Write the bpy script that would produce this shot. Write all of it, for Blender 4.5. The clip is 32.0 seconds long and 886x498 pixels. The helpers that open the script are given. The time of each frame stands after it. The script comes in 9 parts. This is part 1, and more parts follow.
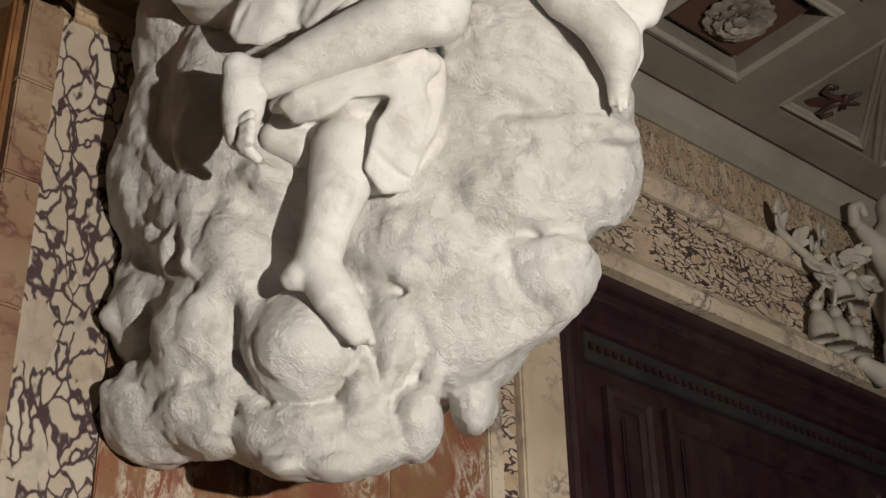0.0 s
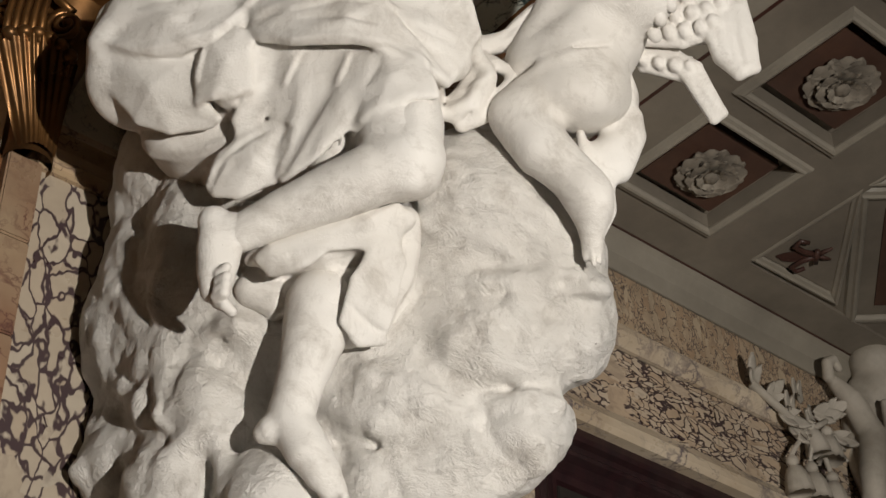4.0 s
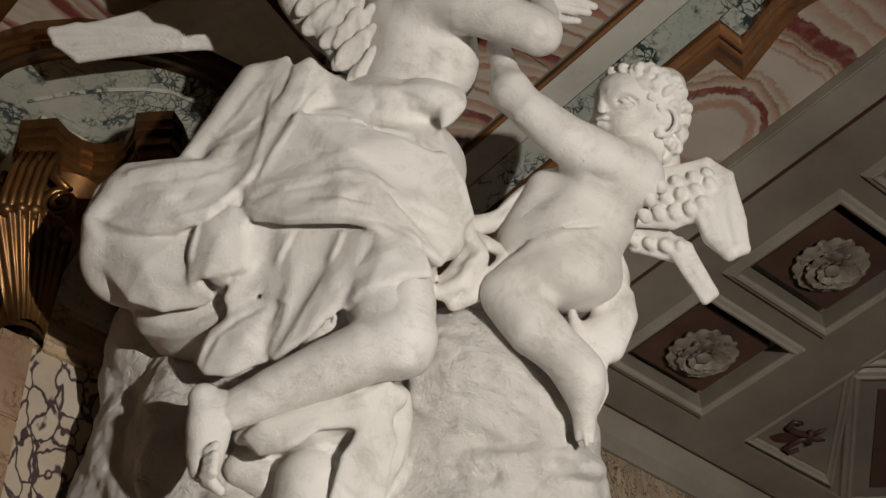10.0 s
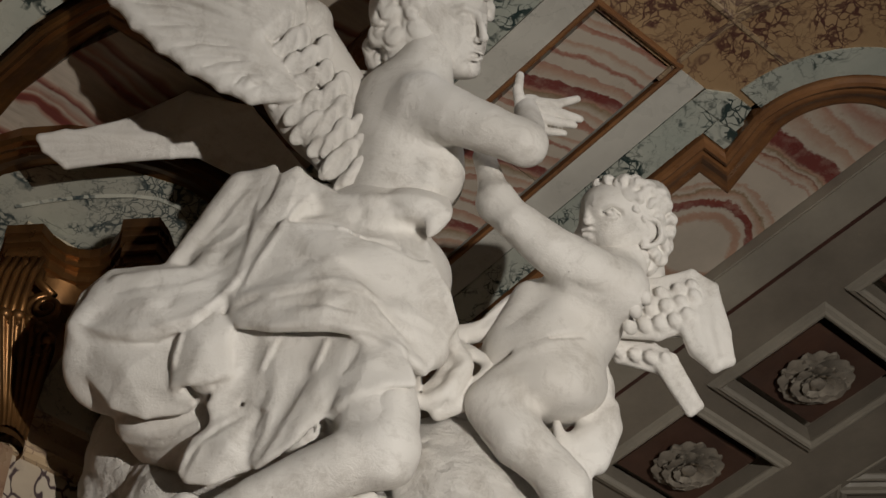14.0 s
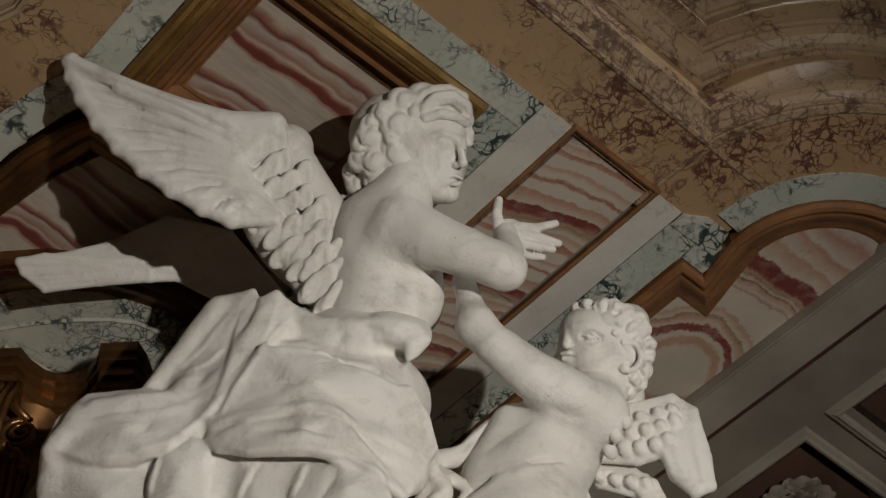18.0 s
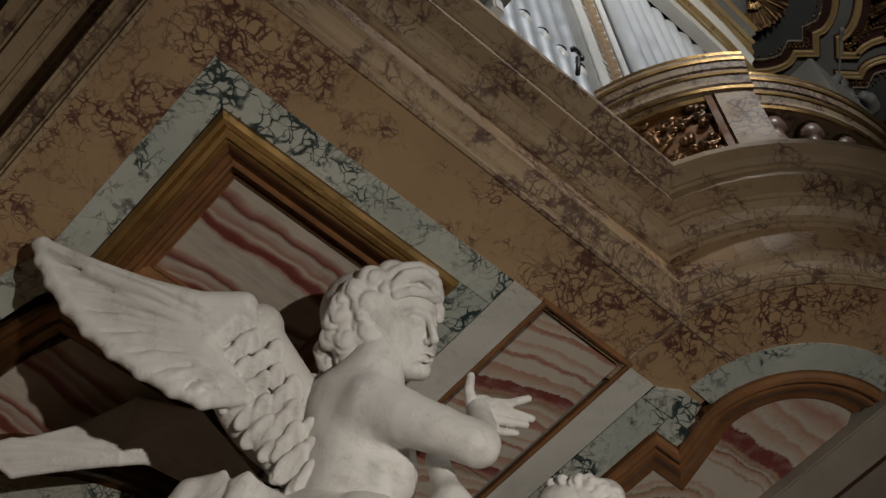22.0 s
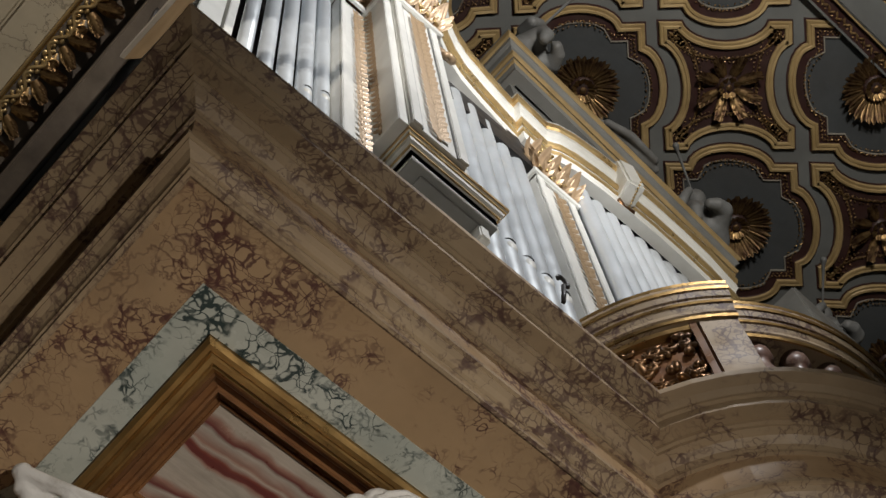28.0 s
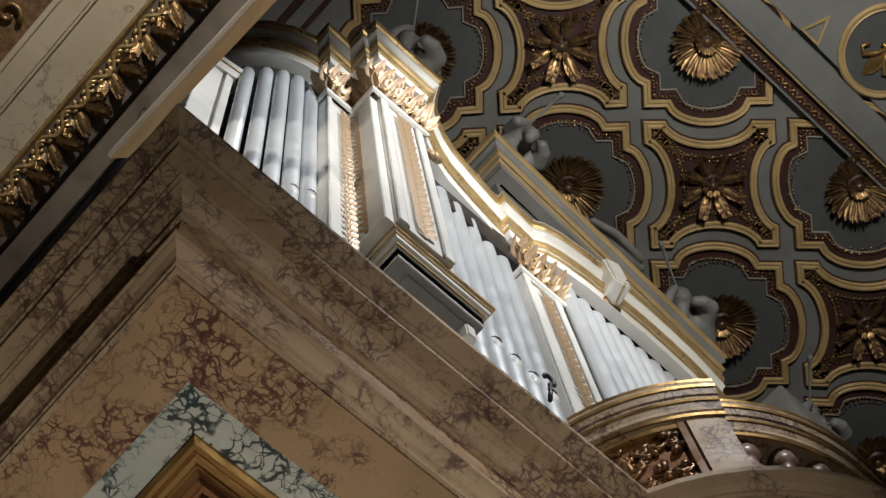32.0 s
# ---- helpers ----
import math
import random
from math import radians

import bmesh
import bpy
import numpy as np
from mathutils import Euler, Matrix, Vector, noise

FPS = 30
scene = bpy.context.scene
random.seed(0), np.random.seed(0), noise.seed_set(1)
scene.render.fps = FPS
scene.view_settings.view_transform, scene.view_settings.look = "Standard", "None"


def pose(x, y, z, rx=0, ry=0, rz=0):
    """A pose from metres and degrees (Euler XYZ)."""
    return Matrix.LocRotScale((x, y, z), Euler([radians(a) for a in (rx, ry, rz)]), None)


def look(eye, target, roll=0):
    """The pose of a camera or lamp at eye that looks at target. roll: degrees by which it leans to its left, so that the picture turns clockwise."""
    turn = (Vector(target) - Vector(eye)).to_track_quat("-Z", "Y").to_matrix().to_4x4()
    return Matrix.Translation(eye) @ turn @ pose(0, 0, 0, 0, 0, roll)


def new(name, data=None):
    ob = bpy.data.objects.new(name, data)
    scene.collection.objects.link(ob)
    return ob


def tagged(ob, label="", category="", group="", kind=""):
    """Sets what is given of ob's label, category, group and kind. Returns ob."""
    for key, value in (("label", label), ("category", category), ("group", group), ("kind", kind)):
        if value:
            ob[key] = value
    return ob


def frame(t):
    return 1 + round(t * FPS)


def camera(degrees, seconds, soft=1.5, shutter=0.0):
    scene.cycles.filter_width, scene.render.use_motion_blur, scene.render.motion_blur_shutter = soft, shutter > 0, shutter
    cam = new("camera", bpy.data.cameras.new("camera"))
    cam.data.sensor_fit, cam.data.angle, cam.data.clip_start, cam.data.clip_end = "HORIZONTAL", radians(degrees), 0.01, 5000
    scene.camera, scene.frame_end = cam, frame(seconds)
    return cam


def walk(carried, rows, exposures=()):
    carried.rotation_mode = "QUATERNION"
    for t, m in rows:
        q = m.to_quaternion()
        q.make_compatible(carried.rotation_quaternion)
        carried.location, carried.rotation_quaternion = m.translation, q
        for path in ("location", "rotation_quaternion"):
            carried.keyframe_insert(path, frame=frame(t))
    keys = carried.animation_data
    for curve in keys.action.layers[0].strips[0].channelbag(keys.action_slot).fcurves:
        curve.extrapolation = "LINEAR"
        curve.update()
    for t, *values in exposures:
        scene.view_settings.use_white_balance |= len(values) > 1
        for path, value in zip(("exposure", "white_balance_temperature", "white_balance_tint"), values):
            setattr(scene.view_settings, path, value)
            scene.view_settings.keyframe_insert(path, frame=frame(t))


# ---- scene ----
# ---- the camera and its path ----
EYE = (0.0, 0.0, 1.65)
cam = camera(32.43, 32.0)
PATH = (
    (0, 121.643, 0.936, -39.423), (0.5, 122.292, 0.944, -39.457), (1, 123.027, 1.088, -39.455),
    (1.5, 123.773, 1.136, -39.452), (2, 124.622, 1.153, -39.452), (2.5, 125.390, 1.231, -39.628),
    (3, 126.026, 1.304, -39.763), (3.5, 126.722, 1.365, -40.100), (5.5, 129.098, 1.198, -40.315),
    (6, 129.648, 1.177, -40.490), (6.5, 130.414, 1.252, -40.467), (7, 130.940, 1.147, -40.387),
    (7.5, 131.533, 1.166, -40.460), (8, 132.487, 1.299, -40.496), (8.5, 133.045, 1.327, -40.549),
    (9, 133.215, 1.371, -40.729), (9.5, 133.560, 1.357, -40.741), (10, 134.093, 1.366, -40.691),
    (10.5, 134.713, 1.408, -40.963), (11, 135.299, 1.487, -41.174), (11.5, 135.931, 1.491, -41.338),
    (12, 136.361, 1.536, -41.494), (12.5, 136.899, 1.560, -41.564), (13, 137.422, 1.496, -41.417),
    (13.5, 137.790, 1.385, -41.362), (14, 138.185, 1.382, -41.475), (14.5, 138.774, 1.439, -41.543),
    (16.5, 140.950, 1.712, -41.947), (17, 141.486, 1.589, -41.801), (17.5, 142.012, 1.715, -41.906),
    (18, 142.826, 1.968, -41.989), (18.5, 144.098, 2.327, -41.984), (19, 145.191, 2.474, -41.907),
    (19.5, 146.002, 2.381, -41.811), (20, 146.521, 2.355, -41.614), (20.5, 147.098, 2.730, -41.693),
    (21, 147.949, 3.346, -41.867), (21.5, 148.693, 3.503, -41.915), (22, 149.472, 3.397, -41.802),
    (22.5, 149.898, 3.324, -41.915), (23, 150.759, 3.248, -41.920), (23.5, 151.676, 3.218, -41.913),
    (24, 152.634, 3.195, -41.979), (24.5, 153.419, 3.245, -41.940), (25, 154.210, 3.450, -41.978),
    (25.5, 154.982, 3.482, -41.895), (27.5, 157.323, 3.636, -42.165), (28, 157.967, 3.754, -42.234),
    (28.5, 158.895, 3.747, -42.154), (29, 159.658, 3.725, -41.972), (29.5, 160.485, 3.795, -41.924),
    (30, 161.507, 3.910, -41.888), (30.5, 162.084, 3.934, -41.919), (31, 162.090, 4.062, -42.080),
    (31.5, 161.870, 4.149, -42.207), (32, 161.655, 4.265, -42.353),
)
EXPOSURES = ((0.0, -0.02), (6.0, -0.07), (9.0, -0.26), (12.0, -0.46), (18.0, -0.66), (23.0, -0.9), (25.5, -0.95), (28.0, -0.38), (32.0, -0.22))
walk(cam, [(t, pose(*EYE, rx, ry, rz)) for t, rx, ry, rz in PATH], EXPOSURES)

# ---- world and lights ----
world = bpy.data.worlds.new("world")
scene.world = world
world.use_nodes = True
world.node_tree.nodes["Background"].inputs[0].default_value = (0.55, 0.6, 0.7, 1)
world.node_tree.nodes["Background"].inputs[1].default_value = 0.04


def lamp(name, kind, place, target, watts, colour, size=0.2, spot=0.0, blend=0.3):
    data = bpy.data.lights.new(name, kind)
    data.energy, data.color = watts, colour
    if kind == "AREA":
        data.size = size
    else:
        data.shadow_soft_size = size
    if kind == "SPOT":
        data.spot_size, data.spot_blend = radians(spot), blend
    ob = new(name, data)
    ob.matrix_world = look(place, target)
    return ob


# the floodlight that stands in the nave and is aimed at the statue
lamp("floodlight", "SPOT", (0.75, -3.1, 1.2), (2.0, 2.4, 3.15), 1760, (1.0, 0.94, 0.86), 0.05, 76, 1.0)
# unseen spot added high in front of the loft to light the organ front
lamp("gallery_lamp", "SPOT", (1.35, -1.5, 8.7), (1.85, 1.2, 7.9), 470, (0.98, 0.985, 1.0), 0.12, 68, 0.25)
# unseen spots added to brighten the vault and the arch soffit
lamp("cornice_lamp", "SPOT", (1.2, -2.6, 7.6), (4.6, 0.4, 11.2), 800, (1.0, 0.955, 0.89), 0.3, 95, 0.8)
lamp("cornice_lamp", "SPOT", (-0.9, -0.9, 6.3), (0.0, 1.6, 8.05), 360, (1.0, 0.93, 0.84), 0.1, 70, 0.8)

# ---- materials ----
def nodes_of(name, rough=0.5, metal=0.0):
    m = bpy.data.materials.new(name)
    m.use_nodes = True
    n, l = m.node_tree.nodes, m.node_tree.links
    b = n["Principled BSDF"]
    b.inputs["Roughness"].default_value, b.inputs["Metallic"].default_value = rough, metal
    return m, n, l, b


def coords(n, l, stretch=(1, 1, 1), twist=0.0, twist_scale=3.0, turn=0.0, shift=None):
    c = n.new("ShaderNodeTexCoord")
    mp = n.new("ShaderNodeMapping")
    mp.inputs["Scale"].default_value = stretch
    mp.inputs["Rotation"].default_value = (0, 0, radians(turn))
    l.new(c.outputs["Object"], mp.inputs["Vector"])
    out = mp.outputs["Vector"]
    if shift:
        info = n.new("ShaderNodeObjectInfo")
        add = n.new("ShaderNodeVectorMath")
        add.operation = "MULTIPLY_ADD"
        l.new(info.outputs["Random"], add.inputs[0])
        add.inputs[1].default_value = shift
        l.new(out, add.inputs[2])
        out = add.outputs[0]
    if twist:
        ns = noise_of(n, l, out, twist_scale, 3)
        sub = n.new("ShaderNodeVectorMath")
        sub.operation = "MULTIPLY_ADD"
        l.new(ns.outputs["Color"], sub.inputs[0])
        sub.inputs[1].default_value = (twist, twist, twist)
        l.new(out, sub.inputs[2])
        out = sub.outputs[0]
    return out


def noise_of(n, l, vec, scale, detail=4, rough=0.55):
    t = n.new("ShaderNodeTexNoise")
    t.inputs["Scale"].default_value, t.inputs["Detail"].default_value, t.inputs["Roughness"].default_value = scale, detail, rough
    l.new(vec, t.inputs["Vector"])
    return t


def cells_of(n, l, vec, scale, feature="F1"):
    t = n.new("ShaderNodeTexVoronoi")
    t.feature = feature
    t.inputs["Scale"].default_value = scale
    l.new(vec, t.inputs["Vector"])
    return t


def ramp_of(n, l, value, *stops):
    r = n.new("ShaderNodeValToRGB")
    e = r.color_ramp.elements
    while len(e) < len(stops):
        e.new(0.5)
    for el, (at, c) in zip(e, stops):
        el.position = at
        el.color = (*c, 1) if not isinstance(c, (int, float)) else (c, c, c, 1)
    l.new(value, r.inputs["Fac"])
    return r.outputs["Color"]


def mixed(n, l, fac, a, b, kind="MIX"):
    m = n.new("ShaderNodeMix")
    m.data_type, m.blend_type = "RGBA", kind
    for socket, value in ((m.inputs["Factor"], fac), (m.inputs["A"], a), (m.inputs["B"], b)):
        if isinstance(value, (int, float)):
            socket.default_value = value
        elif isinstance(value, tuple):
            socket.default_value = (*value, 1)
        else:
            l.new(value, socket)
    return m.outputs["Result"]


def bumped(n, l, b, height, strength, distance=0.01):
    bump = n.new("ShaderNodeBump")
    bump.inputs["Strength"].default_value, bump.inputs["Distance"].default_value = strength, distance
    l.new(height, bump.inputs["Height"])
    l.new(bump.outputs["Normal"], b.inputs["Normal"])


def worn(n, l, b, colour, dirt=(0.05, 0.04, 0.03), amount=0.35, scale=2.5):
    """Lays soft grime and a varied polish over a colour."""
    vec = coords(n, l)
    big = noise_of(n, l, vec, scale, 6, 0.65)
    stain = ramp_of(n, l, big.outputs["Fac"], (0.42, 0.0), (0.75, amount))
    l.new(mixed(n, l, stain, colour, dirt), b.inputs["Base Color"])
    base = b.inputs["Roughness"].default_value
    r = ramp_of(n, l, noise_of(n, l, vec, 9, 4).outputs["Fac"], (0.3, max(base - 0.12, 0.02)), (0.7, min(base + 0.15, 1)))
    l.new(r, b.inputs["Roughness"])


def breccia(name, light, tan, matrix, scale, gap=0.09, rough=0.35, shift=None, stretch=(1, 1, 0.7)):
    """Pale angular lumps of several sizes in a dark ground."""
    m, n, l, b = nodes_of(name, rough)
    vec = coords(n, l, stretch, 0.24, 6, shift=shift)
    big, edge = cells_of(n, l, vec, scale), cells_of(n, l, vec, scale, "DISTANCE_TO_EDGE")
    small, fine = cells_of(n, l, vec, scale * 3.1), cells_of(n, l, vec, scale * 3.1, "DISTANCE_TO_EDGE")
    lump = mixed(n, l, ramp_of(n, l, big.outputs["Color"], (0.2, 0.0), (0.8, 1.0)), light, tan)
    lump = mixed(n, l, ramp_of(n, l, noise_of(n, l, vec, 14, 6).outputs["Fac"], (0.45, 0.0), (0.8, 0.5)), lump, matrix)
    crumbs = mixed(n, l, ramp_of(n, l, fine.outputs["Distance"], (0.05, 0.0), (0.11, 1.0)), matrix, mixed(n, l, small.outputs["Color"], tan, light))
    wide = ramp_of(n, l, noise_of(n, l, vec, 3.0, 2).outputs["Fac"], (0.28, 0.035), (0.62, gap * 3.6))
    over = n.new("ShaderNodeMath")
    over.operation = "SUBTRACT"
    l.new(edge.outputs["Distance"], over.inputs[0])
    l.new(wide, over.inputs[1])
    inside = ramp_of(n, l, over.outputs[0], (0.0, 0.0), (0.025, 1.0))
    colour = mixed(n, l, inside, crumbs, lump)
    worn(n, l, b, colour, amount=0.3)
    return m


def veined(name, light, deep, vein, scale, width=0.03, rough=0.35, amount=1.0, shift=None, net=0.0, net_scale=6.0, stretch=(1, 1, 1)):
    """A clouded ground with thin wandering veins, and with a net of veins in places."""
    m, n, l, b = nodes_of(name, rough)
    vec = coords(n, l, stretch, 0.25, 2.2, shift=shift)
    ground = mixed(n, l, ramp_of(n, l, noise_of(n, l, vec, scale * 0.7, 5).outputs["Fac"], (0.32, 0.0), (0.68, 1.0)), light, deep)
    thin = None
    for k, w in ((1.0, width), (2.3, width * 0.7)):
        f = noise_of(n, l, vec, scale * k, 5, 0.6).outputs["Fac"]
        v = ramp_of(n, l, f, (0.5 - w, 0.0), (0.5, 1.0), (0.5 + w, 0.0))
        thin = v if thin is None else mixed(n, l, 1.0, thin, v, "LIGHTEN")
    patch = ramp_of(n, l, noise_of(n, l, vec, scale * 0.9, 3).outputs["Fac"], (0.42, 0.0), (0.6, amount))
    thin = mixed(n, l, 1.0, thin, patch, "MULTIPLY")
    colour = mixed(n, l, thin, ground, vein)
    if net:
        wild = coords(n, l, stretch, 0.5, 3.2, shift=shift)
        e = cells_of(n, l, coords(n, l, stretch, 0.16, 9, shift=shift), net_scale, "DISTANCE_TO_EDGE")
        fine = cells_of(n, l, wild, net_scale * 0.55, "DISTANCE_TO_EDGE")
        where = ramp_of(n, l, noise_of(n, l, wild, scale * 1.3, 4, 0.6).outputs["Fac"], (0.47, 0.0), (0.55, net))
        thick = ramp_of(n, l, noise_of(n, l, wild, 11, 3).outputs["Fac"], (0.4, 0.0), (0.8, 0.12))
        for field, spread in ((e, 0.03), (fine, -0.02)):
            over = n.new("ShaderNodeMath")
            over.operation = "SUBTRACT"
            l.new(field.outputs["Distance"], over.inputs[0])
            l.new(thick, over.inputs[1])
            near = ramp_of(n, l, over.outputs[0], (0.0, 1.0), (0.04 + spread, 0.0))
            colour = mixed(n, l, mixed(n, l, 1.0, near, where, "MULTIPLY"), colour, vein)
    worn(n, l, b, colour, amount=0.25)
    return m


def banded(name, stops, scale, turn=0.0, twist=0.25, rough=0.35, shift=None):
    """Wavy parallel bands, as of alabaster."""
    m, n, l, b = nodes_of(name, rough)
    vec = coords(n, l, (1, 1, 1), twist, 1.8, turn, shift)
    w = n.new("ShaderNodeTexWave")
    w.wave_type, w.bands_direction, w.wave_profile = "BANDS", "Y", "SAW"
    w.inputs["Scale"].default_value, w.inputs["Distortion"].default_value = scale, 3.2
    w.inputs["Detail"].default_value, w.inputs["Detail Scale"].default_value = 5, 1.1
    l.new(vec, w.inputs["Vector"])
    colour = ramp_of(n, l, w.outputs["Fac"], *stops)
    fine = ramp_of(n, l, noise_of(n, l, coords(n, l, (3, 22, 3), 0.3, 2, turn), 3, 4).outputs["Fac"], (0.35, 0.82), (0.65, 1.0))
    worn(n, l, b, mixed(n, l, 1.0, colour, fine, "MULTIPLY"), amount=0.25)
    return m


def ringed(name, stops, centre, reach, rough=0.35, drift_by=1.0, again=False):
    """Layers of alabaster round one eye, with ragged edges; again: they come back at each reach."""
    m, n, l, b = nodes_of(name, rough)
    place = n.new("ShaderNodeTexCoord").outputs["Object"]
    for kind, by in (("SUBTRACT", (*centre, 0)), ("MULTIPLY", (1.0, 1.0, 0.0)), ("LENGTH", None)):
        node = n.new("ShaderNodeVectorMath")
        node.operation = kind
        l.new(place, node.inputs[0])
        if by:
            node.inputs[1].default_value = by
        place = node.outputs["Value" if kind == "LENGTH" else "Vector"]
    vec = coords(n, l)
    for scale, detail, much in ((3.0, 2, 0.16), (14.0, 3, 0.03), (75.0, 3, 0.03)):
        drift = n.new("ShaderNodeMath")
        drift.operation = "MULTIPLY_ADD"
        l.new(noise_of(n, l, vec, scale, detail).outputs["Fac"], drift.inputs[0])
        drift.inputs[1].default_value = much * drift_by
        l.new(place, drift.inputs[2])
        place = drift.outputs[0]
    middle = n.new("ShaderNodeMath")
    middle.operation = "SUBTRACT"
    l.new(place, middle.inputs[0])
    middle.inputs[1].default_value = 0.105
    place = middle.outputs[0]
    span = n.new("ShaderNodeMath")
    span.operation = "DIVIDE"
    l.new(place, span.inputs[0])
    span.inputs[1].default_value = reach
    part_of = span.outputs[0]
    if again:
        turn = n.new("ShaderNodeMath")
        turn.operation = "FRACT"
        l.new(part_of, turn.inputs[0])
        part_of = turn.outputs[0]
    colour = ramp_of(n, l, part_of, *stops)
    colour = mixed(n, l, ramp_of(n, l, noise_of(n, l, vec, 22, 5, 0.7).outputs["Fac"], (0.5, 0.0), (0.75, 0.35)), colour, (0.52, 0.45, 0.36))
    worn(n, l, b, colour, amount=0.25)
    return m


def painted(name, colour, second, rough=0.6, scale=4.0, bump=0.15, metal=0.0, dirt=0.35, fine=40.0):
    m, n, l, b = nodes_of(name, rough, metal)
    vec = coords(n, l)
    big = noise_of(n, l, vec, scale, 6, 0.6)
    c = mixed(n, l, ramp_of(n, l, big.outputs["Fac"], (0.3, 0.0), (0.7, 1.0)), colour, second)
    worn(n, l, b, c, amount=dirt, scale=scale * 0.6)
    bumped(n, l, b, noise_of(n, l, vec, fine, 5).outputs["Fac"], bump, 0.004)
    return m


def wood(name, light, dark, rough=0.4, axis=(1, 12, 12), scale=3.0):
    m, n, l, b = nodes_of(name, rough)
    vec = coords(n, l, axis, 0.4, 1.5)
    g = noise_of(n, l, vec, scale, 6, 0.6)
    c = mixed(n, l, ramp_of(n, l, g.outputs["Fac"], (0.3, 0.0), (0.7, 1.0)), dark, light)
    worn(n, l, b, c, amount=0.3)
    bumped(n, l, b, g.outputs["Fac"], 0.2, 0.003)
    return m


def stucco(name, relief=0.32, deep=0.011, stain=0.55):
    """Old limewashed stucco: off-white, brushed, with grime and small chips."""
    m, n, l, b = nodes_of(name, 0.62)
    vec = coords(n, l)
    c = mixed(n, l, ramp_of(n, l, noise_of(n, l, vec, 2.2, 5).outputs["Fac"], (0.35, 0.0), (0.72, 1.0)), (0.81, 0.785, 0.745), (0.65, 0.615, 0.565))
    streak = noise_of(n, l, coords(n, l, (1, 1, 1), 0.3, 3), 9, 8, 0.75)
    c = mixed(n, l, ramp_of(n, l, streak.outputs["Fac"], (0.50, 0.0), (0.72, stain)), c, (0.36, 0.32, 0.275))
    blotch = noise_of(n, l, coords(n, l, (1, 1.6, 1), 0.5, 2), 4.5, 6, 0.7)
    c = mixed(n, l, ramp_of(n, l, blotch.outputs["Fac"], (0.56, 0.0), (0.80, 0.35)), c, (0.44, 0.39, 0.33))
    speck = noise_of(n, l, vec, 55, 2)
    c = mixed(n, l, ramp_of(n, l, speck.outputs["Fac"], (0.77, 0.0), (0.82, 0.7)), c, (0.22, 0.18, 0.15))
    l.new(c, b.inputs["Base Color"])
    brush = noise_of(n, l, coords(n, l, (1, 1, 2.2), 0.5, 4), 16, 7, 0.7)
    fine = noise_of(n, l, coords(n, l, (1, 2.5, 1), 0.4, 6), 60, 5, 0.6)
    both = mixed(n, l, 0.35, brush.outputs["Fac"], fine.outputs["Fac"])
    bumped(n, l, b, both, relief, deep)
    return m


TAN = (0.46, 0.34, 0.23)
WHITE = stucco("limewashed_stucco", 0.55, 0.012, 0.6)
ROUGH_WHITE = stucco("rough_limewashed_stucco", 0.75, 0.026, 0.7)
DULL_WHITE = painted("dusty_stucco", (0.54, 0.49, 0.42), (0.38, 0.34, 0.28), 0.7, 5, 0.5, 0.0, 0.5, 25)
BRECCIA = breccia("breccia_marble", (0.48, 0.42, 0.335), (0.40, 0.325, 0.24), (0.06, 0.038, 0.042), 4.8, 0.14, stretch=(1.25, 1, 0.72))
BRECCIA_FINE = breccia("small_breccia_marble", (0.56, 0.47, 0.36), TAN, (0.06, 0.04, 0.042), 7.0, 0.08, stretch=(0.75, 1, 1.5))
BRECCIA_YELLOW = breccia("yellow_breccia_marble", (0.50, 0.40, 0.28), (0.40, 0.28, 0.18), (0.10, 0.07, 0.06), 13.0, 0.05, stretch=(1.6, 1, 0.9))
ORANGE = veined("siena_marble", (0.43, 0.288, 0.158), (0.33, 0.212, 0.112), (0.085, 0.03, 0.026), 2.0, 0.012, 0.4, 0.8, net=0.85, net_scale=22.0)
ORANGE_BLOCK = veined("block_siena_marble", (0.34, 0.25, 0.16), (0.22, 0.11, 0.065), (0.10, 0.035, 0.03), 3.2, 0.03, 0.35, 1.0, shift=(5, 9, 7))
PALE = veined("pale_moulding_marble", (0.44, 0.325, 0.20), (0.36, 0.255, 0.15), (0.10, 0.05, 0.04), 2.6, 0.012, 0.55, 0.8, net=0.75, net_scale=20.0)
GREEN = veined("green_white_marble", (0.52, 0.53, 0.46), (0.38, 0.41, 0.36), (0.03, 0.05, 0.048), 3.4, 0.014, 0.3, 0.7, shift=(3, 7, 5), net=1.0, net_scale=20.0)
PALE_GREEN = veined("pale_green_marble", (0.47, 0.46, 0.39), (0.38, 0.39, 0.33), (0.03, 0.05, 0.055), 3.0, 0.010, 0.3, 0.8, shift=(6, 2, 5), net=0.85, net_scale=24.0)
WHITE_MARBLE = veined("white_marble", (0.60, 0.58, 0.52), (0.50, 0.48, 0.43), (0.25, 0.25, 0.22), 3.0, 0.01, 0.3, 0.5)
STRIP_MARBLE = veined("veined_strip_marble", (0.60, 0.51, 0.39), (0.47, 0.37, 0.26), (0.10, 0.08, 0.10), 3.5, 0.035, 0.35, 1.0)
RED, ROSE, MILK = (0.17, 0.045, 0.038), (0.36, 0.20, 0.15), (0.47, 0.41, 0.34)
ALABASTER = banded("banded_alabaster", ((0.0, MILK), (0.28, (0.52, 0.44, 0.36)), (0.34, ROSE), (0.42, RED), (0.47, MILK), (0.6, ROSE), (0.64, (0.5, 0.41, 0.33)), (0.70, (0.24, 0.07, 0.05)), (0.73, RED), (0.79, RED), (0.81, ROSE), (0.86, MILK), (1.0, (0.44, 0.38, 0.31))), 1.25, 4.0, 0.22)
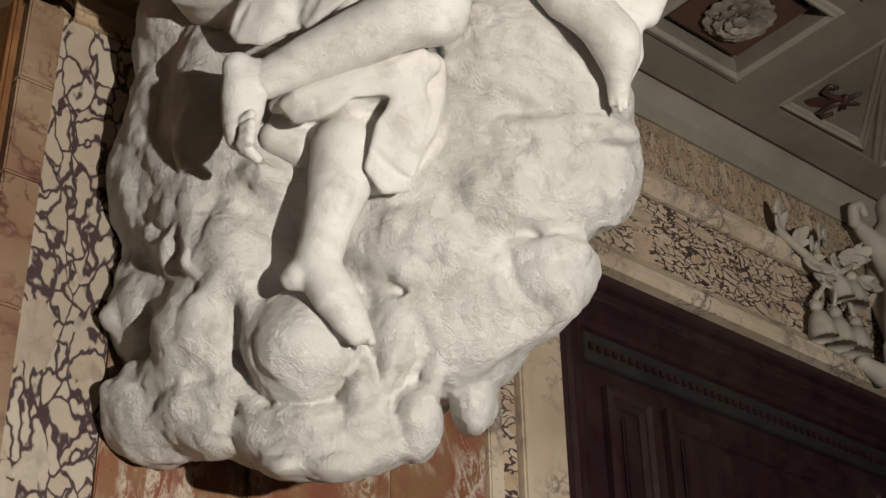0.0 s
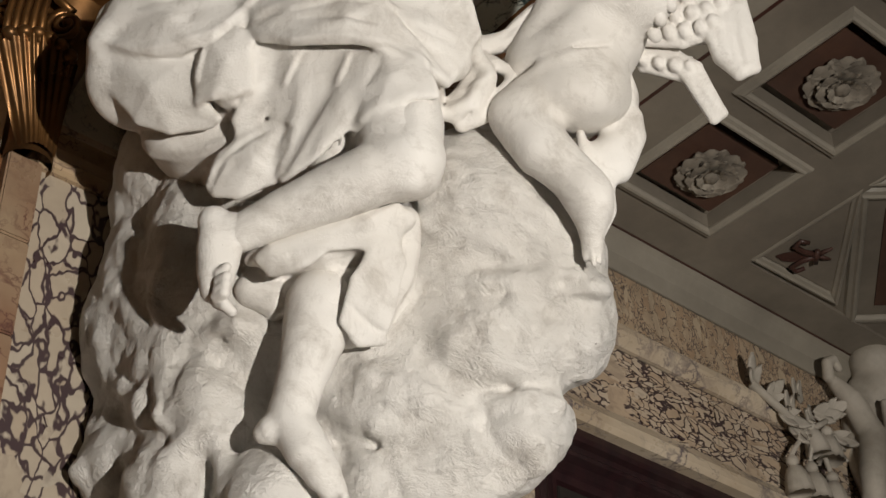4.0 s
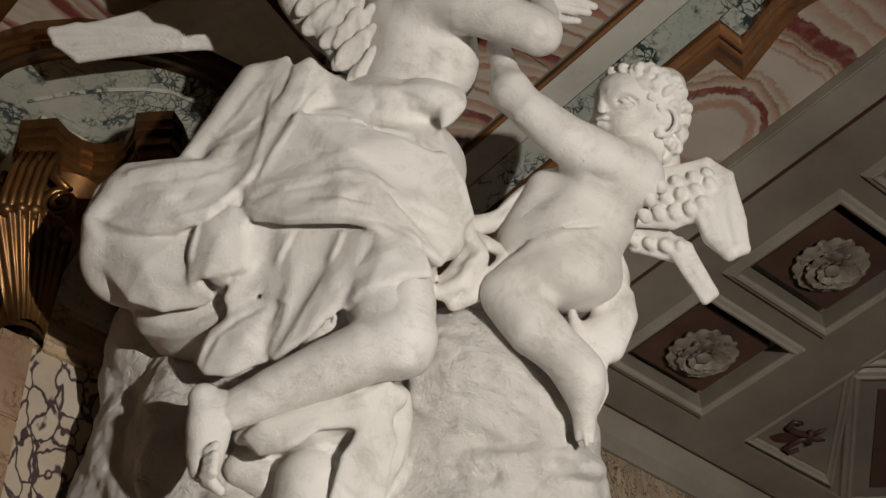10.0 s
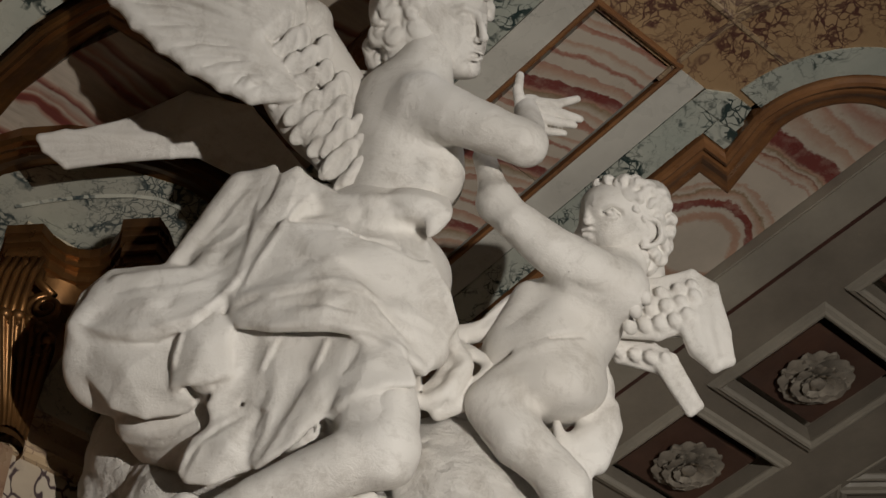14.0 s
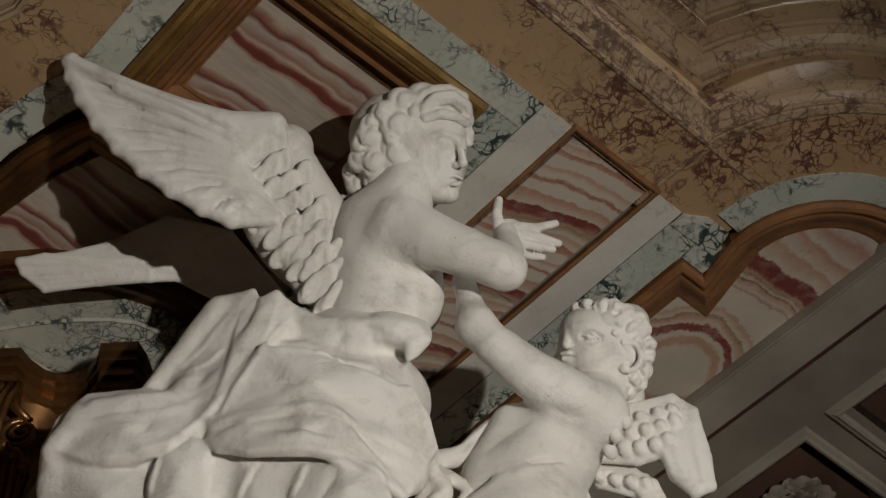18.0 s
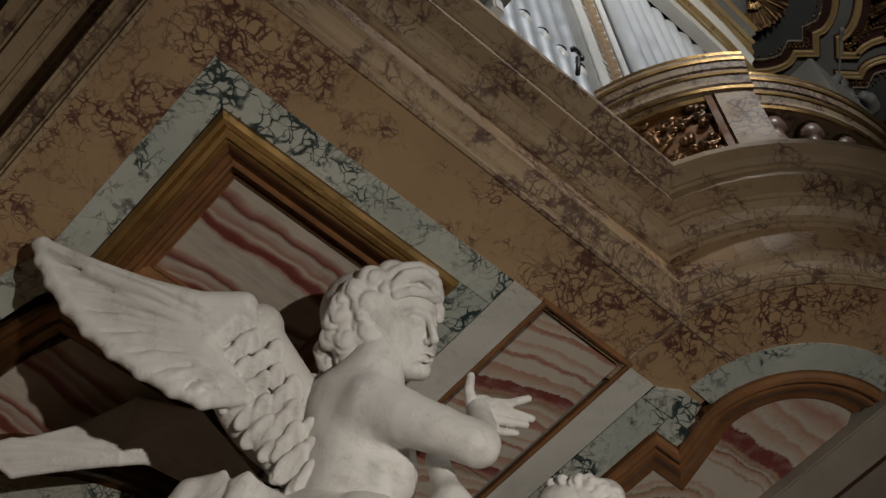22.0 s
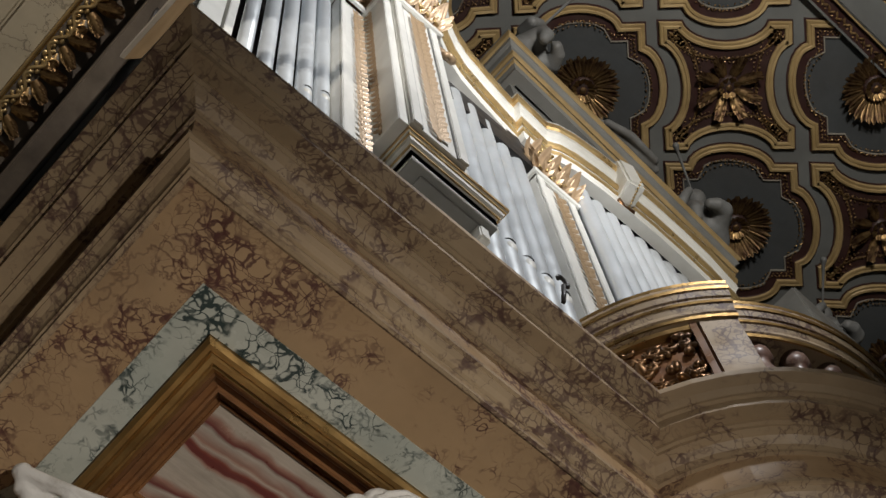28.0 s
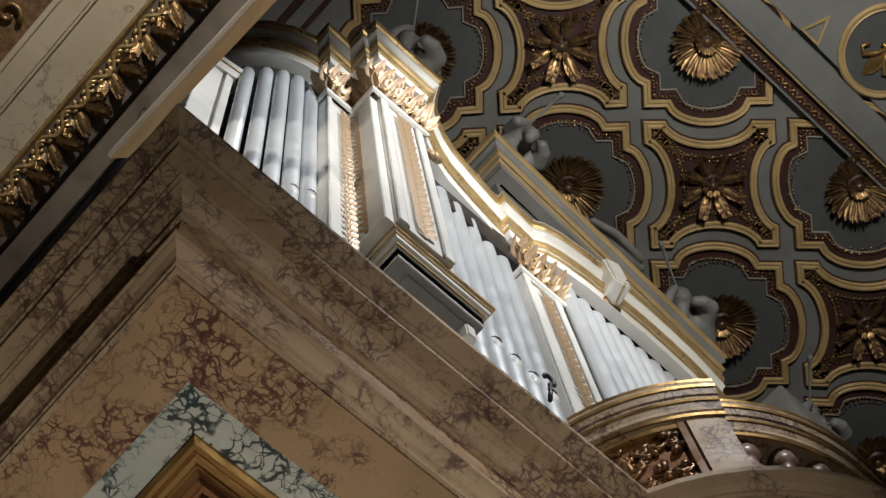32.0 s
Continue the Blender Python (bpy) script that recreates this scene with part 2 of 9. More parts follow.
BLUSH, UMBER = (0.40, 0.25, 0.18), (0.25, 0.17, 0.10)
LAYERS = ((0.0, MILK), (0.14, MILK), (0.16, BLUSH), (0.19, BLUSH), (0.205, MILK), (0.225, MILK), (0.235, RED), (0.27, (0.21, 0.06, 0.045)), (0.278, MILK), (0.31, BLUSH), (0.325, UMBER), (0.335, MILK), (0.365, BLUSH), (0.375, MILK), (0.50, MILK), (0.51, ROSE), (0.525, MILK), (0.56, BLUSH), (0.57, (0.22, 0.08, 0.05)), (0.58, MILK), (0.60, UMBER), (0.61, BLUSH), (0.63, RED), (0.70, RED), (0.71, MILK), (0.78, BLUSH), (0.79, MILK), (0.85, BLUSH), (0.86, ROSE), (0.88, MILK), (0.96, ROSE), (1.0, MILK))
ALABASTER_EYE = ringed("ringed_alabaster", LAYERS, (3.13, 2.04), 0.82)
STRIPES = ((0.0, MILK), (0.06, BLUSH), (0.09, MILK), (0.2, MILK), (0.22, ROSE), (0.27, (0.30, 0.13, 0.09)), (0.28, MILK), (0.36, BLUSH), (0.39, MILK), (0.47, UMBER), (0.49, ROSE), (0.53, RED), (0.61, RED), (0.62, MILK), (0.72, BLUSH), (0.76, ROSE), (0.77, MILK), (0.88, MILK), (0.91, (0.28, 0.11, 0.08)), (0.94, ROSE), (0.95, MILK), (1.0, MILK))
ALABASTER_STRIPED = ringed("striped_alabaster", STRIPES, (2.75, 3.35), 0.34, drift_by=0.7, again=True)
# baluster alabaster; the shade under the handrail is put into its darker red
BALUSTER = veined("shaded_red_alabaster", (0.25, 0.15, 0.115), (0.15, 0.075, 0.055), (0.42, 0.33, 0.26), 7.0, 0.03, 0.4, 0.8)
CONSOLE = veined("flowered_alabaster", (0.24, 0.15, 0.075), (0.22, 0.07, 0.045), (0.55, 0.47, 0.38), 9.0, 0.06, 0.3, 1.0, shift=(4, 6, 8), stretch=(1.6, 1.6, 0.7))
GOLD = painted("old_gilding", (0.58, 0.37, 0.14), (0.36, 0.21, 0.07), 0.35, 6, 0.3, 0.8, 0.5)
BRIGHT_GOLD = painted("bright_gilding", (0.72, 0.54, 0.27), (0.50, 0.33, 0.13), 0.34, 6, 0.2, 0.6, 0.4)
LEAF_GOLD = painted("leaf_gilding", (0.50, 0.36, 0.22), (0.34, 0.22, 0.12), 0.42, 9, 0.25, 0.25, 0.4)
FLOWER_GOLD = painted("browned_gilding", (0.50, 0.33, 0.14), (0.10, 0.045, 0.025), 0.4, 14, 0.4, 0.8, 0.5)
BRONZE = painted("dark_gilded_wood", (0.25, 0.12, 0.038), (0.09, 0.042, 0.016), 0.36, 5, 0.2, 0.75, 0.5)
BROWN = wood("brown_moulding_wood", (0.28, 0.13, 0.05), (0.15, 0.065, 0.028), 0.35, (3, 3, 3))
ROSETTE = painted("grimy_plaster", (0.36, 0.32, 0.26), (0.20, 0.17, 0.135), 0.7, 9, 0.5, 0.0, 0.6, 30)
GREY = painted("grey_painted_plaster", (0.25, 0.217, 0.172), (0.18, 0.155, 0.124), 0.6, 3.0, 0.25)
GREY_TRIM = painted("grey_trim", (0.33, 0.297, 0.24), (0.25, 0.225, 0.185), 0.55, 3.0, 0.12)
RUSSET = painted("russet_paint", (0.10, 0.048, 0.030), (0.065, 0.032, 0.022), 0.65, 5.0)
DARK_RED = painted("dark_red_paint_and_shade", (0.075, 0.028, 0.02), (0.045, 0.02, 0.016), 0.5, 5.0)
DOOR = wood("dark_walnut", (0.030, 0.010, 0.0115), (0.013, 0.005, 0.0065), 0.45, (6, 6, 0.8))
BLACK = painted("black_paint_and_shade", (0.012, 0.011, 0.012), (0.02, 0.017, 0.016), 0.5)
PIPE = painted("tin_pipe", (0.60, 0.63, 0.65), (0.54, 0.57, 0.59), 0.42, 2.5, 0.03, 0.35, 0.08)
CASE = painted("white_case_paint", (0.78, 0.77, 0.72), (0.70, 0.69, 0.64), 0.45, 4, 0.08, 0.0, 0.2)
# grey case paint, deepened for the little light the upper case gets
CASE_GREY = painted("dimmed_grey_case_paint", (0.25, 0.25, 0.235), (0.18, 0.18, 0.17), 0.55, 4, 0.1)
STATUE_GREY = painted("grey_statue_paint", (0.21, 0.215, 0.21), (0.13, 0.13, 0.125), 0.6, 7, 0.3, 0.0, 0.5, 25)
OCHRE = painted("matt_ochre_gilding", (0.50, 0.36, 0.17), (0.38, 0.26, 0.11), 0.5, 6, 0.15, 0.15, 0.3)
VAULT = painted("blue_grey_vault", (0.17, 0.175, 0.165), (0.13, 0.135, 0.13), 0.7, 2.5, 0.15)
VAULT_DEEP = painted("deep_blue_grey", (0.075, 0.08, 0.082), (0.05, 0.055, 0.057), 0.7, 3.0)
WINE = painted("dark_wine_gilded_ground", (0.055, 0.022, 0.018), (0.035, 0.015, 0.013), 0.45, 8, 0.3)
STAINED = painted("stained_stone", (0.20, 0.165, 0.13), (0.10, 0.08, 0.066), 0.55, 5, 0.3, 0.0, 0.6)
SPECKLED = painted("speckled_gilded_stucco", (0.30, 0.18, 0.08), (0.12, 0.07, 0.04), 0.5, 45, 0.6, 0.3, 0.4, 60)
IVORY = veined("ivory_wall_marble", (0.50, 0.435, 0.32), (0.43, 0.37, 0.27), (0.13, 0.11, 0.08), 2.2, 0.012, 0.45, 0.8)
LIT_OAK = painted("lit_oak_side", (0.42, 0.38, 0.32), (0.33, 0.29, 0.24), 0.6, 5)
OAK = wood("plain_oak_board", (0.42, 0.29, 0.16), (0.28, 0.18, 0.09), 0.55, (10, 1, 10))
STONE = painted("floor_stone", (0.34, 0.31, 0.27), (0.24, 0.22, 0.2), 0.4, 2.0)


# ---- building tools ----
EYE_Z = 1.65
SOFFIT = EYE_Z + 4.0


def part(name, bm, material, parent=None, label="", smooth=False):
    mesh = bpy.data.meshes.new(name)
    bm.to_mesh(mesh)
    bm.free()
    if smooth:
        for p in mesh.polygons:
            p.use_smooth = True
    mesh.materials.append(material)
    ob = new(name, mesh)
    ob.parent = parent
    if label:
        tagged(ob, label)
    return ob


def thing(name, label, category, kind="", group=""):
    return tagged(new(name), label, category, group, kind)


def box(x0, y0, z0, x1, y1, z1, bevel=0.0, bm=None):
    bm = bm or bmesh.new()
    made = bmesh.ops.create_cube(bm, size=1)["verts"]
    bmesh.ops.scale(bm, vec=(x1 - x0, y1 - y0, z1 - z0), verts=made)
    bmesh.ops.translate(bm, vec=((x0 + x1) / 2, (y0 + y1) / 2, (z0 + z1) / 2), verts=made)
    if bevel:
        edges = list({e for v in made for e in v.link_edges})
        bmesh.ops.bevel(bm, geom=edges, offset=bevel, segments=2, affect="EDGES")
    return bm


def slab(outline, z0, z1, holes=(), bm=None):
    """A plate of the outline (x, y), from z0 up to z1."""
    bm = bm or bmesh.new()
    low = [bm.verts.new((x, y, z0)) for x, y in outline]
    high = [bm.verts.new((x, y, z1)) for x, y in outline]
    bm.faces.new(low[::-1])
    bm.faces.new(high)
    for i in range(len(low)):
        j = (i + 1) % len(low)
        bm.faces.new((low[i], low[j], high[j], high[i]))
    bmesh.ops.recalc_face_normals(bm, faces=bm.faces)
    return bm


def rect(x0, y0, x1, y1):
    return [(x0, y0), (x1, y0), (x1, y1), (x0, y1)]


def arc(cx, cy, r, a0, a1, steps):
    return [(cx + r * math.cos(radians(a0 + (a1 - a0) * i / steps)), cy + r * math.sin(radians(a0 + (a1 - a0) * i / steps))) for i in range(steps + 1)]


def sweep(path, profile, closed=False, place=None, shut=True, bm=None):
    """Carries a profile (outward, height) along a path; outward is to the right of the way. place turns (x, y, height) into a point."""
    place = place or (lambda x, y, z: (x, y, z))
    bm = bm or bmesh.new()
    n, rows = len(path), []
    for i, (x, y) in enumerate(path):
        a = path[i - 1] if (i or closed) else None
        b = path[(i + 1) % n] if (i < n - 1 or closed) else None
        normals = []
        for p, q in ((a, (x, y)), ((x, y), b)):
            if p and q:
                dx, dy = q[0] - p[0], q[1] - p[1]
                s = math.hypot(dx, dy) or 1
                normals.append((dy / s, -dx / s))
        if len(normals) == 2:
            mx, my = normals[0][0] + normals[1][0], normals[0][1] + normals[1][1]
            k = 2 / max(mx * mx + my * my, 0.3)
            mx, my = mx * k, my * k
        else:
            mx, my = normals[0]
        rows.append([bm.verts.new(place(x + mx * o, y + my * o, h)) for o, h in profile])
    for i in range(n if closed else n - 1):
        for a, b in zip(range(len(profile) - 1), range(1, len(profile))):
            r, s = rows[i], rows[(i + 1) % n]
            bm.faces.new((r[a], s[a], s[b], r[b]))
    if not closed and shut and len(profile) > 2:
        for r in (rows[0], rows[-1]):
            try:
                bm.faces.new(r)
            except ValueError:
                pass
    bmesh.ops.recalc_face_normals(bm, faces=bm.faces)
    return bm


def lathe(profile, steps=16, centre=(0, 0, 0), bm=None):
    """A turned solid from (radius, height) rows."""
    bm = bm or bmesh.new()
    rings = []
    for r, h in profile:
        rings.append([bm.verts.new((centre[0] + r * math.cos(2 * math.pi * i / steps), centre[1] + r * math.sin(2 * math.pi * i / steps), centre[2] + h)) for i in range(steps)])
    for a, b in zip(rings[:-1], rings[1:]):
        for i in range(steps):
            j = (i + 1) % steps
            bm.faces.new((a[i], a[j], b[j], b[i]))
    bm.faces.new(rings[0][::-1])
    bm.faces.new(rings[-1])
    bmesh.ops.recalc_face_normals(bm, faces=bm.faces)
    return bm


def petal(bm, m, length, width, curl, thick=0.3):
    """A cupped leaf that grows along local x and curls to local z, with a raised rib."""
    rows = []
    for i in range(6):
        s = i / 5
        half = width * (0.35 + 0.65 * math.sin(math.pi * min(s * 0.85 + 0.12, 1)))
        if i == 5:
            half *= 0.35
        x, z = length * s * (1 - 0.12 * s), curl * s * s
        rows.append([bm.verts.new(m @ Vector((x, half * t, z + half * (abs(t) * 0.25 if t else thick)))) for t in (-1, -0.5, 0, 0.5, 1)])
    for a, b in zip(rows[:-1], rows[1:]):
        for i in range(4):
            bm.faces.new((a[i], a[i + 1], b[i + 1], b[i]))


def egg(bm, centre, radii, m=None, u=8, v=6):
    """An egg-shaped ball of u sides and v rings."""
    t = Matrix.Translation(centre) @ (m or Matrix()) @ Matrix.Diagonal((*radii, 1))
    at = lambda x, y, z: bm.verts.new(t @ Vector((x, y, z)))
    foot, head, rows = at(0, 0, -1), at(0, 0, 1), []
    for k in range(1, v):
        h, r = -math.cos(math.pi * k / v), math.sin(math.pi * k / v)
        rows.append([at(r * math.cos(2 * math.pi * i / u), r * math.sin(2 * math.pi * i / u), h) for i in range(u)])
    for i in range(u):
        j = (i + 1) % u
        bm.faces.new((foot, rows[0][j], rows[0][i]))
        bm.faces.new((head, rows[-1][i], rows[-1][j]))
        for a, b in zip(rows[:-1], rows[1:]):
            bm.faces.new((a[i], a[j], b[j], b[i]))


def tube(bm, points, radius, sides=8, tip=None):
    """A bent rod through the points, thinning to tip."""
    pts = [Vector(p) for p in points]
    rings = []
    for i, p in enumerate(pts):
        d = (pts[min(i + 1, len(pts) - 1)] - pts[max(i - 1, 0)]).normalized()
        side = d.cross(Vector((0.31, 0.2, 0.93))).normalized()
        up = d.cross(side)
        r = radius if tip is None else radius + (tip - radius) * i / (len(pts) - 1)
        rings.append([bm.verts.new(p + r * (side * math.cos(2 * math.pi * k / sides) + up * math.sin(2 * math.pi * k / sides))) for k in range(sides)])
    for a, b in zip(rings[:-1], rings[1:]):
        for k in range(sides):
            bm.faces.new((a[k], a[(k + 1) % sides], b[(k + 1) % sides], b[k]))
    bm.faces.new(rings[0][::-1])
    bm.faces.new(rings[-1])


def mesh_of(name, bm, material, smooth=True):
    """A mesh to be shared by many like pieces."""
    bmesh.ops.recalc_face_normals(bm, faces=bm.faces)
    mesh = bpy.data.meshes.new(name)
    bm.to_mesh(mesh)
    bm.free()
    for p in mesh.polygons:
        p.use_smooth = smooth
    mesh.materials.append(material)
    return mesh


def piece(name, mesh, parent, m):
    ob = new(name, mesh)
    ob.parent = parent
    ob.matrix_local = m
    return ob


# ---- the shell of the church ----
floor = tagged(part("floor", box(-9, -11, -0.2, 9, 4.2, 0), STONE), "worn grey stone church floor", "floor", kind="structure")
tagged(part("wall_south", box(-9, -11.3, 0, 9, -11, 11.4), IVORY), kind="structure")
tagged(part("wall_west", box(-9.3, -11, 0, -9, 4.2, 11.4), IVORY), kind="structure")
tagged(part("wall_east", box(9, -11, 0, 9.3, 4.2, 11.4), IVORY), kind="structure")
tagged(part("wall_back", box(-9, 4.2, 0, 9, 4.5, 11.4), IVORY), kind="structure")

# pier behind the statue: core and its marble revetment
pier = thing("pier", "tall pier faced with slabs of coloured marble", "pier", "structure")
part("core", box(1.268, 3.44, 0, 3.39, 4.2, SOFFIT), IVORY, pier)
# the deep shade of this recess is put into its dark brown
part("recess", box(0.3, 3.80, 0, 1.266, 4.2, SOFFIT), BROWN, pier, "recess beside the pier, coloured dark brown for its deep shade")
part("breccia_slab", box(1.388, 3.395, 0, 1.652, 3.44, EYE_Z + 3.0, 0.004), BRECCIA, pier, "cream and purple breccia slab")
for k, (x0, x1) in enumerate(((1.660, 2.115), (2.121, 2.620), (2.626, 3.018))):
    part("alabaster_slab", box(x0, 3.40 - 0.012 * (k % 2), 0, x1, 3.44, EYE_Z + 2.6, 0.004), CONSOLE, pier, "brown flowered alabaster slab")
part("strip", box(3.022, 3.385, 0, 3.085, 3.44, EYE_Z + 3.2, 0.006), STRIP_MARBLE, pier, "veined pale marble strip")
part("strip", box(3.090, 3.405, 0, 3.162, 3.44, EYE_Z + 3.2, 0.003), BRECCIA_FINE, pier)
part("strip", box(3.167, 3.375, 0, 3.205, 3.44, EYE_Z + 3.2, 0.008), STRIP_MARBLE, pier, "rounded pale marble moulding")
part("strip", box(3.210, 3.395, 0, 3.385, 3.44, EYE_Z + 3.2, 0.004), STRIP_MARBLE, pier)
part("upper_slab", box(1.66, 3.40, EYE_Z + 2.6, 3.02, 3.44, SOFFIT, 0.004), BRECCIA, pier)
cap = [(0, 0), (0.02, 0), (0.02, 0.03), (0.045, 0.05), (0.045, 0.075), (0.03, 0.085), (0.03, 0.115), (0.06, 0.15), (0.075, 0.155), (0.075, 0.19), (0, 0.19)]
part("pilaster_cap", sweep([(1.384, 3.44), (1.384, 3.395), (1.66, 3.395), (1.66, 3.44)], [(o * 0.8, EYE_Z + 2.99 + h * 0.8) for o, h in cap]), PALE, pier, "pale moulded marble capital band")
# column of orange marble beside it, in separate drums
column = thing("corner_column", "square column of orange and yellow marble blocks under a gilded capital", "column")
heights = (0, 0.55, 1.0, 1.6, 2.05, 2.7, 3.15, 3.62, 4.02, 4.34, 4.64)
for z0, z1 in zip(heights[:-1], heights[1:]):
    part("block", box(1.27, 3.36, z0 + 0.002, 1.381, 3.44, z1 - 0.002, 0.006), ORANGE_BLOCK, column)
part("shaft_edge", box(1.235, 3.39, 0, 1.268, 3.44, 4.64, 0.01), BROWN, column, "dark brown edge strip")


# ---- the gilded capital ----
capital = thing("gilded_capital", "dark gilded carved capital with acanthus leaves on the corner column", "capital")
bm = bmesh.new()
rings = []
for x, y, h, r in ((1.335, 3.375, 4.62, 0.075), (1.335, 3.37, 4.70, 0.07), (1.335, 3.36, 4.88, 0.075), (1.34, 3.31, 5.02, 0.10), (1.35, 3.27, 5.14, 0.13)):
    rings.append([bm.verts.new((x + r * math.cos(2 * math.pi * i / 20), y + r * math.sin(2 * math.pi * i / 20), h)) for i in range(20)])
for a, b in zip(rings[:-1], rings[1:]):
    for i in range(20):
        bm.faces.new((a[i], a[(i + 1) % 20], b[(i + 1) % 20], b[i]))
part("bell", bm, BRONZE, capital, smooth=True)
# the big leaf that bends out under the corner: fluted fan with a rolled lip
bm = bmesh.new()
rows = []
for k in range(9):
    s = k / 8
    base, out = Vector((1.335, 3.325, 4.625)), Vector((-0.108 * s ** 1.4, -0.135 * s ** 1.6, 0.27 * s))
    wide = 0.062 + 0.075 * s ** 1.3
    row = []
    for i in range(29):
        q = i / 14 - 1
        flute = 0.010 * abs(math.sin(q * 4.5 * math.pi)) * (0.6 + 0.6 * s)
        bow = -0.05 * (1 - q * q)
        drop = -0.035 * s * q * q
        row.append(bm.verts.new(base + out + Vector((0.86 * wide * q + 0.45 * (bow - flute), -0.30 * wide * q + bow - flute, drop + 0.012 * s * math.cos(q * 9 * math.pi)))))
    rows.append(row)
for a, b in zip(rows[:-1], rows[1:]):
    for i in range(28):
        bm.faces.new((a[i], a[i + 1], b[i + 1], b[i]))
part("acanthus_leaf", bm, BRONZE, capital, smooth=True)
bm = bmesh.new()
for i in range(7):
    q = i / 3 - 1
    egg(bm, (1.205 + 0.105 * q, 3.145 - 0.035 * q + 0.03 * q * q, 4.905 - 0.03 * q * q), (0.026, 0.026, 0.02), u=10)
part("leaf_lip", bm, BRONZE, capital, smooth=True)
# upright fronds and the rolled volutes under the horn
bm = bmesh.new()
for i in range(5):
    x, y = 1.115 + 0.02 * i, 3.185 - 0.016 * i
    tube(bm, [(x + 0.02, y + 0.03, 4.88), (x + 0.01, y + 0.012, 4.98), (x + 0.012, y - 0.004, 5.07), (x + 0.03, y - 0.004, 5.15)], 0.013, 8, 0.011)
part("frond", bm, BRONZE, capital, smooth=True)
for x, y, h, turn in ((1.275, 3.14, 4.975, 1), (1.105, 3.27, 4.975, -1)):
    bm = bmesh.new()
    spiral = []
    for k in range(34):
        a, r = 0.42 * k, 0.058 * (1 - k / 38)
        spiral.append((x + turn * 0.75 * r * math.cos(a + 1.2), y - 0.65 * r * turn * math.cos(a + 1.2) - 0.0006 * k, h + r * 1.15 * math.sin(a + 1.2)))
    spiral = [(x + turn * -0.035, y + 0.01, h + 0.16), (x - turn * 0.03, y + 0.01, h + 0.11)] + spiral
    tube(bm, spiral, 0.015, 8, 0.006)
    egg(bm, (x, y - 0.02, h), (0.014, 0.014, 0.014))
    part("volute", bm, BRONZE, capital, smooth=True)
# abacus with two blunt horns and a hollow side between them
along, away = Vector((0.715, -0.699, 0)), Vector((0.699, 0.715, 0))
for z0, z1, inset in ((5.13, 5.165, 0.045), (5.165, 5.19, 0.028), (5.19, 5.215, 0.036), (5.215, 5.245, 0.012), (5.245, 5.285, 0.0)):
    outline = []
    for s, d in ((-0.058, 0), (0.058, 0), (0.078, 0.05), (0.112, 0.095), (0.148, 0.115), (0.182, 0.12), (0.216, 0.115), (0.252, 0.095), (0.287, 0.05), (0.307, 0), (0.423, 0), (0.443, 0.06), (0.455, 0.20), (-0.135, 0.22), (-0.105, 0.10), (-0.078, 0.05)):
        mid = 0.0 if s < 0.182 else 0.365
        q = Vector((1.154, 3.146, 0)) + along * (mid + (s - mid) * (1 - 3.5 * inset if d < 0.06 else 1 - inset)) + away * (d + inset)
        outline.append((q.x, q.y))
    part("abacus_moulding" if inset else "abacus", slab(outline, z0, z1), BRONZE, capital, "" if inset else "dark gilded abacus with blunt horned corners")
bm = bmesh.new()
egg(bm, tuple(Vector((1.154, 3.146, 5.12)) + along * 0.02 + away * 0.03), (0.02, 0.02, 0.03))
part("knob", bm, BRONZE, capital, smooth=True)

# ---- door wall ----
door_wall = thing("wall_north", "marble wall with bands of breccia above a dark door", "wall", "structure")
part("wall_core", box(3.39, 3.46, EYE_Z + 2.9, 9, 4.2, SOFFIT), IVORY, door_wall)
for name, z0, z1, y, mat, lab in (("lower_breccia_band", 3.06, 3.40, 3.41, BRECCIA_FINE, "cream and purple breccia band"), ("upper_breccia_band", 3.52, 3.81, 3.41, BRECCIA_YELLOW, "yellow breccia band")):
    x = 3.39
    for width in (1.1, 1.3, 0.9, 1.4, 0.9):
        part(name, box(x + 0.002, y, EYE_Z + z0, x + width - 0.002, 3.46, EYE_Z + z1, 0.003), mat, door_wall, lab)
        x += width
for name, z, prof, mat in (("lower_moulding", 2.93, [(0, 0), (0.05, 0), (0.07, 0.02), (0.07, 0.045), (0.05, 0.06), (0.05, 0.075), (0.035, 0.1), (0.02, 0.13), (0, 0.13)], STRIP_MARBLE),
                           ("middle_moulding", 3.40, [(0, 0), (0.02, 0), (0.05, 0.03), (0.06, 0.05), (0.06, 0.075), (0.03, 0.1), (0.02, 0.12), (0, 0.12)], STRIP_MARBLE),
                           ("cove", 3.81, [(0, 0), (0.01, 0), (0.02, 0.08), (0.05, 0.15), (0.10, 0.185), (0, 0.185)], GREY_TRIM)):
    part(name, sweep([(3.2, 3.41), (9, 3.41)], [(o, EYE_Z + z + h) for o, h in prof]), mat, door_wall)

door = thing("door_1", "dark red-brown panelled wooden door in a moulded frame", "door", "structure")
top = EYE_Z + 2.93
part("backing", box(3.39, 3.52, 0, 7.6, 3.6, top), DOOR, door)
frame_profile = [(0, 0), (0, 0.11), (0.03, 0.11), (0.045, 0.10), (0.055, 0.075), (0.075, 0.07), (0.09, 0.085), (0.105, 0.08), (0.12, 0.05), (0.16, 0.05), (0.17, 0.035), (0.20, 0.03), (0.21, 0.0)]
part("door_frame", sweep([(3.39, 0), (3.39, top), (7.6, top), (7.6, 0)], [(-o, h) for o, h in [(-a, b) for a, b in frame_profile]], place=lambda x, z, h: (x, 3.52 - h, z)), DOOR, door, "moulded dark walnut frame")
bm = bmesh.new()
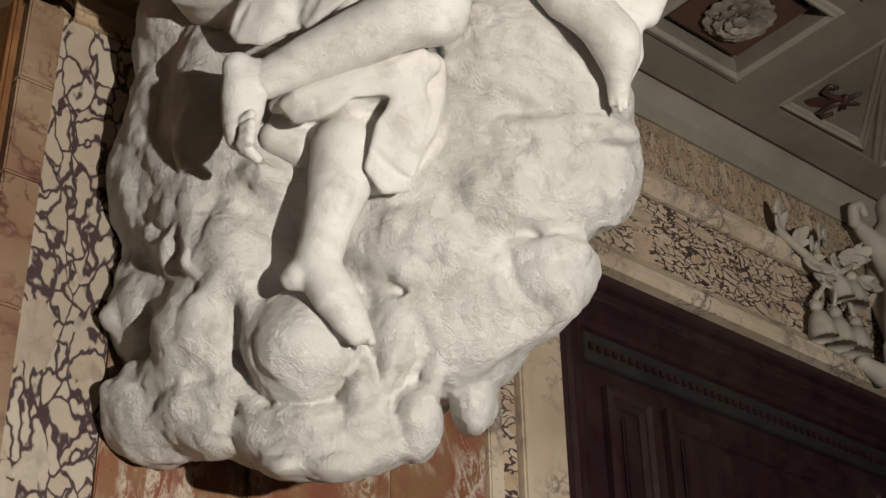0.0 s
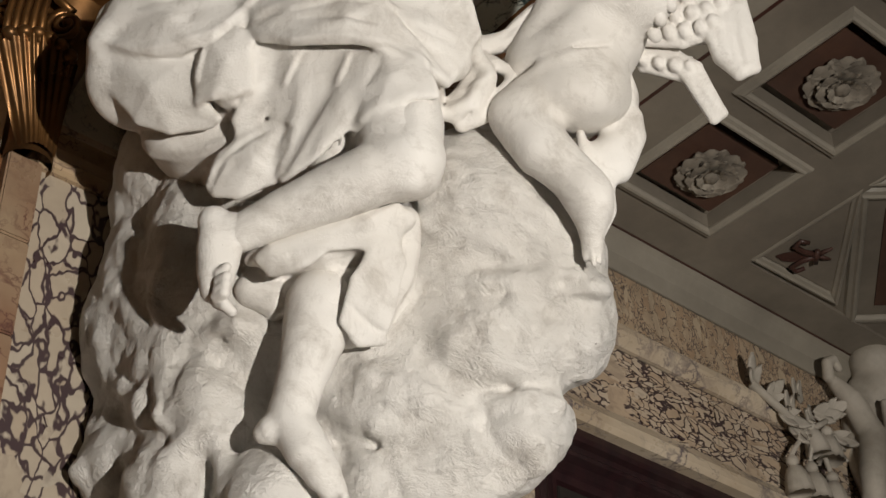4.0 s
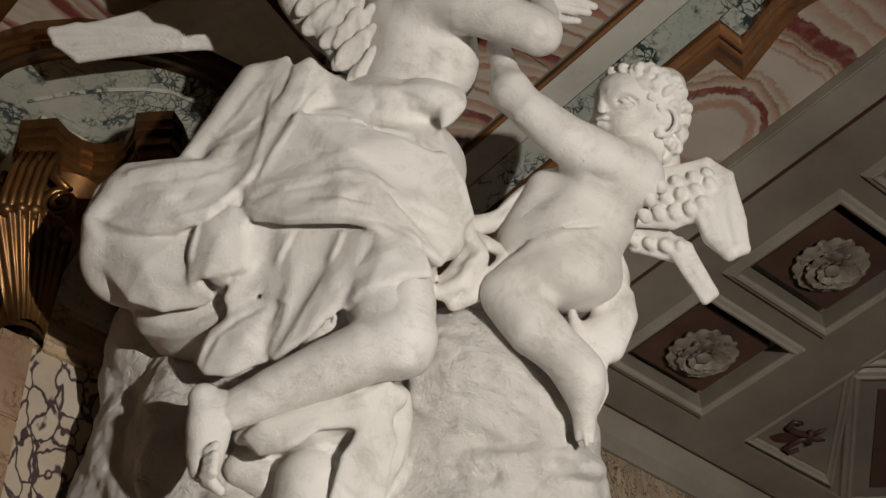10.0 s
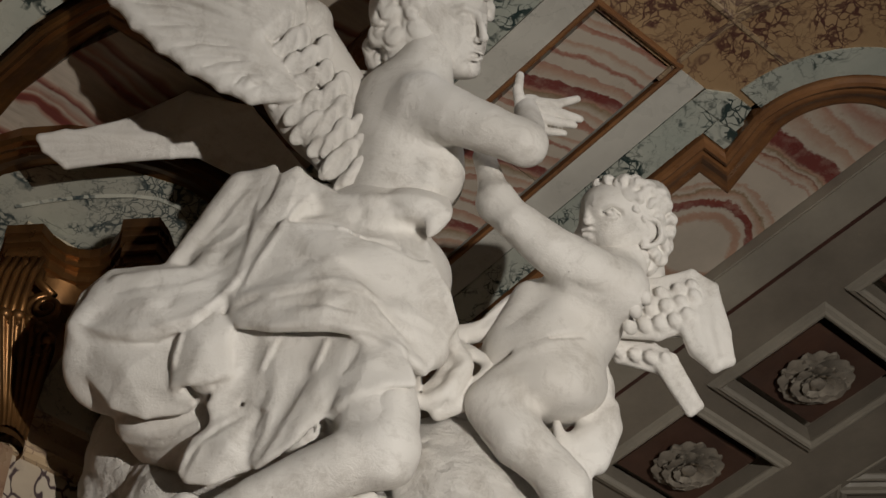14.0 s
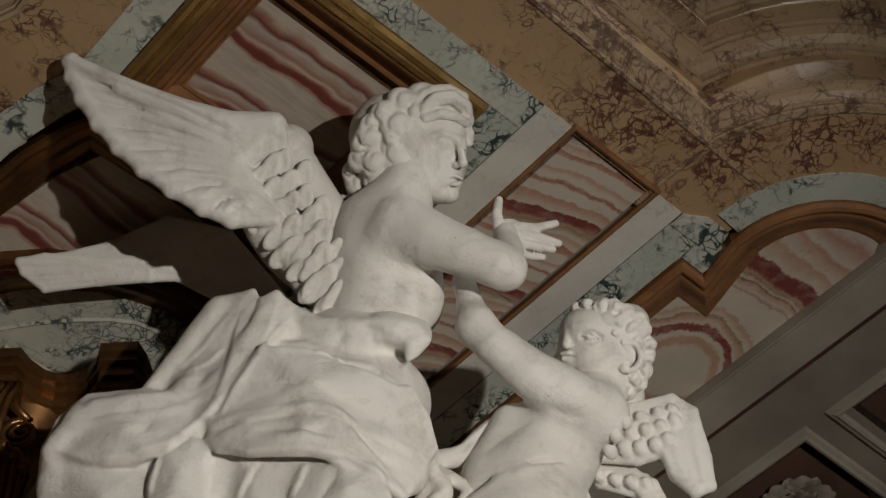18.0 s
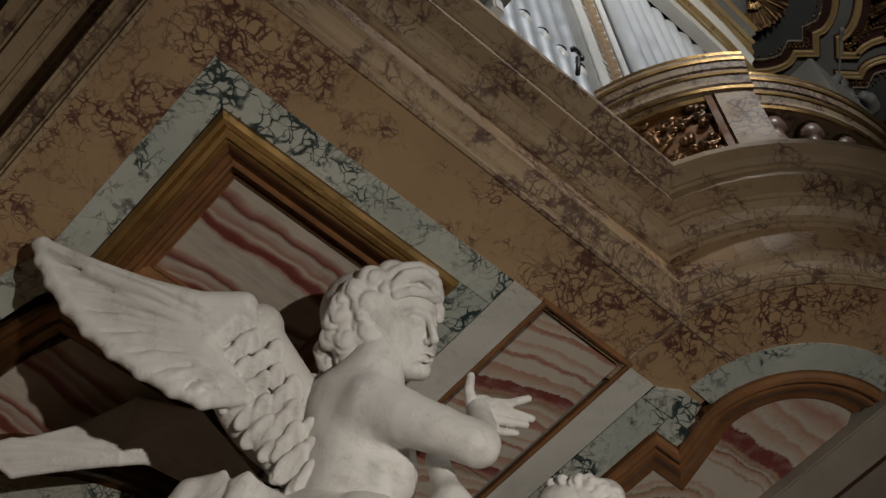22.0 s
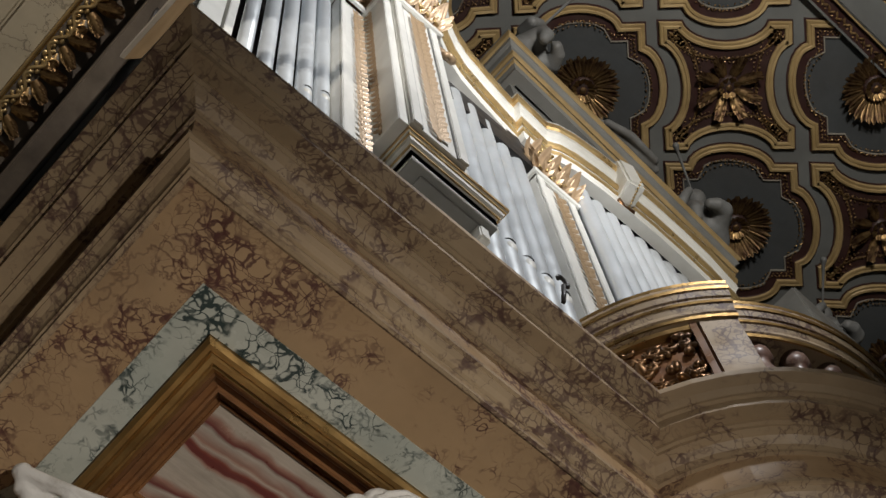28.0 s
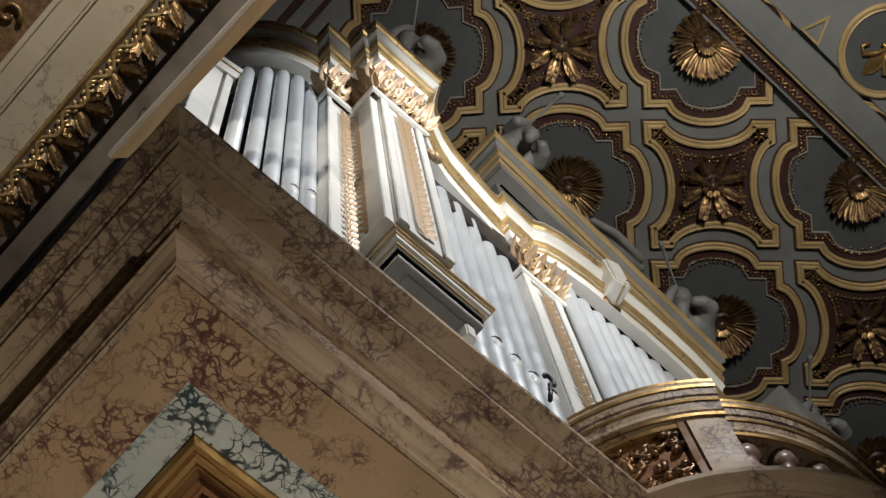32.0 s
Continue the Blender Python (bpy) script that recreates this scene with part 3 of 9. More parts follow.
for i in range(90):
    box(3.62 + 0.042 * i, 3.475, top - 0.295, 3.64 + 0.042 * i, 3.50, top - 0.27, 0, bm)
part("dentil_row", bm, DOOR, door, "row of small black dentils")
part("rail_band", box(3.6, 3.49, top - 0.34, 7.4, 3.52, top - 0.22, 0.004), BLACK, door)
for x0, x1 in ((3.70, 3.95), (4.02, 5.35), (5.42, 6.8)):
    prof = [(0, 0), (0, 0.03), (0.02, 0.035), (0.035, 0.02), (0.05, 0.022), (0.065, 0.004)]
    ring = [(x0, top - 2.2), (x1, top - 2.2), (x1, top - 0.42), (x0, top - 0.42)]
    part("panel_moulding", sweep(ring, [(-o, h) for o, h in prof], True, lambda x, z, h: (x, 3.517 - h, z)), DOOR, door)
    part("door_panel", box(x0 + 0.09, 3.502, top - 2.1, x1 - 0.09, 3.52, top - 0.51, 0.01), DOOR, door)


import functools

# ---- the organ loft: soffit, cornice, balustrade ----
loft = thing("organ_loft", "marble organ loft with an inlaid soffit and a moulded orange cornice", "loft", "structure")
S0 = SOFFIT
RIM = [(0.70, 3.44), (0.70, 3.0), (0.735, 2.70), (0.785, 2.50), (0.836, 2.37), (0.836, 1.544), (2.80, 1.544)]
BULGE = [(2.716, 1.62)] + arc(3.246, 1.5, 0.53, 180, 270, 14) + [(4.4, 0.97)]
part("core", slab([(0.62, 3.44), (0.62, 1.34), (2.42, 1.34)] + arc(3.246, 1.5, 0.78, 195, 270, 10) + [(4.4, 0.72), (4.4, 3.44)], S0 + 0.115, S0 + 0.48), IVORY, loft)
for path, dz in ((RIM, 0.0), (BULGE, -0.0015)):
    band = [(-0.02, S0 + 0.04 + dz), (-0.02, S0 + dz), (0.226, S0 + dz), (0.226, S0 + 0.04 + dz)]
    part("soffit_band", sweep(path, band), ORANGE, loft, "orange veined marble soffit band")
    low = [(0.18, 0.03), (0.228, -0.006), (0.240, -0.006), (0.242, 0.012), (0.249, 0.014), (0.247, 0.026), (0.254, 0.042), (0.270, 0.058), (0.288, 0.064), (0.289, 0.070), (0.300, 0.071), (0.300, 0.092), (0.284, 0.098), (0.18, 0.11)]
    part("lower_moulding", sweep(path, [(o, S0 + h + dz) for o, h in low]), PALE, loft, "pale moulded marble edge")
    part("frieze", sweep(path, [(0.15, S0 + 0.10 + dz), (0.282, S0 + 0.10 + dz), (0.282, S0 + 0.275 + dz), (0.15, S0 + 0.275 + dz)]), ORANGE, loft, "orange veined marble frieze")
    top = [(0.15, 0.262), (0.296, 0.262), (0.296, 0.278), (0.290, 0.286), (0.298, 0.308), (0.322, 0.328), (0.350, 0.334), (0.350, 0.350), (0.362, 0.352), (0.362, 0.372), (0.412, 0.366), (0.420, 0.366), (0.420, 0.412), (0.432, 0.414), (0.434, 0.426), (0.452, 0.446), (0.484, 0.454), (0.490, 0.456), (0.490, 0.485), (0.15, 0.485)]
    part("cornice", sweep(path, [(o, S0 + h + dz) for o, h in top]), PALE, loft, "brownish pale moulded marble cornice")

# strips of green and white marble let into the soffit
IN = S0 - 0.004
inlay = [("green_strip", [(0.838, 1.546), (1.995, 1.546), (1.995, 1.655), (0.95, 1.655), (0.95, 2.39), (0.905, 2.53), (0.86, 2.71), (0.83, 3.0), (0.83, 3.40), (0.71, 3.40), (0.71, 3.0), (0.745, 2.70), (0.79, 2.50), (0.838, 2.37)], GREEN, "pale green marble strip with dark veins"),
         ("green_strip", rect(1.868, 1.657, 1.993, 3.38), GREEN, "pale green marble strip with dark veins"),
         ("white_strip", rect(1.997, 1.546, 2.132, 3.38), WHITE_MARBLE, "plain white marble strip"),
         ("white_strip", rect(2.494, 1.546, 2.622, 3.38), WHITE_MARBLE, "plain white marble strip"),
         ("green_strip", rect(2.626, 1.60, 2.752, 3.38), GREEN, "pale green marble strip with dark veins"),
         ("green_strip", arc(3.246, 1.5, 0.528, 183, 268, 12) + arc(3.246, 1.5, 0.425, 268, 183, 12), GREEN, "curved green marble strip"),
         ("green_strip", [(2.626, 1.546), (2.716, 1.546), (2.78, 1.60), (2.86, 1.60), (2.86, 1.67), (2.76, 1.67), (2.752, 1.60), (2.626, 1.597)], GREEN, "pale green marble strip with dark veins")]
for k, (name, outline, mat, lab) in enumerate(inlay):
    part(name, slab(outline, IN - 0.0006 * k, S0 + 0.03), mat, loft, lab)
part("green_strip", slab([(2.626, 1.549), (2.705, 1.502), (2.80, 1.50), (2.82, 1.56), (2.80, 1.60), (2.626, 1.60)], IN - 0.006, S0 + 0.03), GREEN, loft)
part("green_strip", slab(rect(2.60, 1.56, 2.84, 1.70), S0 + 0.004, S0 + 0.03), GREEN, loft)
# the small panel with its thin frame
part("alabaster_panel", slab(rect(2.15, 1.575, 2.476, 2.18), S0 - 0.001, S0 + 0.03), ALABASTER_STRIPED, loft, "red and white banded alabaster panel")
part("alabaster_panel", slab(rect(2.15, 2.184, 2.476, 2.78), S0 - 0.001, S0 + 0.03), ALABASTER_STRIPED, loft, "red and white banded alabaster panel")
part("panel_frame", sweep(rect(2.134, 1.548, 2.492, 2.80)[::-1], [(0, S0 + 0.01), (0, S0 - 0.012), (-0.008, S0 - 0.016), (-0.016, S0 - 0.012), (-0.02, S0 + 0.01)], True), BROWN, loft, "thin brown wooden frame")
part("panel_frame", box(2.134, 2.80, S0 - 0.012, 2.492, 2.82, S0 + 0.02), BROWN, loft)
part("green_strip", slab(rect(2.134, 2.822, 2.492, 3.38), IN, S0 + 0.03), GREEN, loft)

# the large gilded frame with its deep panel
frame_path = rect(0.953, 1.657, 1.866, 2.43)
gilt = [(0.0, 0.02), (0.0, -0.018), (0.012, -0.03), (0.026, -0.03), (0.034, -0.02), (0.040, -0.028), (0.056, -0.026), (0.066, -0.012), (0.072, -0.014), (0.088, 0.004)]
part("gilded_frame", sweep(frame_path[::-1], [(o, S0 + h) for o, h in gilt], True), GOLD, loft, "gilded moulded frame")
inner = [(0.088, 0.004), (0.100, 0.014), (0.110, 0.032), (0.130, 0.040), (0.134, 0.030), (0.144, 0.030), (0.150, 0.046), (0.162, 0.064), (0.176, 0.070), (0.178, 0.064), (0.186, 0.066), (0.188, 0.09)]
part("inner_frame", sweep(frame_path[::-1], [(o, S0 + h) for o, h in inner], True), BROWN, loft, "dark brown stepped inner frame")
part("alabaster_panel", slab(rect(1.10, 1.80, 1.72, 2.29), S0 + 0.075, S0 + 0.11), ALABASTER, loft, "red and white banded alabaster panel")

# brown wooden moulding round the curved compartments
BEAD = [(0.0, 0.02), (0.0, -0.02), (0.008, -0.032), (0.02, -0.036), (0.03, -0.030), (0.036, -0.020), (0.05, -0.022), (0.062, -0.018), (0.075, -0.008), (0.09, 0.004), (0.105, 0.010), (0.115, 0.012), (0.125, 0.016), (0.14, 0.03)]
right_way = [(2.762, 3.36), (2.762, 1.675), (2.868, 1.675)] + arc(3.246, 1.5, 0.42, 178, 268, 16)
part("curved_moulding", sweep(right_way, [(-o, S0 + h) for o, h in BEAD]), BROWN, loft, "brown wooden moulding with a jog and a curve")
left_way = [(0.84, 3.40), (0.84, 3.0), (0.875, 2.72), (0.925, 2.55), (0.965, 2.47), (1.9, 2.47)]
part("curved_moulding", sweep(left_way, [(-o, S0 + h) for o, h in BEAD]), BRONZE, loft, "dark gilded moulding with a curve")
part("alabaster_panel", slab([(2.88, 3.36), (2.88, 1.80), (2.99, 1.80)] + arc(3.246, 1.5, 0.29, 180, 268, 12) + [(3.262, 1.25), (3.262, 3.36)], S0 + 0.02, S0 + 0.05), ALABASTER_EYE, loft, "red and white banded alabaster panel")
part("alabaster_panel", slab([(0.95, 3.34), (0.97, 3.0), (1.02, 2.75), (1.08, 2.6), (1.86, 2.6), (1.86, 2.92), (1.58, 2.87), (1.31, 2.97), (1.06, 3.15)], S0 + 0.02, S0 + 0.05), ALABASTER, loft, "dark red banded alabaster panel")
low_way = [(0.925, 3.75), (0.93, 3.48), (0.945, 3.34), (0.99, 3.22), (1.05, 3.12), (1.16, 3.01), (1.30, 2.925), (1.44, 2.865), (1.58, 2.835), (1.70, 2.835), (1.86, 2.87)]
part("curved_moulding", sweep(low_way, [(-o * 1.36, S0 + h * 1.2) for o, h in BEAD]), BRONZE, loft)
part("green_field", slab([(0.62, 3.80), (0.95, 3.79), (1.03, 3.5), (1.08, 3.36), (1.19, 3.2), (1.39, 3.05), (1.60, 2.98), (1.86, 3.0), (1.86, 3.80)], S0 + 0.012, S0 + 0.04), PALE_GREEN, loft, "green marble field by the pier")
part("green_rim", sweep([(1.21, 3.43), (1.28, 3.34), (1.345, 3.265), (1.41, 3.2), (1.485, 3.135), (1.56, 3.09), (1.64, 3.075), (1.73, 3.08), (1.82, 3.12)], [(0, S0 + 0.014), (0, S0 + 0.010), (0.006, S0 + 0.006), (0.013, S0 + 0.010), (0.02, S0 + 0.014)]), PALE_GREEN, loft)


# ---- grey coffered ceiling by the door wall ----
ceiling = tagged(thing("ceiling", "grey painted coffered ceiling with rosettes in russet coffers", "ceiling"), kind="structure")
COFFERS = [(3.713, 1.278 + 0.666 * k, 4.228, 1.760 + 0.666 * k) for k in (-1, 0, 1, 2)]
bm = bmesh.new()
box(3.435, -0.6, S0 - 0.02, 3.713, 3.335, S0 + 0.05, 0, bm)
box(4.228, -0.6, S0 - 0.02, 4.56, 3.335, S0 + 0.05, 0, bm)
edges_y = [-0.6] + [v for c in COFFERS for v in (c[1], c[3])] + [3.335]
for a, b in zip(edges_y[0::2], edges_y[1::2]):
    box(3.713, a, S0 - 0.02, 4.228, b, S0 + 0.05, 0, bm)
box(4.56, 3.15, S0 - 0.02, 8.9, 3.335, S0 + 0.05, 0, bm)
box(4.56, -0.6, S0 + 0.0, 8.9, 3.15, S0 + 0.05, 0, bm)
box(3.4, -0.6, S0 + 0.055, 8.9, 3.44, S0 + 0.11, 0, bm)
part("plaster", bm, GREY, ceiling)
part("beam", box(3.265, -0.6, S0 - 0.03, 3.428, 3.36, S0 + 0.06, 0.006), GREY_TRIM, ceiling, "pale grey beam edge")
# solid strips coloured dark for the shadow gaps along the ceiling's edges
part("dark_groove", box(3.4285, -0.6, S0 - 0.024, 3.446, 3.33, S0 + 0.05), DARK_RED, ceiling, "dark red strip in place of a shaded groove")
part("red_line", box(3.44, 3.328, S0 - 0.024, 8.9, 3.362, S0 + 0.05), DARK_RED, ceiling, "dark red strip in place of a shaded groove")
part("pale_border", box(3.44, 3.364, S0 - 0.025, 8.9, 3.44, S0 + 0.05, 0.004), GREY_TRIM, ceiling)
COFFER_FRAME = [(0.0, -0.022), (0.0, -0.03), (-0.008, -0.043), (-0.018, -0.046), (-0.026, -0.038), (-0.04, -0.034), (-0.052, -0.014), (-0.058, -0.012), (-0.06, 0.03)]


@functools.lru_cache(None)
def petal_mesh(mat_name, length, width, curl):
    """One carved petal with a notched, lobed end, shared by all alike."""
    bm = bmesh.new()
    petal(bm, Matrix(), length, width, curl, 0.28)
    for side in (-1, 1):
        petal(bm, pose(length * 0.25, side * width * 0.45, 0.002, 0, 0, 16 * side), length * 0.66, width * 0.45, curl * 0.7, 0.5)
    return mesh_of("petal", bm, bpy.data.materials[mat_name])


@functools.lru_cache(None)
def bud_mesh(mat_name, radius):
    bm = bmesh.new()
    egg(bm, (0, 0, 0), (radius * 0.2, radius * 0.2, radius * 0.09), u=12, v=6)
    for i, v in enumerate(bm.verts):
        v.co *= 1 + 0.12 * math.sin(5 * math.atan2(v.co.y, v.co.x))
    return mesh_of("bud", bm, bpy.data.materials[mat_name])


def rosette(centre, radius, thing_name, mat, petals=9, rings=3, flip=-1, depth=0.25, spread=2.9):
    """A carved flower that hangs face down."""
    flower = new(thing_name)
    flower.location = centre
    for ring in range(rings):
        r, count = radius * (1 - 0.29 * ring), petals - ring
        shape = petal_mesh(mat.name, round(r * 0.88, 3), round(r * spread / count, 3), round(radius * depth * 0.25, 4))
        for i in range(count):
            a = 2 * math.pi * (i + 0.5 * ring) / count + random.uniform(-0.05, 0.05)
            m = Matrix.Translation((0, 0, flip * radius * 0.075 * ring)) @ Matrix.Rotation(a, 4, "Z") @ Matrix.Scale(flip, 4, (0, 0, 1)) @ Matrix.Translation((radius * 0.12, 0, 0)) @ Matrix.Rotation(radians(-6 - 12 * ring + random.uniform(-4, 4)), 4, "Y")
            piece("petal", shape, flower, m)
    piece("bud", bud_mesh(mat.name, radius), flower, Matrix.Translation((0, 0, flip * radius * 0.27)))
    return flower


for k, (x0, y0, x1, y1) in enumerate(COFFERS):
    part("coffer_frame", sweep(rect(x0, y0, x1, y1)[::-1], [(o, S0 + h) for o, h in COFFER_FRAME], True), GREY_TRIM, ceiling, "pale grey moulded coffer frame")
    part("coffer_ground", slab(rect(x0 + 0.05, y0 + 0.05, x1 - 0.05, y1 - 0.05), S0 + 0.010, S0 + 0.05), RUSSET, ceiling, "russet painted coffer ground")
    flower = rosette(((x0 + x1) / 2, (y0 + y1) / 2, S0 + 0.004), 0.168, "plaster_rosette", ROSETTE, 8, 3, depth=0.12, spread=3.3)
    tagged(flower, "pale plaster rosette with layered petals in a coffer", "rosette", "ceiling rosettes")


def triangle(points):
    part("coffer_frame", sweep(points, [(o, S0 + 0.02 + h) for o, h in COFFER_FRAME], True), GREY_TRIM, ceiling, "pale grey triangular coffer frame")
    cx, cy = sum(p[0] for p in points) / 3, sum(p[1] for p in points) / 3
    ground = [(cx + (x - cx) * 0.76, cy + (y - cy) * 0.76) for x, y in points]
    part("coffer_ground", slab(ground, S0 - 0.008, S0 + 0.04), GREY, ceiling)
    return cx, cy


def lily(cx, cy, size, angle, mat, z, parent=None):
    """A three-leaved lily flower of low relief, face down."""
    bm = bmesh.new()
    m0 = Matrix.Translation((cx, cy, z)) @ Matrix.Rotation(radians(angle), 4, "Z") @ Matrix.Scale(-1, 4, (0, 0, 1))
    petal(bm, m0 @ pose(-0.1 * size, 0, 0), size, size * 0.2, 0.0, 0.35)
    for s in (-1, 1):
        curve = [(-0.1 * size, 0, 0.01), (0.2 * size, s * 0.16 * size, 0.012), (0.42 * size, s * 0.38 * size, 0.012), (0.30 * size, s * 0.55 * size, 0.012), (0.12 * size, s * 0.46 * size, 0.01)]
        tube(bm, [m0 @ Vector(p) for p in curve], size * 0.075, 8, size * 0.05)
        curve = [(-0.1 * size, 0, 0.01), (-0.3 * size, s * 0.14 * size, 0.01), (-0.42 * size, s * 0.2 * size, 0.008)]
        tube(bm, [m0 @ Vector(p) for p in curve], size * 0.07, 7, size * 0.03)
    tube(bm, [m0 @ Vector((-0.08 * size, -0.22 * size, 0.02)), m0 @ Vector((-0.08 * size, 0.22 * size, 0.02))], size * 0.06, 8)
    bmesh.ops.recalc_face_normals(bm, faces=bm.faces)
    return part("lily", bm, mat, parent, smooth=True)


for pts, ang in (([(4.54, 3.14), (5.14, 3.12), (4.53, 2.50)], -40), ([(4.56, 2.44), (4.56, 1.96), (5.12, 1.96)], 40)):
    c = triangle(pts[::-1] if ang < 0 else pts[::-1])
    tagged(lily(c[0] - 0.005, c[1] + 0.02, 0.2, 135 if ang < 0 else -135, DARK_RED, S0 - 0.012), "dark red painted lily flower in a triangular coffer", "ornament", "ceiling lilies")
diamond = [(4.62, 2.55), (5.28, 3.12), (5.94, 2.55), (5.28, 1.98)]
part("coffer_frame", sweep(diamond, [(o * 1.3, S0 + 0.02 + h) for o, h in COFFER_FRAME], True), GREY_TRIM, ceiling, "pale grey lozenge coffer frame")
part("coffer_ground", slab([(5.28 + (x - 5.28) * 0.82, 2.55 + (y - 2.55) * 0.82) for x, y in diamond], S0 - 0.006, S0 + 0.03), RUSSET, ceiling)
tagged(rosette((5.28, 2.55, S0 - 0.012), 0.26, "plaster_rosette", ROSETTE, 11, 3), "large pale plaster rosette in a lozenge coffer", "rosette", "ceiling rosettes")

# ---- balustrade on the loft ----
rail = thing("balustrade", "curved marble balustrade with gilded rails and alabaster balusters", "balustrade", "structure")
B0 = S0 + 0.485
CX, CY = 3.246, 1.5
fore_way = arc(CX, CY, 0.955, 196, 229.5, 14)
back_way = arc(CX, CY, 0.872, 231, 270, 16) + [(4.4, CY - 0.872)]
RAIL = [(-0.13, 0.0), (0.0, 0.0), (0.0, 0.022), (0.008, 0.030), (0.004, 0.060), (0.014, 0.085), (0.018, 0.09), (0.018, 0.125), (0.026, 0.13), (0.036, 0.165), (0.040, 0.17), (0.040, 0.235), (0.030, 0.25), (-0.13, 0.25)]
R0 = 6.69
for way, lab in ((fore_way, "gilded marble handrail"), (back_way, "gilded marble handrail")):
    part("handrail", sweep(way, [(o, R0 + h) for o, h in RAIL]), PALE, rail, lab)
    for o, h, t in ((-0.002, 0.002, 0.018), (0.016, 0.092, 0.012), (0.037, 0.168, 0.020), (0.037, 0.215, 0.018)):
        part("gilded_fillet", sweep(way, [(o - 0.004, R0 + h - 0.002), (o + 0.004, R0 + h - 0.004), (o + 0.009, R0 + h + t * 0.5), (o + 0.004, R0 + h + t), (o - 0.004, R0 + h + t)]), GOLD, rail, "gilded fillet")
part("plinth", sweep(fore_way, [(-0.13, B0), (0.02, B0), (0.02, B0 + 0.03), (0.004, B0 + 0.045), (-0.13, B0 + 0.045)]), PALE, rail, "marble plinth course")
part("plinth", sweep(back_way, [(-0.13, B0), (0.03, B0), (0.03, B0 + 0.03), (0.004, B0 + 0.045), (-0.13, B0 + 0.045)]), PALE, rail, "marble plinth course")
part("newel", sweep(arc(CX, CY, 0.945, 220.5, 229.3, 4), [(-0.10, B0 + 0.045), (0, B0 + 0.045), (0, R0), (-0.10, R0)]), PALE, rail, "plain marble newel")
part("panel_frame", sweep(arc(CX, CY, 0.938, 218.2, 219.8, 2), [(-0.08, B0 + 0.045), (0.006, B0 + 0.045), (0.006, R0), (-0.08, R0)]), BROWN, rail, "dark brown panel frame")
part("panel_frame", sweep(arc(CX, CY, 0.938, 197, 218, 12), [(-0.06, R0 - 0.05), (0.006, R0 - 0.05), (0.006, R0 - 0.02), (-0.06, R0 - 0.02)]), GOLD, rail, "gilded panel frame")
part("relief_panel", sweep(arc(CX, CY, 0.915, 196.5, 220, 12), [(-0.06, B0 + 0.045), (0, B0 + 0.045), (0, R0), (-0.06, R0)]), BROWN, rail, "dark brown relief ground")
bm = bmesh.new()
for i in range(46):
    a, h = radians(random.uniform(195, 217)), random.uniform(0.10, 0.50)
    turn, r = random.uniform(0, 6.3), random.uniform(0.018, 0.04)
    pts = []
    for q in range(7):
        along, up = r * math.cos(turn + 0.75 * q) * (1 - q / 10), r * math.sin(turn + 0.75 * q) * (1 - q / 10)
        b = a + along / 0.93
        pts.append((CX + 0.925 * math.cos(b), CY + 0.925 * math.sin(b), B0 + h + up))
    tube(bm, pts, random.uniform(0.010, 0.017), 7, 0.006)
for i in range(22):
    a, h = radians(random.uniform(195, 217)), random.uniform(0.10, 0.50)
    egg(bm, (CX + 0.925 * math.cos(a), CY + 0.925 * math.sin(a), B0 + h), (0.022, 0.022, random.uniform(0.02, 0.05)), Matrix.Rotation(random.random() * 3, 4, "Y"))
part("gilded_relief", bm, BRONZE, rail, "dark gilded carved relief of foliage", True)
for i in range(7):
    a = radians(235.5 + 10.6 * i)
    p = (CX + 0.80 * math.cos(a), CY + 0.80 * math.sin(a)) if a < radians(272) else (CX + 0.8 * (a - radians(270)), CY - 0.80)
    part("baluster", lathe([(0.052, 0.045), (0.052, 0.07), (0.034, 0.085), (0.044, 0.12), (0.060, 0.20), (0.066, 0.25), (0.058, 0.31), (0.036, 0.41), (0.028, 0.46), (0.038, 0.475), (0.052, 0.49), (0.052, 0.556)], 14, (*p, B0)), BALUSTER, rail, "red veined alabaster baluster, coloured darker for shade", True)
# black sheet added where only shade lies between the balusters
part("shade_wall", sweep(arc(CX, CY, 0.70, 222, 270, 10) + [(4.4, CY - 0.70)], [(-0.03, B0), (0.0, B0), (0.0, R0 + 0.1), (-0.03, R0 + 0.1)]), BLACK, rail, "black sheet in place of the shade behind the balusters")


# ---- the organ ----
organ = thing("organ", "white and gilded pipe organ case with tin pipes on the loft", "organ")
base_z = S0 + 0.485
# the case is drawn for the loft's edge and set back from it
FARTHER = Matrix.Translation((0, 0, EYE_Z)) @ Matrix.Scale(1.08, 4) @ Matrix.Translation((0, 0, -EYE_Z))
part("base", box(0.46, 1.12, base_z, 3.9, 1.9, base_z + 0.10, 0.006), CASE, organ)
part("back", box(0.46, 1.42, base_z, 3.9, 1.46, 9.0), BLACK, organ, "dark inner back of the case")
part("side", box(0.44, 1.42, base_z, 0.459, 1.9, 8.4, 0.004), CASE, organ)


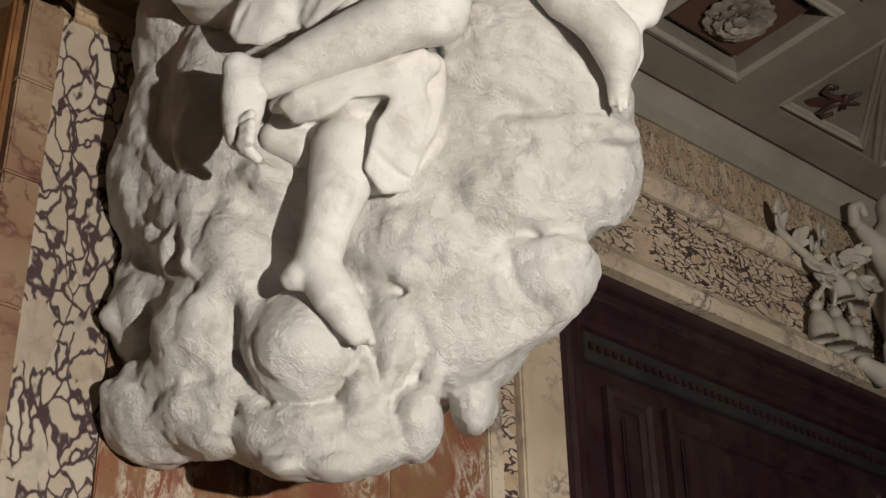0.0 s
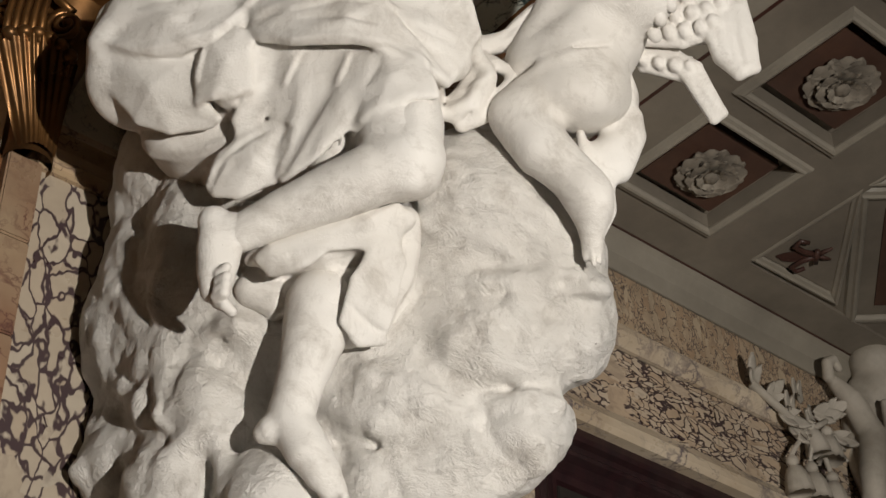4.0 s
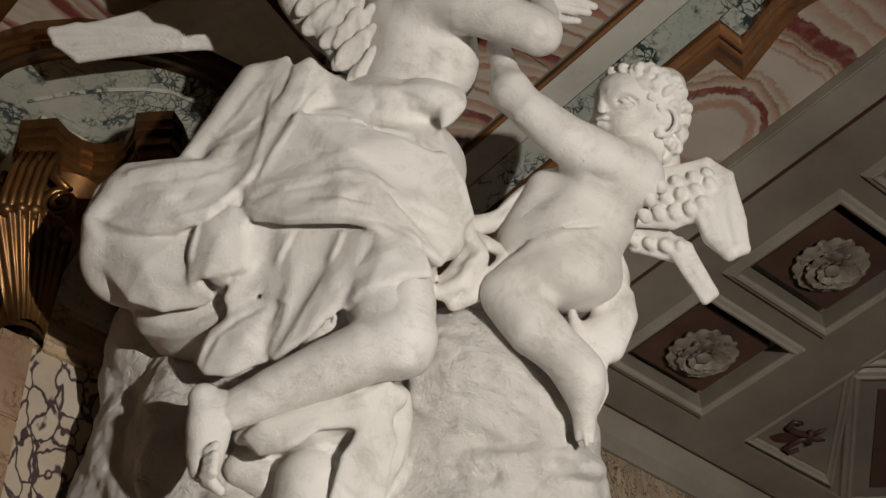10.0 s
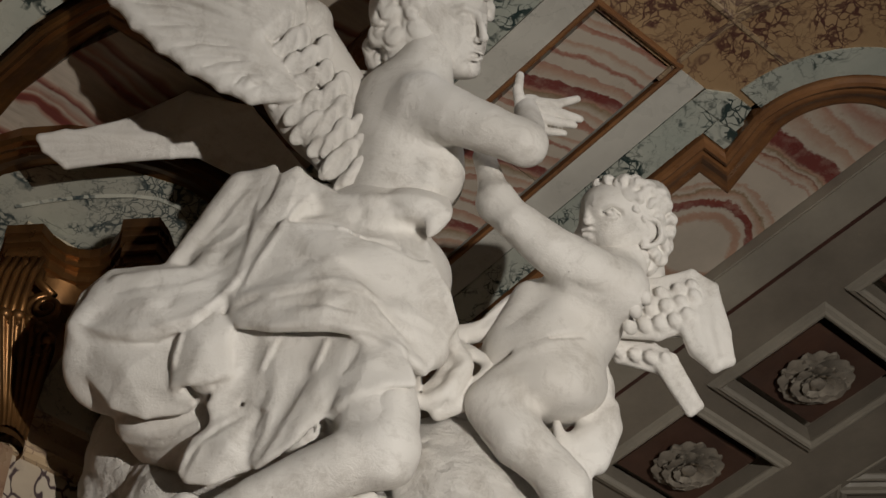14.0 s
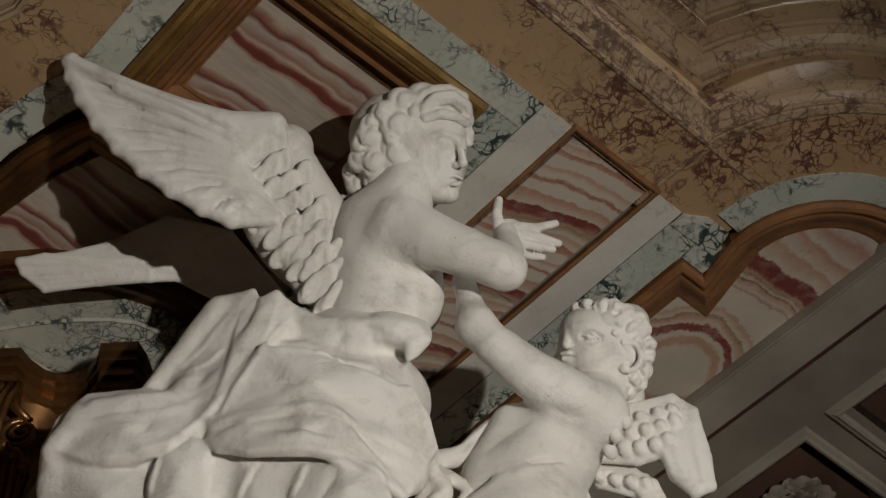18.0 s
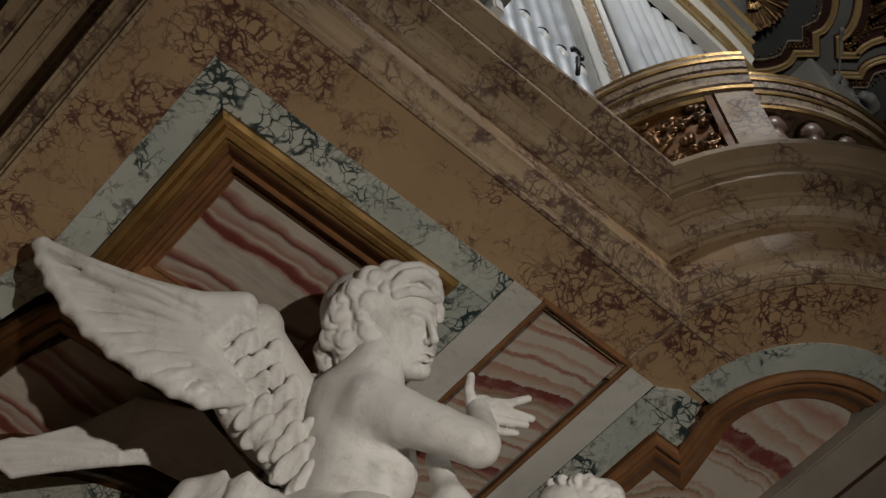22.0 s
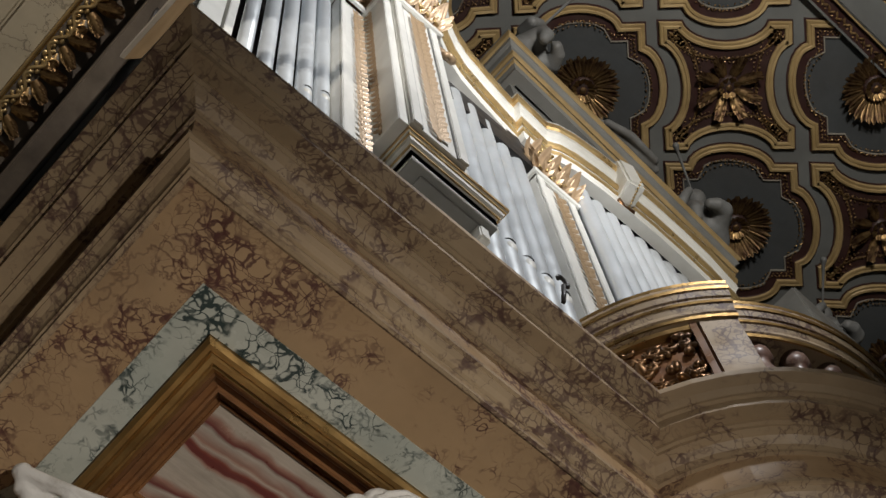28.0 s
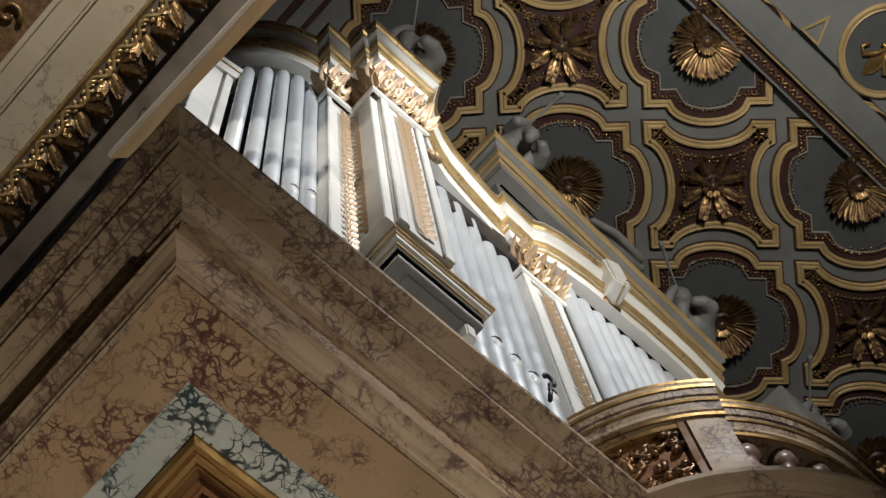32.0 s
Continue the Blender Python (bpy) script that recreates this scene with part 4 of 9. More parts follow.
def organ_pipe(x, y, foot, top, r):
    pipe = part("pipe", lathe([(r * 0.4, base_z + 0.05), (r, foot - 0.05), (r, top - r * 0.8), (r * 0.86, top - r * 0.25), (r * 0.6, top)], 14, (x, y, 0)), PIPE, organ, "tin organ pipe", True)
    bm = bmesh.new()
    egg(bm, (x, y - r * 0.72, foot + 0.23), (r * 0.6, r * 0.42, r * 0.95), u=10, v=8)
    part("mouth", bm, CASE, pipe, "pale rounded pipe mouth", True)
    bm = bmesh.new()
    tube(bm, [(x + r * 0.7 * math.sin(k * 0.5 - 1), y - r * 1.02 * math.cos(k * 0.4 - 0.8), foot + 0.275 + 0.004 * k) for k in range(5)], r * 0.09, 6)
    part("lip", bm, BLACK, pipe, "dark lip of the pipe", True)


for k, (x, y) in enumerate(((0.672, 1.292), (0.737, 1.240), (0.803, 1.205), (0.872, 1.182), (0.942, 1.172))):
    organ_pipe(x, y, 6.22 + 0.065 * k, 8.47 + 0.02 * k, 0.0325)
for k in range(6):
    organ_pipe(1.60 + 0.098 * k, 1.145 + 0.006 * k, 6.44, 8.50 - 0.02 * k, 0.046)
for k in range(10):
    organ_pipe(2.50 + 0.098 * k, 1.115, 6.42, 8.49, 0.046)


@functools.lru_cache(None)
def leaf_mesh(length, width):
    """A notched gilded leaf with two side lobes."""
    bm = bmesh.new()
    petal(bm, Matrix(), length, width, 0.012, 0.5)
    for side in (-1, 1):
        petal(bm, pose(length * 0.15, 0, 0.002, 0, 0, 30 * side), length * 0.55, width * 0.6, 0.008, 0.5)
    return mesh_of("gilded_leaf", bm, LEAF_GOLD)


def leaf_chain(parent, place, z0, z1, wide, pitch):
    """A hanging chain of leaf pairs; place is the middle of the front face at height 0, its x along the face and its y outward."""
    shape = leaf_mesh(round(wide * 0.62, 3), round(wide * 0.13, 3))
    stem = bmesh.new()
    box(-0.007, -0.006, z0, 0.007, 0.006, z1, 0.002, stem)
    bmesh.ops.transform(stem, matrix=place, verts=stem.verts)
    part("gilded_stem", stem, LEAF_GOLD, parent, "thin gilded stem")
    for i in range(int((z1 - z0) / pitch)):
        for s in (-1, 1):
            piece("gilded_leaf", shape, parent, place @ Matrix.Translation((0, -0.004, z0 + pitch * (i + 0.25 * (s > 0)))) @ Matrix.Rotation(radians(90), 4, "X") @ Matrix.Rotation(radians(90 - 40 * s + 5 * (i % 3)), 4, "Z"))


def framed_face(p, x0, x1, y, z0, z1, wide):
    """Raised margins round a sunk face."""
    part("margin", box(x0, y - 0.012, z0, x0 + wide, y - 0.0005, z1, 0.003), CASE, p)
    part("margin", box(x1 - wide, y - 0.012, z0, x1, y - 0.0005, z1, 0.003), CASE, p)
    part("margin", box(x0 + wide, y - 0.012, z1 - wide, x1 - wide, y - 0.0005, z1, 0.003), CASE, p)
    part("margin_line", box(x0 + wide, y - 0.007, z0, x0 + wide + 0.006, y - 0.0005, z1 - wide, 0.001), CASE_GREY, p, "thin grey line")
    part("margin_line", box(x1 - wide - 0.006, y - 0.007, z0, x1 - wide, y - 0.0005, z1 - wide, 0.001), CASE_GREY, p, "thin grey line")


PIL_TOP = 8.24
left_pilaster = part("pilaster", box(0.972, 1.10, base_z, 1.112, 1.22, PIL_TOP, 0.003), CASE, organ, "white painted pilaster")
part("margin", box(0.972, 1.088, base_z, 0.997, 1.0995, PIL_TOP, 0.003), CASE, left_pilaster)
leaf_chain(left_pilaster, pose(1.066, 1.098, 0), base_z, PIL_TOP - 0.06, 0.085, 0.062)
tower = part("pilaster", box(1.112, 0.972, 6.42, 1.42, 1.22, PIL_TOP + 0.005, 0.003), CASE, organ, "white painted tower pilaster")
leaf_chain(tower, pose(1.1115, 1.062, 0, 0, 0, 90) @ Matrix.Scale(-1, 4, (0, 1, 0)), 6.45, PIL_TOP - 0.06, 0.06, 0.062)
part("front_face", box(1.152, 0.955, 6.42, 1.40, 0.9715, PIL_TOP + 0.01, 0.003), CASE, tower)
framed_face(tower, 1.152, 1.40, 0.955, 6.42, PIL_TOP + 0.01, 0.042)
leaf_chain(tower, pose(1.276, 0.953, 0), 6.46, PIL_TOP - 0.05, 0.125, 0.058)
mid_pilaster = part("pilaster", box(2.185, 1.135, base_z, 2.435, 1.22, PIL_TOP, 0.003), CASE, organ, "white painted pilaster")
framed_face(mid_pilaster, 2.185, 2.435, 1.135, base_z, PIL_TOP, 0.045)
leaf_chain(mid_pilaster, pose(2.31, 1.133, 0), base_z, PIL_TOP - 0.06, 0.12, 0.062)
NECK = [(0, 0), (0.012, 0.004), (0.016, 0.02), (0.010, 0.03), (0.014, 0.034), (0.014, 0.05), (0, 0.05)]
for way in ([(0.965, 1.22), (0.965, 1.085), (1.108, 1.085)], [(1.11, 1.20), (1.11, 0.945), (1.415, 0.945), (1.415, 1.2)], [(2.178, 1.22), (2.178, 1.125), (2.442, 1.125), (2.442, 1.22)]):
    part("necking", sweep(way, [(o, PIL_TOP - 0.03 + h) for o, h in NECK]), CASE, organ, "white necking moulding")


@functools.lru_cache(None)
def acanthus_mesh(high):
    bm = bmesh.new()
    petal(bm, Matrix(), high, 0.030, -high * 0.42, 0.5)
    for side in (-1, 1):
        petal(bm, pose(high * 0.1, 0.018 * side, 0.0, 0, 0, 20 * side), high * 0.74, 0.018, -high * 0.28, 0.6)
        petal(bm, pose(0.0, 0.02 * side, 0.0, 0, 0, 36 * side), high * 0.5, 0.014, -high * 0.2, 0.6)
    return mesh_of("acanthus_leaf", bm, LEAF_GOLD)


def acanthus_head(x0, x1, y, z0, high, deep):
    """A gilded capital: a dark core, two tiers of curled leaves and corner scrolls."""
    head = part("gilded_capital", box(x0 + 0.012, y + 0.012, z0, x1 - 0.012, y + deep, z0 + high, 0.006), BRONZE, organ, "gilded acanthus capital")
    count = max(2, round((x1 - x0) / 0.062))
    for tier in (0, 1):
        for i in range(count + tier):
            x = x0 + (x1 - x0) * (i + 0.5 * (1 - tier)) / count
            piece("acanthus_leaf", acanthus_mesh(round(high * 0.6, 3)), head, Matrix.Translation((x, y + 0.008, z0 + tier * high * 0.36)) @ Matrix.Rotation(radians(-90), 4, "Z") @ Matrix.Rotation(radians(-82), 4, "Y"))
        for j in range(max(1, int(deep / 0.06))):
            piece("acanthus_leaf", acanthus_mesh(round(high * 0.6, 3)), head, Matrix.Translation((x0 + 0.008, y + 0.03 + 0.06 * j, z0 + tier * high * 0.36)) @ Matrix.Rotation(radians(180), 4, "Z") @ Matrix.Rotation(radians(-82), 4, "Y"))
    for x in (x0, x1):
        bm = bmesh.new()
        tube(bm, [(x + 0.030 * (1 - k / 14) * math.sin(0.8 * k), y - 0.022, z0 + high * 0.8 + 0.030 * (1 - k / 14) * math.cos(0.8 * k)) for k in range(11)], 0.012, 7, 0.008)
        part("volute", bm, LEAF_GOLD, head, smooth=True)
    bm = bmesh.new()
    for k in range(int(130 * (x1 - x0))):
        x, z = random.uniform(x0, x1), z0 + high * random.uniform(0.1, 0.95)
        a, r = random.uniform(0, 6), random.uniform(0.012, 0.024)
        tube(bm, [(x + r * math.cos(a + 0.9 * q) * (1 - q / 9), y - 0.004 - 0.05 * (z - z0) / high + 0.004 * q, z + r * math.sin(a + 0.9 * q) * (1 - q / 9)) for q in range(6)], 0.0085, 6, 0.006)
    part("curled_foliage", bm, BRIGHT_GOLD, head, "bright curled gilded foliage", True)
    bm = bmesh.new()
    for k in range(5):
        egg(bm, ((x0 + x1) / 2 + 0.016 * math.cos(1.26 * k), y - 0.02, z0 + high * 0.82 + 0.016 * math.sin(1.26 * k)), (0.011, 0.01, 0.011), u=7, v=5)
    part("blossom", bm, LEAF_GOLD, head, smooth=True)


acanthus_head(0.965, 1.10, 1.075, 8.262, 0.285, 0.1)
acanthus_head(1.105, 1.405, 0.925, 8.262, 0.285, 0.22)
acanthus_head(2.175, 2.435, 1.11, 8.262, 0.285, 0.1)
# gilded scroll on the flank beside the tower
bm = bmesh.new()
tube(bm, [(1.50 + 0.05 * math.sin(0.55 * k) * (1 - k / 30), 0.985 + 0.004 * k, 8.20 + 0.022 * k) for k in range(14)], 0.022, 8, 0.012)
for k in range(7):
    egg(bm, (1.49 + 0.03 * (k % 2), 0.985 + 0.008 * k, 8.19 + 0.045 * k), (0.026, 0.02, 0.024), Matrix.Rotation(0.7 * k, 4, "Y"), 8, 6)
part("gilded_scroll", bm, LEAF_GOLD, organ, "gilded leaf scroll on the flank", True)

# bracketed pedestal that overhangs the loft's edge
ped = [(-0.03, 0.0), (0.0, 0.0), (0.0, 0.07), (0.006, 0.075), (0.010, 0.09), (0.022, 0.10), (0.026, 0.12), (0.026, 0.135), (0.034, 0.14), (0.034, 0.165), (-0.03, 0.168)]
ped_path = [(1.19, 1.14), (1.19, 1.008), (1.565, 1.008), (1.565, 1.14)]
part("pedestal", slab(ped_path, 6.262, 6.418), CASE, organ)
part("pedestal_moulding", sweep(ped_path, [(o, 6.252 + h) for o, h in ped]), CASE, organ, "white pedestal moulding")
for o, h, t in ((0.008, 0.076, 0.012), (0.026, 0.118, 0.014), (0.034, 0.142, 0.022)):
    part("gilded_fillet", sweep(ped_path, [(o - 0.006, 6.252 + h), (o + 0.004, 6.252 + h), (o + 0.004, 6.252 + h + t), (o - 0.006, 6.252 + h + t)]), BRIGHT_GOLD, organ, "gilded fillet")
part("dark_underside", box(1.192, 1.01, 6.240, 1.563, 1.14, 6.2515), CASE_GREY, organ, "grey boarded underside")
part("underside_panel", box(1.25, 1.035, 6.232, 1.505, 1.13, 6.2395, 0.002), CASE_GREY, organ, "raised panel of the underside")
part("pedestal_bracket", box(1.50, 1.03, base_z + 0.004, 1.545, 1.12, 6.231, 0.006), CASE, organ, "white bracket under the pedestal")

ENT = [(-0.05, 0), (0.012, 0), (0.012, 0.045), (0.016, 0.05), (0.024, 0.075), (0.026, 0.08), (0.026, 0.115), (0.040, 0.13), (0.044, 0.135), (0.044, 0.19), (0.050, 0.20), (0.058, 0.23), (0.076, 0.245), (0.078, 0.25), (0.078, 0.30), (0.084, 0.31), (0.095, 0.335), (0.095, 0.37), (-0.05, 0.37)]
LINES = ((0.023, 0.070, 0.028, 0.012), (0.040, 0.120, 0.050, 0.017), (0.078, 0.290, 0.076, 0.021))


def entablature(path, z, scale=1.0, mat=None, gilt=None, label="white moulded entablature"):
    """A moulded cornice along a path on plan, with gilded fillets."""
    part("entablature", sweep(path, [(o * scale, z + h * scale) for o, h in ENT]), mat or CASE, organ, label)
    for o, h, t, w in LINES:
        rows = [(o - 0.006, h), (o - 0.002, h - 0.002), (o + w * 0.6, h + t * 0.1), (o + w, h + t * 0.5), (o + w * 0.6, h + t), (o - 0.006, h + t)]
        part("gilded_fillet", sweep(path, [(a * scale, z + b * scale) for a, b in rows]), gilt or BRIGHT_GOLD, organ, "gilded fillet")


ENT_Z = 8.548
left_bay = [(0.545, 1.40), (0.562, 1.335), (0.608, 1.266), (0.682, 1.195), (0.774, 1.145), (0.862, 1.117), (0.945, 1.104)]
entablature(left_bay, ENT_Z)
entablature([(0.94, 1.2), (0.94, 1.032), (1.072, 1.036), (1.072, 0.925), (1.092, 0.922), (1.094, 0.872), (1.376, 0.876), (1.394, 0.912), (1.438, 0.966), (1.51, 1.020), (1.60, 1.060), (1.70, 1.088), (1.85, 1.110), (2.00, 1.128), (2.14, 1.142)], ENT_Z)
entablature([(2.142, 1.2), (2.142, 1.100), (2.272, 1.106), (2.272, 1.2)], ENT_Z)
entablature([(2.300, 1.2), (2.296, 1.13), (2.306, 1.094), (2.35, 1.074), (2.43, 1.058), (2.589, 1.043), (2.776, 1.036), (2.966, 1.032), (3.169, 1.035), (3.36, 1.042), (3.60, 1.066)], ENT_Z)
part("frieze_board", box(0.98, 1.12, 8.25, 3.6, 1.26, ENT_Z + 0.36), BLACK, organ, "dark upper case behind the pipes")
part("tower_core", box(1.13, 0.95, 8.26, 1.36, 1.2, ENT_Z + 0.36), CASE, organ)
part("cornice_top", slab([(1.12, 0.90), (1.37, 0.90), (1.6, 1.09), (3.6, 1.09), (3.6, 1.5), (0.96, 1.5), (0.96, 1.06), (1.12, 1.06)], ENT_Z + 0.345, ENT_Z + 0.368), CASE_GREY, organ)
# low flank at the outer end
part("flank_panel", box(0.47, 1.335, base_z, 0.578, 1.415, 8.30, 0.003), CASE, organ, "white flank panel")
part("flank_post", box(0.590, 1.325, base_z, 0.628, 1.415, 8.44, 0.003), CASE, organ, "white flank post")
FLANK = [(-0.04, 0), (0.006, 0), (0.010, 0.02), (0.022, 0.035), (0.024, 0.06), (0.034, 0.075), (0.034, 0.10), (-0.04, 0.10)]
part("flank_cornice", sweep([(0.465, 1.335), (0.632, 1.318), (0.632, 1.41)], [(o, 8.30 + h) for o, h in FLANK]), CASE, organ, "white flank cornice")
part("gilded_fillet", sweep([(0.465, 1.335), (0.632, 1.318), (0.632, 1.41)], [(0.020, 8.337), (0.028, 8.339), (0.028, 8.357), (0.020, 8.359)]), BRIGHT_GOLD, organ, "gilded fillet")
# keystone on the bowed bay
bm = box(2.69, 0.90, 8.60, 2.79, 1.03, 8.93, 0.012)
bmesh.ops.rotate(bm, cent=(2.74, 0.96, 8.8), matrix=Matrix.Rotation(radians(-14), 3, "Z"), verts=bm.verts)
keystone = part("keystone", bm, CASE, organ, "white carved keystone block")
bm = bmesh.new()
for i in range(10):
    egg(bm, (2.728 + 0.006 * i, 0.885 + 0.016 * i, 8.592), (0.0065, 0.0065, 0.0065), u=7, v=5)
part("bead_row", bm, BRIGHT_GOLD, keystone, "row of gilded beads", True)
bm = bmesh.new()
tube(bm, [(2.70, 1.03, 8.585), (2.75, 1.04, 8.575), (2.81, 1.03, 8.585)], 0.022, 8)
part("scroll_foot", bm, BRONZE, keystone, "dark gilded scroll foot", True)
# grey upper case with its straight cornice; its weak light is put into the grey
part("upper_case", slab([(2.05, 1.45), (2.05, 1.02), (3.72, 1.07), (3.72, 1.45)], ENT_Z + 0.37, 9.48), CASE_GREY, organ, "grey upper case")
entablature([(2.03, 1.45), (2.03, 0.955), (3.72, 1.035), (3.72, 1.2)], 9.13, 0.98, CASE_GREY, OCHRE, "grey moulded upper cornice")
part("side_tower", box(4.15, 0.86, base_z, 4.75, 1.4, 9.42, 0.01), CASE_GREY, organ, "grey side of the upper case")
part("plinth", box(0.44, 1.2, B0, 3.9, 1.9, B0 + 0.30), CASE, tagged(new("organ_plinth"), "white painted plinth under the organ case", "plinth"))
organ.matrix_world = FARTHER
# the hooked iron key on the parapet
hook = thing("iron_hook", "small black iron hook on the parapet edge", "hook")
bm = bmesh.new()
tube(bm, [(1.862, 1.030, base_z), (1.868, 1.022, base_z + 0.06), (1.872, 1.016, base_z + 0.12)], 0.0085)
loop = [(1.872 + 0.024 * math.sin(a), 1.013, base_z + 0.150 - 0.030 * math.cos(a)) for a in [k * 0.5 for k in range(11)]]
tube(bm, loop, 0.0075)
part("rod", bm, BLACK, hook, smooth=True)

# long oak board that leans beside the organ
board = thing("oak_board", "pale bare oak board fixed beside the organ", "board")
plank = part("plank", slab([(0.366, 1.590), (0.412, 1.545), (0.455, 0.40), (0.400, 0.40)], 7.05, 7.13), OAK, board)
# the light on the board's left side is put into a paler colour
part("lit_edge", slab([(0.350, 1.592), (0.3655, 1.588), (0.3985, 0.40), (0.384, 0.40)], 7.052, 7.13), LIT_OAK, board, "side face of the oak board, coloured paler for the light on it")
part("bracket", box(0.372, 1.50, 7.128, 0.387, 1.53, 8.15), BLACK, board, "thin black iron hanger")
part("bracket", box(0.418, 0.44, 7.128, 0.433, 0.47, 8.15), BLACK, board, "thin black iron hanger")


# ---- the high coffered vault ----
vault = thing("vault", "blue-grey coffered vault with gilded mouldings and flowers", "vault", "structure")
V0 = EYE_Z + 9.6
part("sheet", box(-9, -11, V0, 9, 4.5, V0 + 0.2), VAULT, vault)
HX, HY = 0.70, 0.652      # half the diagonals of one coffer


def coffer_place(i, j):
    return 3.012 + HX * i + 0.018 * i * i, -0.285 + HY * j


def coffer_outline(cx, cy, bulge, inset=0.0, wide=HX):
    """A lozenge with square corners at the band crossings; its sides swell into lobes (bulge +) or are hollowed (-)."""
    out, half = [], 0.7071 - 0.075 - inset
    for q in range(4):
        c, s = math.cos(radians(90 * q + 45)), math.sin(radians(90 * q + 45))
        grow = inset if bulge > 0 else -inset
        span = 0.42 - grow
        rows = [(-half, 0.0), (-span, 0.0)]
        for i in range(-6, 7):
            a = radians(13.5 * i)
            rows.append((span * math.sin(a), bulge * (abs(span) / 0.42) * (math.cos(a) - math.cos(radians(81)))))
        rows += [(span, 0.0)]
        for along, up in rows:
            n = half + up
            u, v = c * n - s * along, s * n + c * along
            out.append((cx + wide * u, cy + HY * v))
    return out


def ring_beads(bm, ring, z, step, size):
    """Small leaf-like beads, tilted this way and that, along a closed line."""
    k = 0
    for (x0, y0), (x1, y1) in zip(ring, ring[1:] + ring[:1]):
        long = math.hypot(x1 - x0, y1 - y0)
        n = max(1, round(long / step))
        turn = math.atan2(y1 - y0, x1 - x0)
        for i in range(n if long > 0.004 else 0):
            t = (i + 0.5) / n
            k += 1
            lean = (0.75 if k % 2 else -0.75) + random.uniform(-0.25, 0.25)
            egg(bm, (x0 + (x1 - x0) * t + random.uniform(-0.004, 0.004), y0 + (y1 - y0) * t + random.uniform(-0.004, 0.004), z), (size * random.uniform(0.8, 1.25), size * 0.5, size * 0.75), Matrix.Rotation(turn + lean, 4, "Z"), 5, 4)


@functools.lru_cache(None)
def frond_mesh(length, width, lobes):
    """A carved acanthus frond, face down: a rib with curled lobes on both sides."""
    bm = bmesh.new()
    petal(bm, Matrix(), length, width * 0.34, length * 0.20, 0.9)
    for k in range(lobes):
        s = (k + 1.2) / (lobes + 0.7)
        for side in (-1, 1):
            petal(bm, pose(length * s * 0.72, 0, length * 0.16 * s * s, 0, 0, (34 - 8 * s) * side), length * (0.36 - 0.08 * abs(s - 0.6)), width * 0.17, length * 0.12, 0.9)
    return mesh_of("frond", bm, FLOWER_GOLD)


@functools.lru_cache(None)
def ray_mesh(length, width):
    """One narrow ray of a large flower, cleft at its end."""
    bm = bmesh.new()
    for side in (-1, 1):
        petal(bm, pose(0, side * width * 0.22, 0, 0, 0, 3 * side), length, width * 0.3, length * 0.18, 1.0)
    petal(bm, pose(length * 0.1, 0, 0.01), length * 0.84, width * 0.16, length * 0.2, 1.4)
    return mesh_of("ray", bm, FLOWER_GOLD)


def vault_flower(cx, cy, radius, large):
    flower = new("gilded_flower")
    flower.location = (cx, cy, V0 - 0.008)
    face = Matrix.Scale(-1, 4, (0, 0, 1))
    bm = lathe([(radius * 0.30, 0.004), (radius * 0.30, -0.012), (radius * 0.22, -0.03), (radius * 0.1, -0.036)], 16)
    part("boss", bm, WINE, flower, "dark wine boss", True)
    count = 17 if large else 8
    for i in range(count):
        a = 2 * math.pi * (i + random.uniform(-0.12, 0.12)) / count + 0.39
        if large:
            m, tilt = ray_mesh(round(radius * 0.66, 3), round(radius * 0.30, 3)), -10 + random.uniform(-5, 5)
        else:
            m, tilt = frond_mesh(round(radius * 0.72, 3), round(radius * 0.46, 3), 3), -8 + random.uniform(-4, 4)
        piece("petal", m, flower, Matrix.Rotation(a, 4, "Z") @ face @ Matrix.Translation((radius * 0.3, 0, 0.004)) @ Matrix.Rotation(radians(tilt), 4, "Y"))
    inner = 11 if large else 8
    small = ray_mesh(round(radius * 0.24, 3), round(radius * 0.16, 3))
    for i in range(inner):
        a = 2 * math.pi * (i + 0.5) / inner
        piece("petal", small, flower, Matrix.Rotation(a, 4, "Z") @ face @ Matrix.Translation((radius * 0.13, 0, 0.02)) @ Matrix.Rotation(radians(-28), 4, "Y"))
    piece("bud", bud_mesh(FLOWER_GOLD.name, radius * 0.42), flower, Matrix.Translation((0, 0, -0.04)))
    return tagged(flower, "dark gilded flower with narrow rays in a lobed coffer" if large else "dark gilded flower with eight acanthus fronds in a hollow-sided coffer", "flower", "vault flowers")


